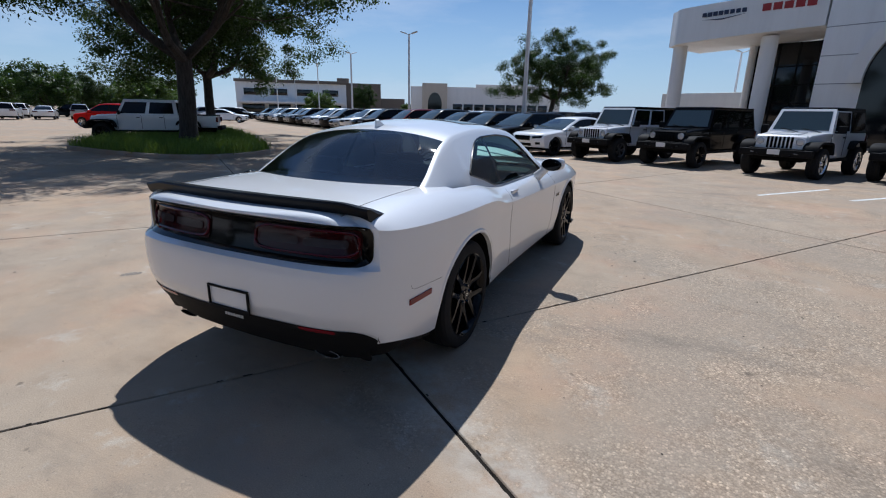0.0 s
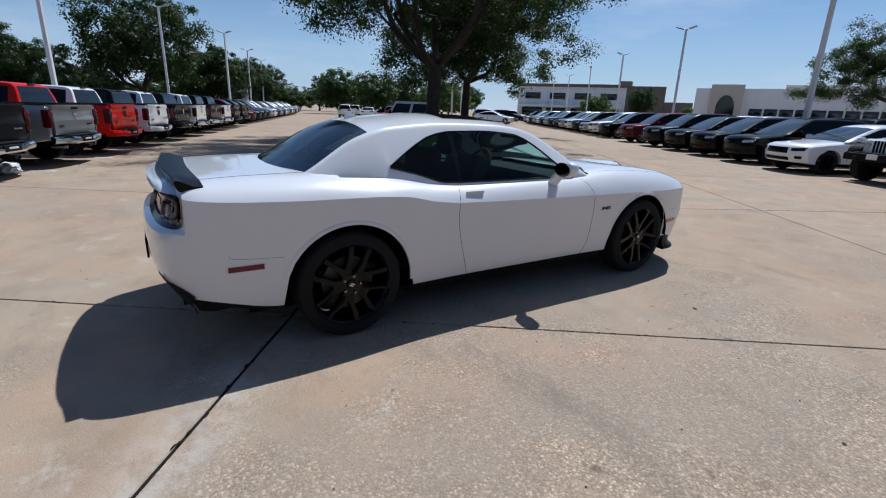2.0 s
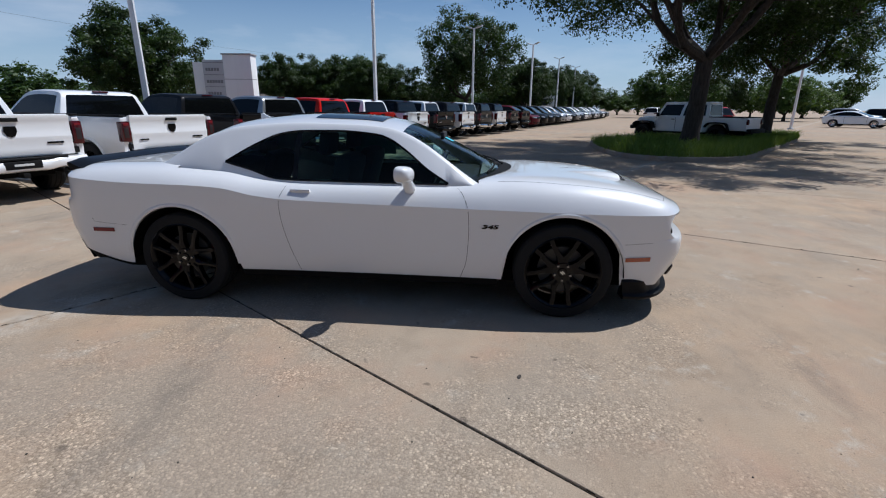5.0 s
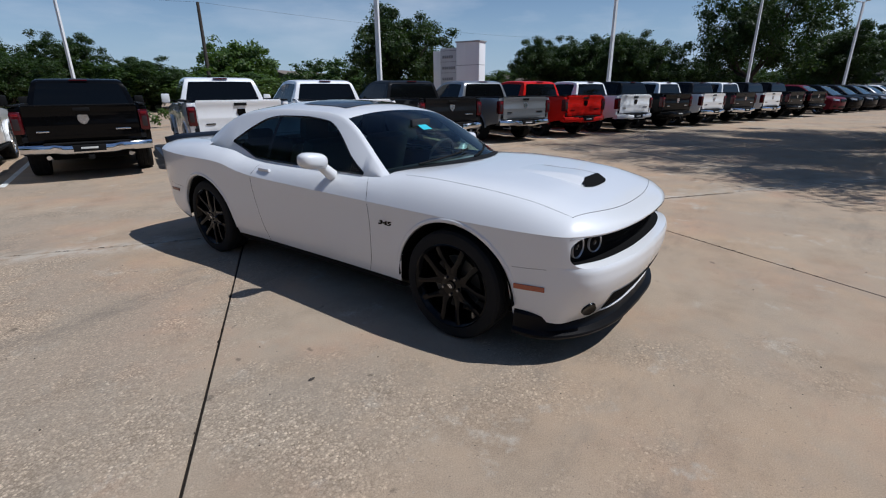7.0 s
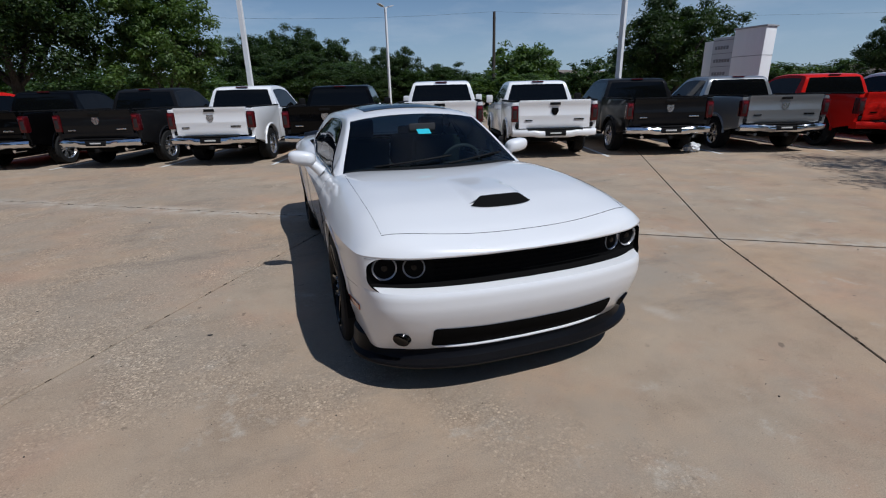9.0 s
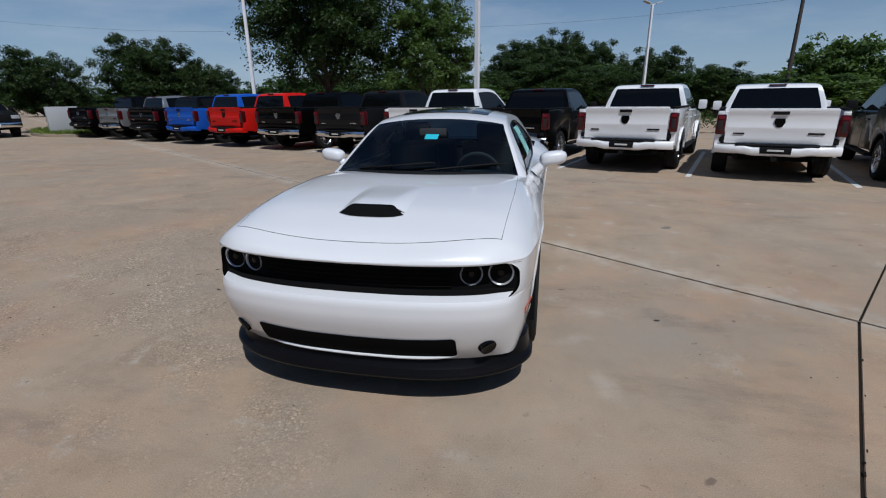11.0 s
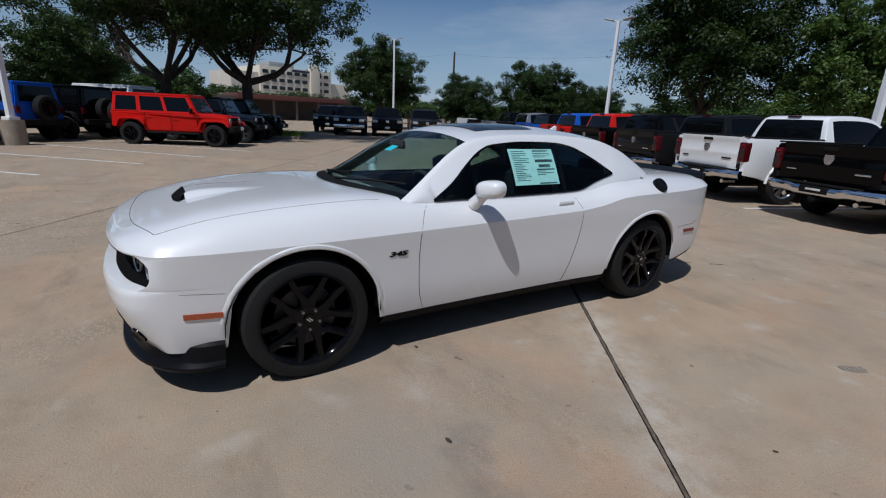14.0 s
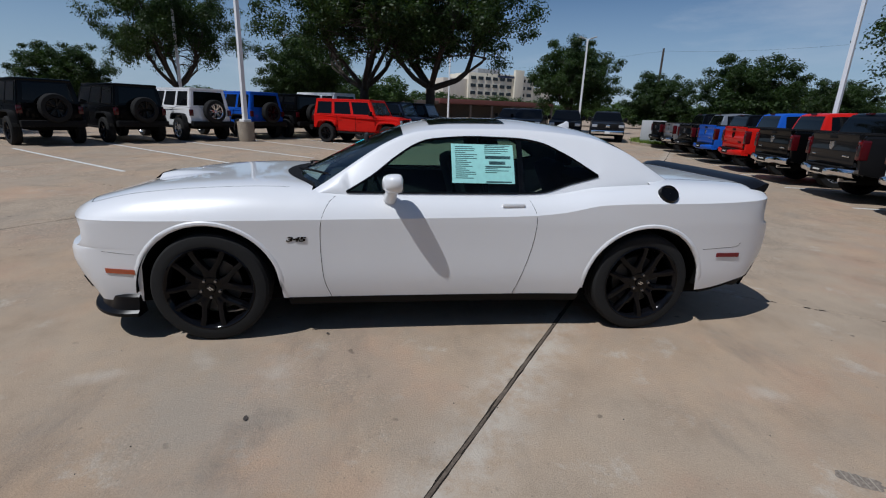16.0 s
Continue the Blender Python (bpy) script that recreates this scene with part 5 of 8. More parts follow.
lumps = tagged(obj("joint_debris", bm, M["joint"], smooth=False), "dark crumbled sealant along the slab joints", "debris", kind="stuff")

bm = bmesh.new()
for _ in range(110):
    a, d = rng.uniform(0, 6.283), rng.uniform(1.6, 5.2)
    r = rng.uniform(0.002, 0.0045)
    box(bm, d * math.cos(a), d * math.sin(a), r * 0.5, r * 2, r * rng.uniform(1.2, 2.6), r * 1.2, r * 0.4, Euler((0, 0, a * 5)).to_matrix())
tagged(obj("grit", bm, M["wood"], smooth=False), "tiny dark stones and grit scattered over concrete", "grit", kind="stuff")

# painted lines of the eastern bays
for k, (p, q) in enumerate((((7.15, 5.83), (11.6, 10.9)), ((9.0, 4.10), (14.4, 9.9)), ((10.85, 2.32), (16.2, 8.0)), ((12.6, 0.75), (18.3, 6.1)),
                            ((14.6, -0.9), (19.9, 4.6)), ((5.2, 7.6), (9.9, 12.8)), ((3.6, 7.35), (5.2, 9.3)))):
    bm = bmesh.new()
    strip(bm, p, q, 0.10, 0.003)
    tagged(obj("parking_line", bm, M["line_paint"], smooth=False), "worn white painted parking line on concrete", "parking line", "white bay lines")
for k in range(-8, 16):
    o = Vector((2.59, -8.34)) + Vector((-0.9457, 0.325)) * (2.72 * (k + 0.5))
    bm = bmesh.new()
    n = Vector((-0.325, -0.9457))
    strip(bm, o - n * 0.1, o + n * 5.4, 0.10, 0.003)
    tagged(obj("parking_line", bm, M["line_paint"], smooth=False), "worn white painted parking line between trucks", "parking line", "white bay lines")

# cast grate-like stain marks and leaves on the concrete
mark = tagged(new("ground_mark"), "dark barred mark with pale ridges pressed into the concrete", "ground mark")
mark.matrix_world = pose(-2.44, -1.70, 0, 0, 0, 55) @ Matrix.Scale(0.74, 4)
bm = bmesh.new()
ring = []
for k in range(40):
    t = 6.28318 * k / 40
    q = 1 + 0.35 * noise.noise(Vector((math.cos(t) * 2.2, math.sin(t) * 2.2, 5)))
    ring.append(bm.verts.new((0.125 * math.cos(t) * q, 0.062 * math.sin(t) * q, 0.0012)))
bm.faces.new(ring)
obj("stain", bm, M["grate"], mark, smooth=False)
for k in range(4):
    bm = bmesh.new()
    box(bm, -0.075 + 0.048 * k, 0.003 * (k % 2), 0.002, 0.009, 0.125 - 0.012 * abs(k - 1.5), 0.006, 0.002, Euler((0, 0, 0.28 + 0.06 * (k % 2))).to_matrix())
    obj("ridge", bm, M["kerb"], mark)
for (x, y, r) in ((-1.773, 1.068, 0.022), (-0.863, 0.756, 0.018), (1.766, 1.137, 0.02), (3.1, 0.2, 0.012), (-2.6, -0.3, 0.014), (-3.4, -2.2, 0.014), (2.9, -2.6, 0.02), (1.2, 4.0, 0.012), (-0.6, 4.6, 0.014), (2.5, 2.9, 0.012)):
    bm = bmesh.new()
    bmesh.ops.create_circle(bm, cap_ends=True, segments=7, radius=r)
    for v in bm.verts:
        v.co.y *= 0.55
        v.co.z = 0.004 + 0.10 * abs(v.co.x)
    leaf = obj("dry_leaf", bm, M["wood"], smooth=False)
    leaf.location = (x, y, 0.001)
    leaf.rotation_euler = (0, 0, x * 7)
    tagged(leaf, "small dry brown leaf lying on concrete", "leaf", "fallen leaves")


# ---------------------------------------------------------------- vehicles
def frustum(bm, base, top, bevel=0.0):
    """A cabin block: base and top are (half width, y0, y1, z)."""
    vs = []
    for hw, y0, y1, z in (base, top):
        vs += [bm.verts.new((-hw, y0, z)), bm.verts.new((hw, y0, z)), bm.verts.new((hw, y1, z)), bm.verts.new((-hw, y1, z))]
    for q in ((3, 2, 1, 0), (4, 5, 6, 7), (0, 1, 5, 4), (1, 2, 6, 5), (2, 3, 7, 6), (3, 0, 4, 7)):
        bm.faces.new([vs[i] for i in q])
    if bevel:
        es = [e for e in bm.edges if e.verts[0] in vs and e.verts[1] in vs]
        bmesh.ops.bevel(bm, geom=es, offset=bevel, segments=2, affect="EDGES")


def pane(a, b, c, d, u0, u1, v0, v1, lift=0.006):
    """A thin pane on the quad a b c d (a-b below, d-c above), in its own coordinates."""
    a, b, c, d = map(Vector, (a, b, c, d))
    n = (b - a).cross(d - a).normalized()

    def at(u, v):
        return a.lerp(b, u).lerp(d.lerp(c, u), v)

    bm = bmesh.new()
    pts = [at(u0, v0), at(u1, v0), at(u1, v1), at(u0, v1)]
    f = [bm.verts.new(p + n * lift) for p in pts]
    g = [bm.verts.new(p - n * 0.004) for p in pts]
    bm.faces.new(f)
    for i in range(4):
        j = (i + 1) % 4
        bm.faces.new((g[i], g[j], f[j], f[i]))
    return bm


def arc(yw, zw, r, a0, a1, n=9):
    return [(yw + r * math.cos(radians(a)), zw + r * math.sin(radians(a))) for a in np.linspace(a0, a1, n)]


WHEELS = {}


def wheel_meshes(r, w, style):
    key = (r, w, style)
    if key in WHEELS:
        return WHEELS[key]
    made = []
    bm = bmesh.new()
    ri = r * (0.66 if style != "steel" else 0.60)
    lathe(bm, [(-w / 2, ri), (-w / 2, r * 0.93), (-w * 0.36, r), (-w * 0.18, r), (-w * 0.16, r * 0.975), (-w * 0.12, r * 0.975), (-w * 0.10, r), (w * 0.10, r), (w * 0.12, r * 0.975), (w * 0.16, r * 0.975), (w * 0.18, r), (w * 0.36, r), (w / 2, r * 0.93), (w / 2, ri), (w * 0.38, ri * 0.97)], 30)
    me = bpy.data.meshes.new("tyre")
    me.materials.append(M["rubber"])
    bm.to_mesh(me)
    bm.free()
    made.append(me)
    bm = bmesh.new()
    lathe(bm, [(w * 0.36, ri * 0.90), (w * 0.42, ri * 0.92), (w * 0.50, ri * 0.985), (w * 0.50, ri * 1.01), (w * 0.44, ri * 1.02)], 30)
    n = 6 if style == "bright" else 5
    for k in range(n):
        a = 2 * math.pi * k / n
        for off in (-0.19, 0.19):
            prev = None
            for rr, ww, ax in ((0.14, 0.10, 0.36), (0.50, 0.075, 0.40), (0.95, 0.085, 0.44)):
                b = a + off * (0.55 + 0.5 * rr)
                c = Vector((0, math.cos(b), math.sin(b))) * (rr * ri)
                q = Vector((0, -math.sin(b), math.cos(b))) * (ww * ri)
                ring = [bm.verts.new(v) for v in (c - q + Vector((w * (ax - 0.14), 0, 0)), c - q * 0.8 + Vector((w * ax, 0, 0)), c + q * 0.8 + Vector((w * ax, 0, 0)), c + q + Vector((w * (ax - 0.14), 0, 0)))]
                if prev:
                    for m in range(4):
                        bm.faces.new((prev[m], prev[(m + 1) % 4], ring[(m + 1) % 4], ring[m]))
                prev = ring
    cyl(bm, (w * 0.2, 0, 0), (w * 0.44, 0, 0), ri * 0.24, ri * 0.17, 14)
    bmesh.ops.recalc_face_normals(bm, faces=bm.faces)
    me = bpy.data.meshes.new("rim")
    me.materials.append({"bright": M["alloy"], "black": M["rim_black"], "steel": M["gray_rim"]}[style])
    bm.to_mesh(me)
    bm.free()
    made.append(me)
    bm = bmesh.new()
    lathe(bm, [(w * 0.12, 0.01), (w * 0.12, ri * 0.55), (w * 0.02, ri * 0.57), (w * 0.02, ri * 0.88), (w * 0.40, ri * 0.93)], 24)
    me = bpy.data.meshes.new("wheel_back")
    me.materials.append(M["steel_dark"])
    bm.to_mesh(me)
    bm.free()
    made.append(me)
    WHEELS[key] = made
    return made


M["steel_dark"] = plain("wheel_back_steel", (0.012, 0.012, 0.013), 0.6, 0.2)
M["gray_rim"] = plain("gray_rim", (0.11, 0.11, 0.115), 0.4, 0.6)


def add_wheels(car, half, ys, r, w, style):
    meshes = wheel_meshes(r, w, style)
    for sx in (-1, 1):
        for y in ys:
            hub = new("wheel")
            hub.parent = car
            hub.location = (sx * half, y, r)
            hub.rotation_euler = (y, 0, 0 if sx > 0 else math.pi)
            for me in meshes:
                o = new(me.name.split(".")[0], me)
                o.parent = hub


def slab_part(name, parent, c, s, mat, bevel=0.01, rot=None, label=""):
    bm = bmesh.new()
    box(bm, *c, *s, bevel, rot)
    return obj(name, bm, mat, parent, label)


def shell(parent, rows, cols, kind, mats):
    """A cabin of loops over y: cols(y, top) gives half a loop; kind(y, j) names the piece of each face."""
    G = np.array([[tuple(p) for p in cols(y, z)] for y, z in rows])
    names = {}
    for i in range(len(rows) - 1):
        for j in range(G.shape[1] - 1):
            names[i, j] = kind((rows[i][0] + rows[i + 1][0]) / 2, (rows[i][1] + rows[i + 1][1]) / 2, j)
    for nm, (mat, both) in mats.items():
        for group in (((False, True),) if both else ((False,), (True,))):
            bm = bmesh.new()
            for f in group:
                grid_faces(bm, mirrored(G) if f else G, pick=lambda i, j: names[i, j] == nm, flip=f)
            if not bm.faces:
                bm.free()
                continue
            bmesh.ops.remove_doubles(bm, verts=bm.verts, dist=0.0004)
            bmesh.ops.recalc_face_normals(bm, faces=bm.faces)
            away = sum((f.normal.dot(f.calc_center_median() - Vector((0, 3.0, 1.2))) for f in bm.faces), 0.0)
            if away < 0:
                bmesh.ops.reverse_faces(bm, faces=bm.faces)
            obj(nm, bm, mat, parent)


def bar_x(bm, prof, half, bend, n=24, droop=None):
    """A bar along x with a (y, z) section, its ends swept by bend and lifted by droop."""
    rings = []
    for k in range(n + 1):
        x = -half + 2 * half * k / n
        u = abs(x) / half
        rings.append([bm.verts.new((x, y + bend * u ** 4, z + (droop(u) if droop else 0.0))) for y, z in prof])
    for a, b in zip(rings, rings[1:]):
        for i in range(len(prof)):
            j = (i + 1) % len(prof)
            bm.faces.new((a[i], a[j], b[j], b[i]))
    bm.faces.new(rings[0])
    bm.faces.new(rings[-1][::-1])
    bmesh.ops.recalc_face_normals(bm, faces=bm.faces)


def pickup(color, trim, word, rim="bright", bumper="chrome"):
    """A crew cab pickup: tailgate at y = 0, nose towards +y."""
    p = thing("pickup_truck", word, "truck", "pickup trucks in the row")
    C = M[color]
    T = M["chrome"] if bumper == "chrome" else C if bumper == "body" else M["plastic"]
    ry, fy, r = 1.16, 4.83, 0.41
    # bed sides with arches, and the front body
    for sx in (-1, 1):
        bm = bmesh.new()
        prof = [(0.045, 0.62), (0.02, 0.86), (0.02, 1.34), (0.06, 1.375), (0.35, 1.38), (1.93, 1.385), (1.93, 0.50)] + arc(ry, 0.42, 0.50, 9, 171) + [(0.45, 0.56)]
        prism(bm, prof, sx * 0.90, sx * 1.015, 0.03)
        obj("bed_side", bm, C, p)
        # flared arch
        bm = bmesh.new()
        pts = arc(ry, 0.42, 0.515, 4, 176, 15)
        tube(bm, [(sx * 1.012, y, z) for y, z in pts], 0.028, 8)
        obj("rear_arch", bm, C, p)
        bm = bmesh.new()
        tube(bm, [(sx * 1.012, y, z) for y, z in arc(fy, 0.42, 0.515, 4, 176, 15)], 0.028, 8)
        obj("front_arch", bm, C, p)
    slab_part("bed_floor", p, (0, 0.96, 0.80), (1.86, 1.90, 0.10), M["plastic"])
    slab_part("bed_rail", p, (-0.955, 0.97, 1.40), (0.11, 1.90, 0.03), M["plastic"])
    slab_part("bed_rail", p, (0.955, 0.97, 1.40), (0.11, 1.90, 0.03), M["plastic"])
    bm = bmesh.new()
    prof = [(1.96, 0.50), (1.96, 1.30), (2.1, 1.33), (4.02, 1.30), (4.2, 1.29), (5.45, 1.19), (5.70, 1.10), (5.78, 0.95), (5.78, 0.62), (5.60, 0.46), (5.40, 0.44)]
    prof += arc(fy, 0.42, 0.50, 2, 178)
    prism(bm, prof, -1.0, 1.0, 0.06, 3)
    obj("cab_body", bm, C, p)
    # cabin
    rows = [tuple(q) for q in spline([(1.97, 1.26), (1.985, 1.33), (2.07, 1.70), (2.11, 1.82)], 9)] + \
           [tuple(q) for q in spline([(2.15, 1.868), (2.24, 1.902), (2.6, 1.93), (3.0, 1.935), (3.28, 1.91), (3.42, 1.87)], 14)] + \
           [tuple(q) for q in spline([(3.50, 1.825), (3.80, 1.60), (4.12, 1.345), (4.26, 1.25)], 10)]

    def cols(y, z):
        zc = max(z - 0.075, 1.245)
        lo, hi = min(1.315, zc), max(min(1.315, zc), zc - 0.035)

        def wx(q):
            return 0.975 - 0.215 * (max(q - 1.25, 0) / 0.65) ** 1.15

        t = wx(zc)
        return [(wx(1.24), y, 1.24), (wx(lo), y, lo), (wx(hi), y, hi), (t, y, zc), (t * 0.975, y, zc + (z - zc) * 0.55), (t * 0.93, y, zc + (z - zc) * 0.80), (t * 0.86, y, zc + (z - zc) * 0.92), (t * 0.45, y, z - 0.002), (0, y, z)]

    def kind(y, z, j):
        if j == 1 and z > 1.47:
            if 2.24 < y < 2.98:
                return "rear_side_window"
            if y > 3.06:
                return "side_window"
            if 2.98 <= y <= 3.06:
                return "post"
        if j >= 6 and y < 2.11 and z > 1.36:
            return "rear_window"
        if j >= 5 and y > 3.47 and z > 1.30:
            return "windshield"
        return "cab_roof"

    G = M["car_glass"]
    shell(p, rows, cols, kind, {"cab_roof": (C, True), "rear_window": (G, True), "windshield": (G, True), "side_window": (G, False), "rear_side_window": (G, False), "post": (M["gloss_black"], False)})
    slab_part("brake_light", p, (0, 2.125, 1.885), (0.32, 0.04, 0.035), M["tail_red"])
    # tailgate
    bm = bmesh.new()
    bar_x(bm, [(0.07, 0.74), (0.0, 0.735), (-0.014, 0.76), (-0.010, 0.86), (-0.011, 0.98), (-0.021, 1.03), (-0.020, 1.06), (-0.009, 1.11), (-0.007, 1.24), (-0.014, 1.30), (-0.030, 1.352), (-0.030, 1.392), (0.03, 1.40), (0.07, 1.385)], 0.845, 0.012, 10)
    gate = obj("tailgate", bm, C, p)
    slab_part("gate_lip", gate, (0, 0.03, 1.402), (1.66, 0.05, 0.018), M["plastic"] if trim != "plain" else C, 0.006)
    slab_part("gate_handle", gate, (0, -0.022, 1.325), (0.25, 0.03, 0.062), M["plastic"])
    bm = bmesh.new()
    q = [(-0.075, 0.08), (0.075, 0.08), (0.085, 0.0), (0.05, -0.075), (0, -0.095), (-0.05, -0.075), (-0.085, 0.0)]
    f = [bm.verts.new((x, -0.03, 1.145 + z)) for x, z in q]
    g = [bm.verts.new((x, -0.005, 1.145 + z)) for x, z in q]
    bm.faces.new(f)
    for i in range(7):
        bm.faces.new((f[i], g[i], g[(i + 1) % 7], f[(i + 1) % 7]))
    obj("tailgate_emblem", bm, M["gloss_black"] if color in ("white_truck", "red_paint") and bumper != "chrome" else M["alloy"], gate, smooth=False)
    slab_part("model_mark", gate, (0.58, -0.018, 0.945), (0.24, 0.012, 0.03), M["gloss_black"] if color in ("white_truck", "red_paint", "silver_paint") else M["alloy"], 0.003)
    slab_part("model_mark", gate, (-0.62, -0.018, 0.93), (0.18, 0.012, 0.025), M["gloss_black"] if color in ("white_truck", "red_paint", "silver_paint") else M["alloy"], 0.003)
    for sx in (-1, 1):
        t = slab_part("tail_light", p, (sx * 0.942, 0.055, 1.095), (0.166, 0.16, 0.40), M["tail_red"], 0.035)
        slab_part("light_core", t, (sx * 0.95, -0.024, 1.075), (0.085, 0.014, 0.20), M["smoke"], 0.006)
        slab_part("light_bar", t, (sx * 0.945, -0.025, 1.235), (0.10, 0.014, 0.05), M["marker_red"], 0.006)
        m = slab_part("mirror", p, (sx * 1.13, 3.86, 1.42), (0.20, 0.10, 0.24), C if trim == "plain" else M["plastic"], 0.04)
        slab_part("mirror_arm", m, (sx * 1.0, 3.86, 1.36), (0.16, 0.05, 0.05), M["plastic"], 0.01)
        for dy in (2.62, 3.66):
            slab_part("door_handle", p, (sx * 1.012, dy, 1.13), (0.03, 0.22, 0.04), C, 0.01)
        for dy in (2.95, 3.98):
            slab_part("door_gap", p, (sx * 1.0005, dy, 0.90), (0.004, 0.012, 0.78), M["dark"], 0)
        slab_part("side_step", p, (sx * 0.98, 3.0, 0.42), (0.16, 2.1, 0.06), M["plastic"], 0.02)
        slab_part("headlight", p, (sx * 0.80, 5.73, 1.0), (0.34, 0.12, 0.18), M["lens"], 0.04)
        bm = bmesh.new()
        cyl(bm, (sx * 0.62, -0.06, 0.46), (sx * 0.62, 0.25, 0.46), 0.04, seg=14)
        obj("exhaust_tip", bm, M["chrome"] if bumper == "chrome" else M["plastic"], p)
    bm = bmesh.new()
    bar_x(bm, [(0.0, 0.53), (-0.15, 0.525), (-0.185, 0.545), (-0.205, 0.60), (-0.20, 0.655), (-0.175, 0.688), (0.0, 0.70)], 1.0, 0.15, 28, lambda u: 0.03 * smooth_step(0.35, 0.55, u) - 0.015)
    obj("bumper", bm, T, p)
    slab_part("step_pad", p, (0, -0.085, 0.712), (1.30, 0.17, 0.03), M["plastic"], 0.01)
    slab_part("plate_recess", p, (0, -0.135, 0.62), (0.50, 0.145, 0.125), M["plastic"], 0.02)
    slab_part("plate_strip", p, (0, -0.210, 0.625), (0.26, 0.006, 0.035), M["pale"], 0.002)
    slab_part("hitch", p, (0, -0.12, 0.45), (0.09, 0.20, 0.08), M["plastic"], 0.01)
    slab_part("front_grille", p, (0, 5.76, 0.98), (1.25, 0.10, 0.34), M["plastic"], 0.03)
    slab_part("front_bumper", p, (0, 5.78, 0.62), (1.96, 0.24, 0.24), T, 0.05)
    slab_part("grille_emblem", p, (0, 5.83, 1.0), (0.22, 0.03, 0.16), M["alloy"], 0.01)
    slab_part("plate_blank", p, (0, 5.91, 0.60), (0.30, 0.012, 0.15), M["teal_plate"], 0.003)
    slab_part("chassis", p, (0, 2.9, 0.48), (1.2, 5.3, 0.20), M["dark"], 0.02)
    slab_part("wheel_house", p, (0, fy, 0.62), (1.5, 0.9, 0.5), M["dark"], 0.02)
    slab_part("wheel_house", p, (0, ry, 0.60), (1.5, 0.9, 0.4), M["dark"], 0.02)
    add_wheels(p, 0.87, (ry, fy), r, 0.28, rim)
    return p


def off_roader(color, roof, word, doors=4, rim="steel", bed=False, rear_view=True):
    """A boxy off-roader: rear face at y = 0, nose towards +y."""
    name = "off_road_pickup" if bed else "off_roader"
    p = thing(name, word, "car", "" if bed else "off-roaders parked together")
    C, R = M[color], M[roof]
    wb = 3.49 if bed else 3.0 if doors == 4 else 2.46
    ry = 1.20 if bed else 0.72
    fy = ry + wb
    r = 0.40
    nose = fy + 0.42
    cowl = fy - 0.62
    cab0 = 1.62 if bed else 0.02
    bm = bmesh.new()
    prof = [(0.0, 0.62), (0.0, 1.17), (cowl, 1.19), (cowl + 0.15, 1.18), (nose - 0.25, 1.12), (nose, 1.06), (nose, 0.66), (fy + 0.40, 0.62)] + arc(fy, 0.42, 0.47, 25, 168) + [(fy - 0.5, 0.50), (ry + 0.52, 0.50)] + arc(ry, 0.42, 0.47, 12, 155)
    prism(bm, prof, -0.78, 0.78, 0.045, 3)
    for v in bm.verts:
        t = smooth_step(cowl - 0.05, cowl + 0.25, v.co.y)
        v.co.x *= 1 - 0.10 * t - 0.13 * t * max(0, (v.co.y - cowl) / (nose - cowl))
    obj("body", bm, C, p)
    slab_part("hood_bulge", p, (0, (cowl + nose) / 2 + 0.05, 1.145), (0.62, nose - cowl - 0.35, 0.06), C, 0.025, Euler((radians(-3.5), 0, 0)).to_matrix())
    # cabin with upright glass
    cab1 = cowl + 0.02
    base, top = (0.78, cab0, cab1, 1.15), (0.655, cab0 + 0.07, cab1 - 0.34, 1.80)
    bm = bmesh.new()
    frustum(bm, base, top, 0.035)
    obj("cabin", bm, R, p)
    slab_part("roof", p, (0, (cab0 + cab1) / 2 - 0.135, 1.805), (1.325, cab1 - cab0 - 0.40, 0.085), R, 0.04)
    bw, b0, b1, bz = base
    tw, t0, t1, tz = top
    G = M["car_glass"]
    obj("windshield_frame", pane((bw, b1, bz), (-bw, b1, bz), (-tw, t1, tz), (tw, t1, tz), 0.0, 1.0, 0.02, 1.0, 0.008), C, p, smooth=False)
    obj("windshield", pane((bw, b1, bz), (-bw, b1, bz), (-tw, t1, tz), (tw, t1, tz), 0.06, 0.94, 0.13, 0.90, 0.014), M["front_glass"], p, smooth=False)
    d0 = 0.33 if doors == 4 else 0.52
    for q in ((bw, b0, b1, tw, t0, t1), (-bw, b1, b0, -tw, t1, t0)):
        u = (d0, 0.985) if q[0] > 0 else (0.015, 1 - d0)
        obj("door_frame", pane((q[0], q[1], bz), (q[0], q[2], bz), (q[3], q[5], tz), (q[3], q[4], tz), u[0], u[1], 0.0, 0.93, 0.007), C, p, smooth=False)
    cuts = [(0.05, 0.30), (0.35, 0.62), (0.66, 0.95)] if doors == 4 and not bed else [(0.06, 0.48), (0.54, 0.95)]
    for a, b in cuts:
        obj("side_window", pane((bw, b0, bz), (bw, b1, bz), (tw, t1, tz), (tw, t0, tz), a, b, 0.12, 0.88, 0.010), G, p, smooth=False)
        obj("side_window", pane((-bw, b1, bz), (-bw, b0, bz), (-tw, t0, tz), (-tw, t1, tz), 1 - b, 1 - a, 0.12, 0.88, 0.010), G, p, smooth=False)
    obj("rear_window", pane((-bw, b0, bz), (bw, b0, bz), (tw, t0, tz), (-tw, t0, tz), 0.10, 0.90, 0.15, 0.88, 0.010), G, p, smooth=False)
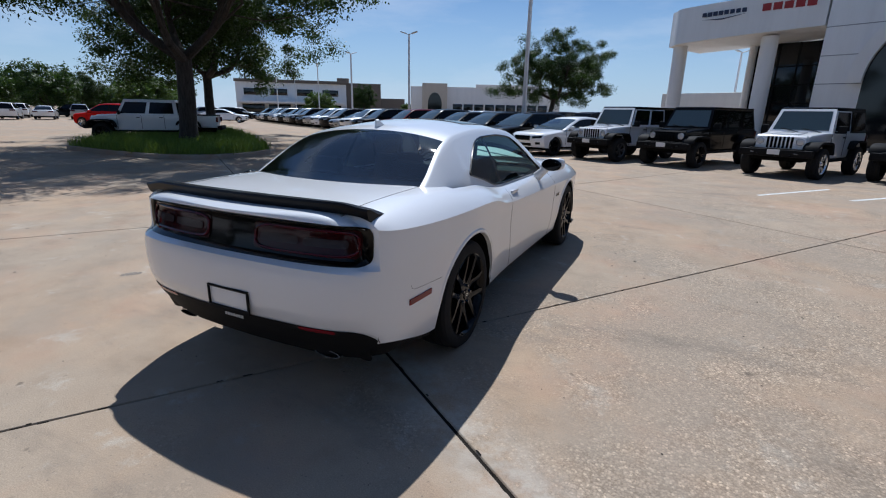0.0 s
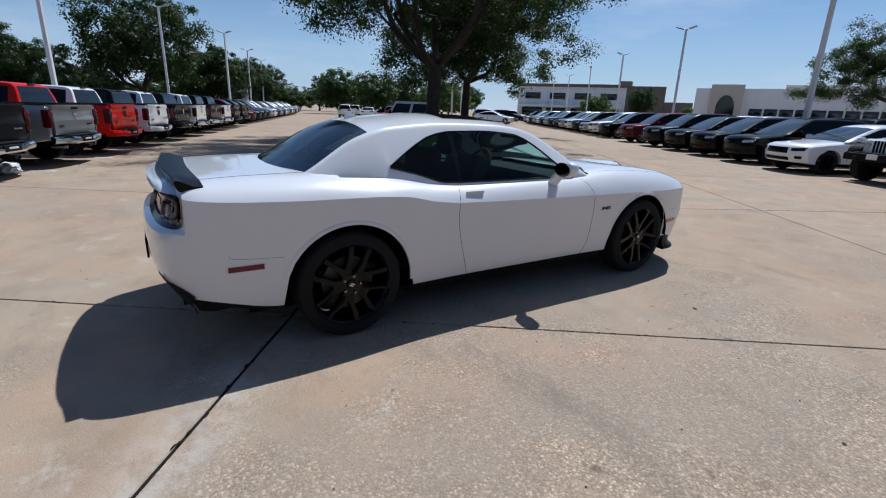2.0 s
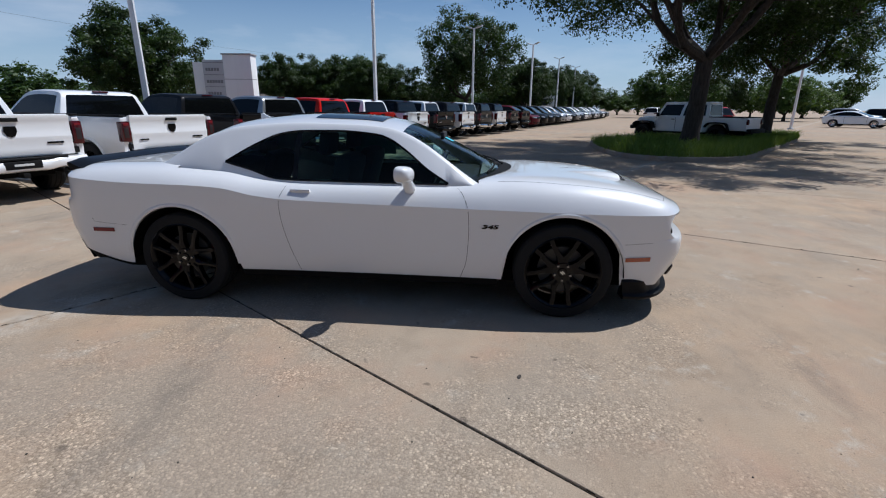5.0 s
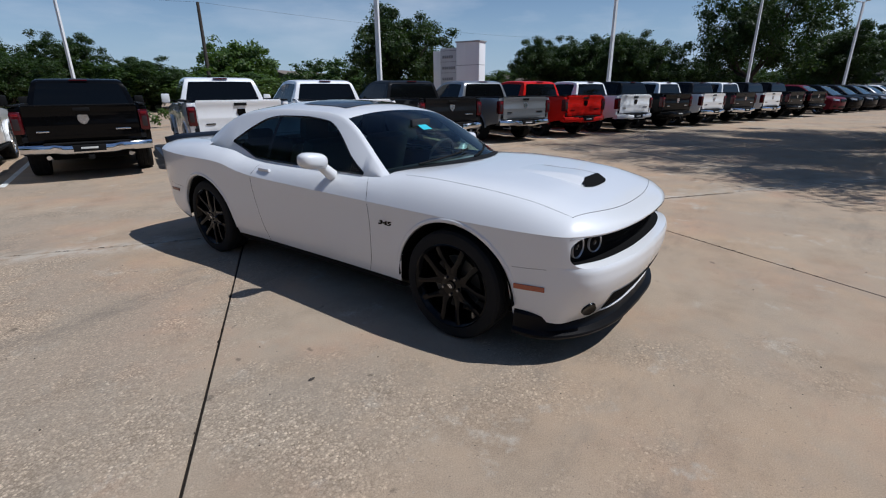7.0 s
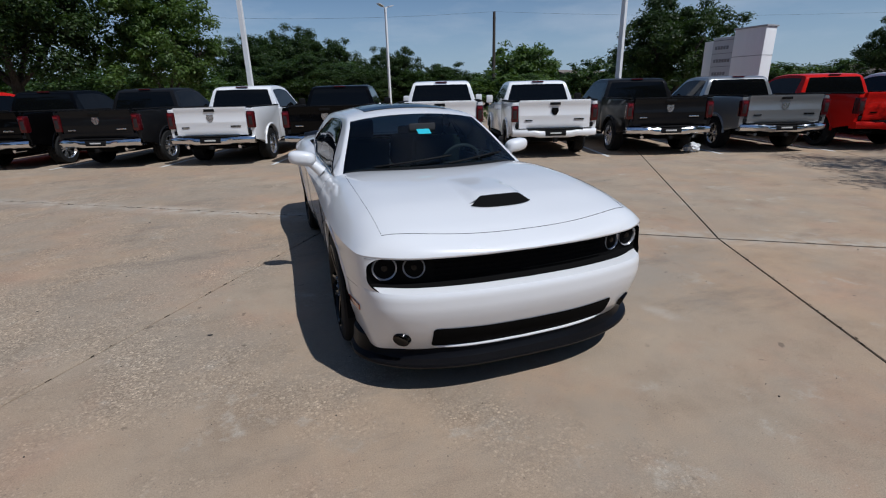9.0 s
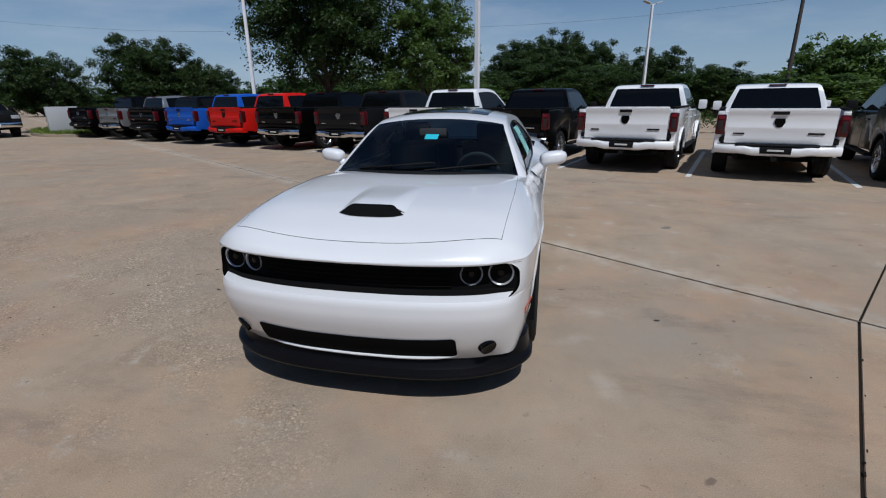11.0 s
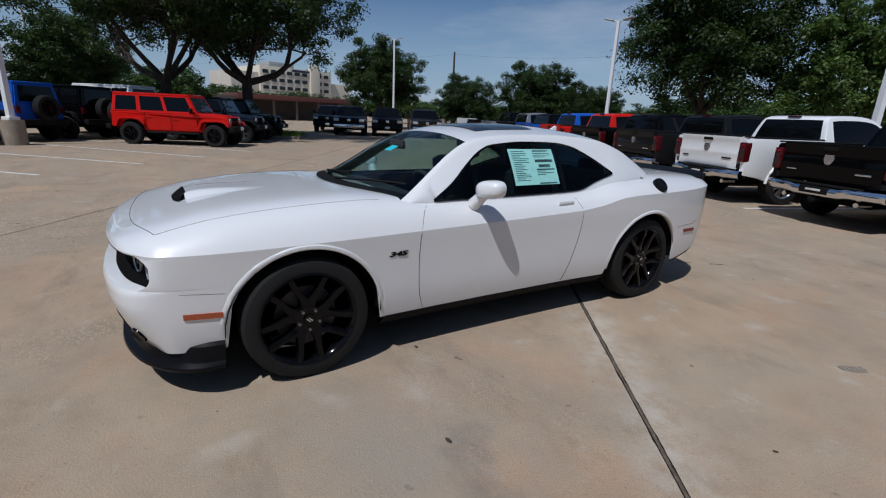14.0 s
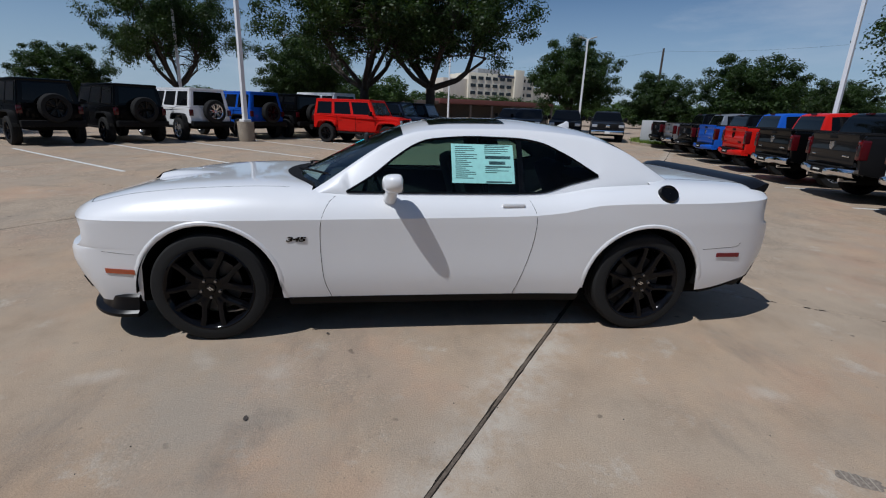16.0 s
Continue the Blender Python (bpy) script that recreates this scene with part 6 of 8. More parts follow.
    for sx in (-1, 1):
        # flat fenders
        for yw, len_ in ((fy, 1.12), (ry, 1.06)):
            bm = bmesh.new()
            pts = [(yw - len_ / 2 - 0.02, 0.62), (yw - len_ / 2 + 0.10, 0.90), (yw - 0.30, 0.955), (yw + 0.34, 0.955), (yw + len_ / 2 - 0.04, 0.86), (yw + len_ / 2, 0.74),
                   (yw + len_ / 2 - 0.05, 0.73), (yw + len_ / 2 - 0.12, 0.82), (yw + 0.30, 0.90), (yw - 0.28, 0.90), (yw - len_ / 2 + 0.16, 0.86), (yw - len_ / 2 + 0.05, 0.62)]
            ring = [(q[0], q[1]) for q in spline(pts[:6], 16)] + [(q[0], q[1]) for q in spline(pts[6:], 16)]
            prism(bm, ring, sx * 0.58, sx * 0.935, 0.014)
            obj("fender", bm, C if color == "red_paint" else M["plastic"], p)
        n_d = 2 if doors == 4 else 1
        for k in range(n_d):
            dy = cab1 - 0.98 - 0.92 * k
            slab_part("door_gap", p, (sx * 0.783, dy, 0.85), (0.006, 0.014, 0.60), M["dark"], 0)
            slab_part("door_handle", p, (sx * 0.80, dy + 0.12, 1.06), (0.03, 0.14, 0.035), C if color != "white_truck" else M["plastic"], 0.008)
        slab_part("door_gap", p, (sx * 0.783, cab1 - 0.02, 0.85), (0.006, 0.014, 0.60), M["dark"], 0)
        m = slab_part("mirror", p, (sx * 0.93, cab1 - 0.16, 1.27), (0.20, 0.08, 0.19), M["plastic"], 0.03)
        slab_part("mirror_arm", m, (sx * 0.82, cab1 - 0.14, 1.20), (0.16, 0.04, 0.05), M["plastic"], 0.01)
        lamp = bmesh.new()
        lathe(lamp, [(0.02, 0.001), (0.028, 0.05), (0.016, 0.085), (0.03, 0.092), (0.0, 0.10)], 22, "y")
        lamp = obj("headlight", lamp, M["lens"], p)
        lamp.location = (sx * 0.475, nose + 0.030, 0.955)
        slab_part("side_step", p, (sx * 0.80, (ry + fy) / 2, 0.46), (0.10, wb - 1.1, 0.07), M["plastic"], 0.02)
        slab_part("tail_light", p, (sx * 0.74, -0.02, 1.0), (0.13, 0.09, 0.22), M["tail_red"], 0.02)
        slab_part("fog_light", p, (sx * 0.52, nose + 0.27, 0.66), (0.12, 0.04, 0.07), M["lens"], 0.02)
        slab_part("hinge", p, (sx * 0.79, cab1 - 0.05, 1.06), (0.03, 0.12, 0.05), C, 0.006)
    # seven-slot face
    bm = bmesh.new()
    prism(bm, [(nose - 0.08, 0.70), (nose + 0.025, 0.71), (nose + 0.035, 0.94), (nose + 0.012, 1.075), (nose - 0.03, 1.115), (nose - 0.08, 1.12)], -0.60, 0.60, 0.03, 3)
    face = obj("grille_panel", bm, C, p)
    for k in range(7):
        slab_part("grille_slot", face, (-0.285 + 0.095 * k, nose + 0.032, 0.925), (0.058, 0.016, 0.29), M["dark"], 0.006)
    for sx in (-1, 1):
        slab_part("indicator", p, (sx * 0.80, nose - 0.02, 0.90), (0.16, 0.05, 0.05), M["amber"] if color != "white_truck" else M["lens"], 0.012)
        slab_part("tow_hook", p, (sx * 0.38, nose + 0.29, 0.60), (0.05, 0.08, 0.05), M["plastic"], 0.012)
    slab_part("front_bumper", p, (0, nose + 0.18, 0.655), (1.72, 0.22, 0.19), M["plastic"], 0.035)
    slab_part("bumper_top", p, (0, nose + 0.17, 0.76), (1.30, 0.16, 0.03), M["plastic"], 0.008)
    slab_part("front_plate", p, (0, nose + 0.30, 0.68), (0.30, 0.012, 0.13), M["teal_plate"], 0.003)
    slab_part("rear_bumper", p, (0, -0.12, 0.62), (1.60, 0.20, 0.18), M["plastic"], 0.03)
    for x in (-0.30, 0.24):
        slab_part("wiper", p, (x, cab1 - 0.02, 1.235), (0.46, 0.02, 0.02), M["plastic"], 0.004, Euler((0, radians(-12), 0)).to_matrix())
    slab_part("chassis", p, (0, nose / 2, 0.50), (1.0, nose - 0.3, 0.16), M["dark"], 0.02)
    slab_part("wheel_house", p, (0, fy, 0.66), (1.35, 0.85, 0.4), M["dark"], 0.02)
    slab_part("wheel_house", p, (0, ry, 0.66), (1.35, 0.85, 0.4), M["dark"], 0.02)
    if bed:
        slab_part("bed_rim", p, (0, 0.80, 1.19), (1.58, 1.60, 0.04), M["plastic"], 0.01)
    elif rear_view:
        meshes = wheel_meshes(r, 0.25, rim)
        sp = new("spare_wheel")
        sp.parent = p
        sp.location = (0.06, -0.20, 1.06)
        sp.rotation_euler = (0, 0, -math.pi / 2)
        for me in meshes:
            o = new(me.name.split(".")[0], me)
            o.parent = sp
    add_wheels(p, 0.80, (ry, fy), r, 0.25, rim)
    return p


def road_car(color, word, kind="sedan", rim="black"):
    """A saloon or a tall crossover: rear face at y = 0, nose towards +y."""
    p = thing("sedan" if kind == "sedan" else "crossover_car", word, "car", "cars in the long rows")
    C = M[color]
    tall = kind != "sedan"
    L, H = {"sedan": (5.05, 1.47), "low": (4.70, 1.60)}.get(kind, (4.75, 1.72))
    ry, fy, r = 1.08, L - 0.93, 0.35 if not tall else 0.37
    belt = {"sedan": 0.98, "low": 1.05}.get(kind, 1.10)
    hood = {"sedan": 0.92, "low": 1.00}.get(kind, 1.05)
    bm = bmesh.new()
    prof = [(0.10, 0.36), (0.0, 0.60), (0.05, belt - 0.03), (0.4, belt + (0.04 if not tall else 0.02)), (L - 1.75, belt), (L - 1.45, hood + 0.05), (L - 0.60, hood - 0.03), (L - 0.24, hood - 0.06), (L - 0.09, hood - 0.11), (L - 0.02, hood - 0.19), (L, hood - 0.30), (L - 0.02, 0.45), (L - 0.08, 0.32), (fy + r + 0.14, 0.27)]
    prof += arc(fy, r - 0.02, r + 0.075, 0, 180) + arc(ry, r - 0.02, r + 0.075, 0, 180)
    prof = [(y, z) for k in range(len(prof)) for y, z in [prof[k]] + ([tuple((np.array(prof[k]) * (3 - q) + np.array(prof[k + 1]) * q) / 3) for q in (1, 2)] if 3 <= k < 7 else [])]
    nose = [q for q in prof if q[0] > L - 0.62 and q[1] < hood]
    nose = sorted(((z, y) for y, z in nose if y > fy + r + 0.2))

    def pull(x, y):
        """How far a point off the middle lies behind the nose or ahead of the tail."""
        u = min(abs(x) / 0.93, 1.0)
        return -0.34 * u ** 2.6 * smooth_step(L - 1.15, L, y) + 0.20 * u ** 3 * smooth_step(0.7, 0.0, y)

    def nose_point(x, z, out):
        y = float(np.interp(z, [q[0] for q in nose], [q[1] for q in nose]))
        return (x, y + pull(x, y) + out, z)

    cuts = [-0.93, -0.925, -0.90, -0.85, -0.77, -0.66, -0.5, -0.3, 0, 0.3, 0.5, 0.66, 0.77, 0.85, 0.90, 0.925, 0.93]
    rings = []
    for x in cuts:
        u = abs(x) / 0.93
        ring = []
        for y, z in prof:
            w = smooth_step(0.62, hood, z)
            ring.append(bm.verts.new((x * (1 - 0.03 * w), y + pull(x, y), z - w * (0.022 * u * u + 0.060 * u ** 14))))
        rings.append(ring)
    for a, b in zip(rings, rings[1:]):
        for i in range(len(prof)):
            bm.faces.new((a[i], b[i], b[(i + 1) % len(prof)], a[(i + 1) % len(prof)]))
    for ring in (rings[0], rings[-1]):
        bm.faces.new(ring)
    bmesh.ops.recalc_face_normals(bm, faces=bm.faces)
    obj("body", bm, C, p)

    def nose_strip(name, x0, x1, z0, z1, mat, out=0.012, slant=0.0, word=""):
        """A plate that follows the rounded nose, with a rim turned back into it."""
        g = np.zeros((13, 6, 3))
        for i in range(13):
            x = x0 + (x1 - x0) * i / 12
            for j, (t, d) in enumerate(((0, -0.03), (0.06, 1), (0.35, 1), (0.65, 1), (0.94, 1), (1, -0.03))):
                e = out if d == 1 and 0 < i < 12 else -0.03
                g[i, j] = nose_point(x, z0 + (z1 - z0) * t + slant * (abs(x) - min(abs(x0), abs(x1))), e)
        q = bmesh.new()
        grid_faces(q, g)
        face_out(q, Vector((0, 1, 0)))
        obj(name, q, mat, p, word)

    b0, b1 = (0.32, L - 1.38) if not tall else (0.10, L - 1.30)
    t0, t1 = (1.45, L - 2.42) if not tall else (0.62, L - 2.25)
    top_z = curve_of([(b0 - 0.02, belt - 0.02), (b0 + 0.05, belt + 0.03), (t0 - 0.12, H - 0.085), (t0 + 0.25, H - 0.015), ((t0 + t1) / 2, H), (t1 - 0.12, H - 0.03), (t1 + 0.10, H - 0.10), (b1 - 0.06, belt + 0.02), (b1, belt - 0.02)])
    ys = [b0] + [b0 + (b1 - b0) * (k + 0.5) / 30 for k in range(30)] + [b1]
    mid_y = (b0 + b1) / 2 - 0.1
    G = np.zeros((len(ys), 7, 3))
    for i, y in enumerate(ys):
        R = max(top_z(y), belt - 0.02)
        zc = max(R - 0.07, belt - 0.028)

        def side_x(z):
            return 0.885 - 0.27 * (z - belt + 0.03) / (H - belt)

        lo, hi = belt + 0.05, zc - 0.03
        for j, (x, z) in enumerate(((side_x(belt - 0.03), belt - 0.03), (side_x(min(lo, zc)), min(lo, zc)), (side_x(max(hi, min(lo, zc))), max(hi, min(lo, zc))), (side_x(zc), zc),
                                    (side_x(zc) * 0.90, R - 0.025), (side_x(zc) * 0.5, R - 0.005), (0, R))):
            G[i, j] = (x, y, z)

    def kind_of(i, j):
        y = (ys[i] + ys[i + 1]) / 2
        if j == 1 and top_z(y) > belt + 0.20:
            return "post" if abs(y - mid_y) < 0.06 else "side_window" if y > mid_y else "rear_side_window"
        if j >= 4 and y > t1 + 0.06:
            return "windshield"
        if j >= 4 and y < t0 - 0.12:
            return "rear_window"
        return "roof"

    for nm, mt in (("roof", C), ("windshield", M["front_glass"]), ("rear_window", M["car_glass"])):
        bm = bmesh.new()
        for f in (False, True):
            grid_faces(bm, mirrored(G) if f else G, pick=lambda i, j: kind_of(i, j) == nm, flip=f)
        bmesh.ops.remove_doubles(bm, verts=bm.verts, dist=0.0004)
        bmesh.ops.recalc_face_normals(bm, faces=bm.faces)
        obj(nm, bm, mt, p)
    for f in (False, True):
        for nm in ("side_window", "rear_side_window", "post"):
            bm = bmesh.new()
            grid_faces(bm, mirrored(G) if f else G, pick=lambda i, j: kind_of(i, j) == nm, flip=f)
            obj(nm, bm, M["plastic"] if nm == "post" else M["car_glass"], p)
    for sx in (-1, 1):
        for dy in (mid_y, b1 - 0.12, b0 + 0.75):
            slab_part("door_gap", p, (sx * 0.9305, dy, belt - 0.30), (0.004, 0.012, 0.52), M["dark"], 0)
        for dy in (mid_y + 0.10, b0 + 0.90):
            slab_part("door_handle", p, (sx * 0.935, dy, belt - 0.13), (0.02, 0.17, 0.03), C, 0.008)
        slab_part("side_skirt", p, (sx * 0.915, L / 2, 0.285), (0.05, fy - ry - 0.95, 0.07), M["plastic"], 0.015)
    nose_strip("grille", -0.50, 0.50, hood - 0.36, hood - 0.17, M["gloss_black"])
    nose_strip("lower_grille", -0.56, 0.56, 0.36, 0.47, M["plastic"])
    for sx in (-1, 1):
        nose_strip("headlight", sx * 0.52, sx * 0.86, hood - 0.29, hood - 0.19, M["gloss_black"] if color == "white_truck" else M["lens"], 0.014, 0.10)
        nose_strip("bumper_vent", sx * 0.64, sx * 0.82, 0.42, 0.51, M["plastic"])
        slab_part("tail_light", p, (sx * 0.66, 0.02, belt - 0.14), (0.46, 0.08, 0.12), M["tail_red"], 0.02)
        m = slab_part("mirror", p, (sx * 1.0, L - 1.72, belt + 0.06), (0.20, 0.12, 0.13), C, 0.04)
        slab_part("mirror_arm", m, (sx * 0.90, L - 1.72, belt), (0.12, 0.05, 0.05), M["plastic"], 0.01)
    slab_part("chassis", p, (0, L / 2, 0.34), (1.4, L - 0.5, 0.2), M["dark"], 0.02)
    slab_part("wheel_house", p, (0, fy, 0.45), (1.6, 0.78, 0.5), M["dark"], 0.02)
    slab_part("wheel_house", p, (0, ry, 0.45), (1.6, 0.78, 0.5), M["dark"], 0.02)
    add_wheels(p, 0.82, (ry, fy), r, 0.22, rim)
    return p


def stand(x, y, heading, local=(0, 0)):
    """The pose that puts a vehicle's local point over (x, y), nose along heading."""
    rot = Matrix.Rotation(radians(heading - 90), 4, "Z")
    off = rot @ Vector((local[0], local[1], 0))
    return Matrix.Translation((x - off.x, y - off.y, 0)) @ rot


# the long row of pickups, tailgates to the aisle
KIT = {}


def make_truck(key, args):
    if key not in KIT:
        KIT[key] = pickup(*args)
        return KIT[key], True
    return KIT[key], False


TR = {"w": ("white_truck", "plain", "white crew cab pickup with a white bumper and black emblem", "black", "body"),
      "W": ("white_truck", "dark", "white crew cab pickup with chrome bumper and bright wheels", "bright", "chrome"),
      "b": ("black_paint", "dark", "black crew cab pickup with a chrome rear bumper", "bright", "chrome"),
      "g": ("gray_paint", "dark", "dark grey crew cab pickup with a chrome rear bumper", "bright", "chrome"),
      "s": ("silver_paint", "dark", "silver crew cab pickup with a chrome rear bumper", "bright", "chrome"),
      "r": ("red_paint", "plain", "bright red crew cab pickup with a red bumper", "black", "body"),
      "u": ("blue_paint", "plain", "blue crew cab pickup with a blue bumper", "black", "body"),
      "k": ("black_paint", "plain", "black crew cab pickup with a black bumper", "black", "body")}
ROW = {-7: "k", -6: "s", -5: "k", -4: "u", -3: "r", -2: "b", -1: "g", 0: "W", 1: "b", 2: "w", 3: "w", 4: "g", 5: "s", 6: "r", 7: "w", 8: "k", 9: "W", 10: "g", 11: "W", 12: "k", 13: "k"}
for k, c in ROW.items():
    x, y = 2.59 - 0.9457 * 2.725 * k, -8.34 + 0.325 * 2.725 * k
    wob = 1.2 * math.sin(k * 2.3)
    t, fresh = make_truck(c, TR[c])
    m = stand(x, y, -109 + wob) @ Matrix.Diagonal((1, 1, 0.975, 1))
    if fresh:
        t.matrix_world = m
    else:
        copy_thing(t, m)
# crossovers further along, noses to the aisle
CARS = {}


def make_car(color, kind, word, m, rim="black"):
    key = (color, kind, rim)
    if key not in CARS:
        CARS[key] = road_car(color, word, kind, rim)
        CARS[key].matrix_world = m
    else:
        copy_thing(CARS[key], m)


far = ["maroon_paint", "black_paint", "gray_paint", "gray_paint", "silver_paint", "white_truck", "gray_paint", "silver_paint", "navy_paint", "white_truck", "silver_paint", "gray_paint", "white_truck", "silver_paint", "black_paint", "white_truck", "gray_paint", "silver_paint"]
NAMES = {"maroon_paint": "dark red", "black_paint": "black", "gray_paint": "dark grey", "silver_paint": "silver", "white_truck": "white", "navy_paint": "dark navy", "red_paint": "red", "blue_paint": "blue"}
for q, c in enumerate(far):
    k = 14.3 + q * 1.02
    x, y = 2.59 - 0.9457 * 2.75 * k, -8.34 + 0.325 * 2.75 * k
    make_car(c, "tall", NAMES[c] + " crossover parked nose out in a long row", stand(x, y, 71, (0, 4.7)), "bright")

# the row beyond the aisle: a white saloon, then dark cars
line = ["white_truck", "black_paint", "black_paint", "gray_paint", "gray_paint", "maroon_paint", "black_paint", "white_truck", "silver_paint", "gray_paint", "white_truck", "silver_paint", "gray_paint", "black_paint", "silver_paint", "gray_paint", "white_truck", "silver_paint", "gray_paint", "white_truck", "silver_paint", "black_paint"]
for q, c in enumerate(line):
    gap = 0.0 if q < 5 else 1.0 if q < 6 else 2.6
    x, y = -2.38 - 0.845 * (2.55 * q + gap), 14.32 + 0.535 * (2.55 * q + gap)
    sed = q == 0 or (q > 4 and q % 4 == 0)
    make_car(c, "sedan" if sed else "low" if q < 4 else "tall", NAMES[c] + (" saloon" if sed else " crossover") + " parked nose out in a long row", stand(x, y, -121, (-0.82, 4.1 if sed else 3.8)), "black" if q < 3 else "bright")
# a second row behind it
for q in range(10):
    c = line[(q * 5 + 3) % len(line)]
    x, y = 1.0 - 0.845 * 2.7 * q, 21.6 + 0.535 * 2.7 * q
    make_car(c, "tall", NAMES[c] + " crossover parked in the row behind", stand(x, y, 59), "bright")

# off-roaders facing the coupe
j = off_roader("white_truck", "black_paint", "white off-roader with black hardtop and black bumper", 4, "steel")
j.matrix_world = stand(0.09, 13.3, -119, (-0.80, 3.72))
j = off_roader("black_paint", "black_paint", "black off-roader with a black hardtop", 4, "black")
j.matrix_world = stand(2.50, 12.62, -119, (-0.80, 3.72))
BLACK_JEEP = j
j = off_roader("white_truck", "black_paint", "white two-door off-roader with a black hardtop", 2, "bright")
j.matrix_world = stand(5.30, 11.35, -120, (-0.80, 3.18))
copy_thing(BLACK_JEEP, stand(8.1, 11.2, -119, (-0.80, 3.72)))

# eastern off-roaders, spare wheels to the aisle
TALLER = Matrix.Diagonal((1.05, 1.05, 1.09, 1))
WHITE_JEEP = off_roader("white_truck", "white_truck", "white four-door off-roader with a white hardtop", 4, "bright")
WHITE_JEEP.matrix_world = stand(16.7, 7.0, 47) @ TALLER
BLUE_JEEP = off_roader("blue_paint", "blue_paint", "blue four-door off-roader with a blue hardtop", 4, "black")
BLUE_JEEP.matrix_world = stand(18.7, 5.25, 47) @ TALLER
copy_thing(BLACK_JEEP, stand(20.4, 3.6, 47) @ TALLER)
copy_thing(BLACK_JEEP, stand(14.8, 8.75, 47) @ TALLER)
copy_thing(BLACK_JEEP, stand(12.9, 10.5, 47) @ TALLER)
copy_thing(WHITE_JEEP, stand(22.3, 2.0, 47) @ TALLER)
RED_JEEP = off_roader("red_paint", "red_paint", "bright red four-door off-roader with a red hardtop", 4, "black")
RED_JEEP.matrix_world = stand(17.2, 1.28, -119, (0.80, 2.22))
NAVY_JEEP = off_roader("navy_paint", "black_paint", "dark navy off-roader with a black hardtop", 4, "steel")
NAVY_JEEP.matrix_world = stand(19.6, -0.1, -119, (0.80, 2.22))
copy_thing(BLACK_JEEP, stand(22.2, -1.5, -119, (0.80, 2.22)))

# white off-road pickup beyond the tree island
g = off_roader("white_truck", "white_truck", "white off-road pickup standing beyond the tree island", 4, "black", bed=True)
g.matrix_world = stand(-20.3, 10.4, 224, (0, 2.7))
make_car("red_paint", "tall", "red crossover beyond the tree island", stand(-36.6, 17.4, 203, (0, 2.4)), "bright")
make_car("black_paint", "tall", "black crossover beyond the tree island", stand(-74.0, 33.5, 203, (0, 2.4)), "bright")
make_car("white_truck", "tall", "white crossover far across the lot", stand(-49.5, 50.0, 160, (0, 2.4)), "bright")

# pickups facing the coupe in the east
for x, y, c in ((26.4, -9.0, "g"), (26.0, -11.5, "k"), (24.9, -13.9, "g"), (30.4, -8.9, "k")):
    t, fresh = make_truck(c, TR[c])
    copy_thing(t, stand(x, y, 156, (0, 5.6)))

# ---------------------------------------------------------------- trees
def leaf_cloud(name, centres, per, spread, size, mat, seed, squash=0.7):
    """Many small leaf blades scattered in clumps round the given centres, as one mesh."""
    rs = np.random.RandomState(seed)
    n = len(centres) * per
    c = np.repeat(np.array(centres), per, axis=0)
    d = rs.normal(size=(n, 3))
    d[:, 2] += 0.25
    d /= np.linalg.norm(d, axis=1)[:, None]
    rad = rs.uniform(0.0, 1.0, size=(n, 1)) ** 0.55 * rs.uniform(0.85, 1.12, size=(n, 1))
    big = np.repeat(rs.uniform(0.6, 1.35, size=(len(centres), 1)), per, axis=0)
    c = c + d * rad * big * np.array([spread, spread, spread * squash])
    # blades look outward and up, so that every clump has a lit top and a shaded underside
    face = d * 0.75 + np.array([0, 0, 0.45]) + rs.normal(size=(n, 3)) * 0.42
    face /= np.linalg.norm(face, axis=1)[:, None]
    u = np.cross(face, rs.normal(size=(n, 3)))
    u /= np.linalg.norm(u, axis=1)[:, None]
    w = np.cross(face, u)
    s = size * rs.uniform(0.6, 1.4, size=(n, 1))
    v = np.stack([c - u * s, c + w * s * 0.5, c + u * s, c - w * s * 0.5], axis=1).reshape(-1, 3)
    f = np.arange(n * 4).reshape(n, 4)
    me = bpy.data.meshes.new(name)
    me.from_pydata(v.tolist(), [], f.tolist())
    me.materials.append(mat)
    return me


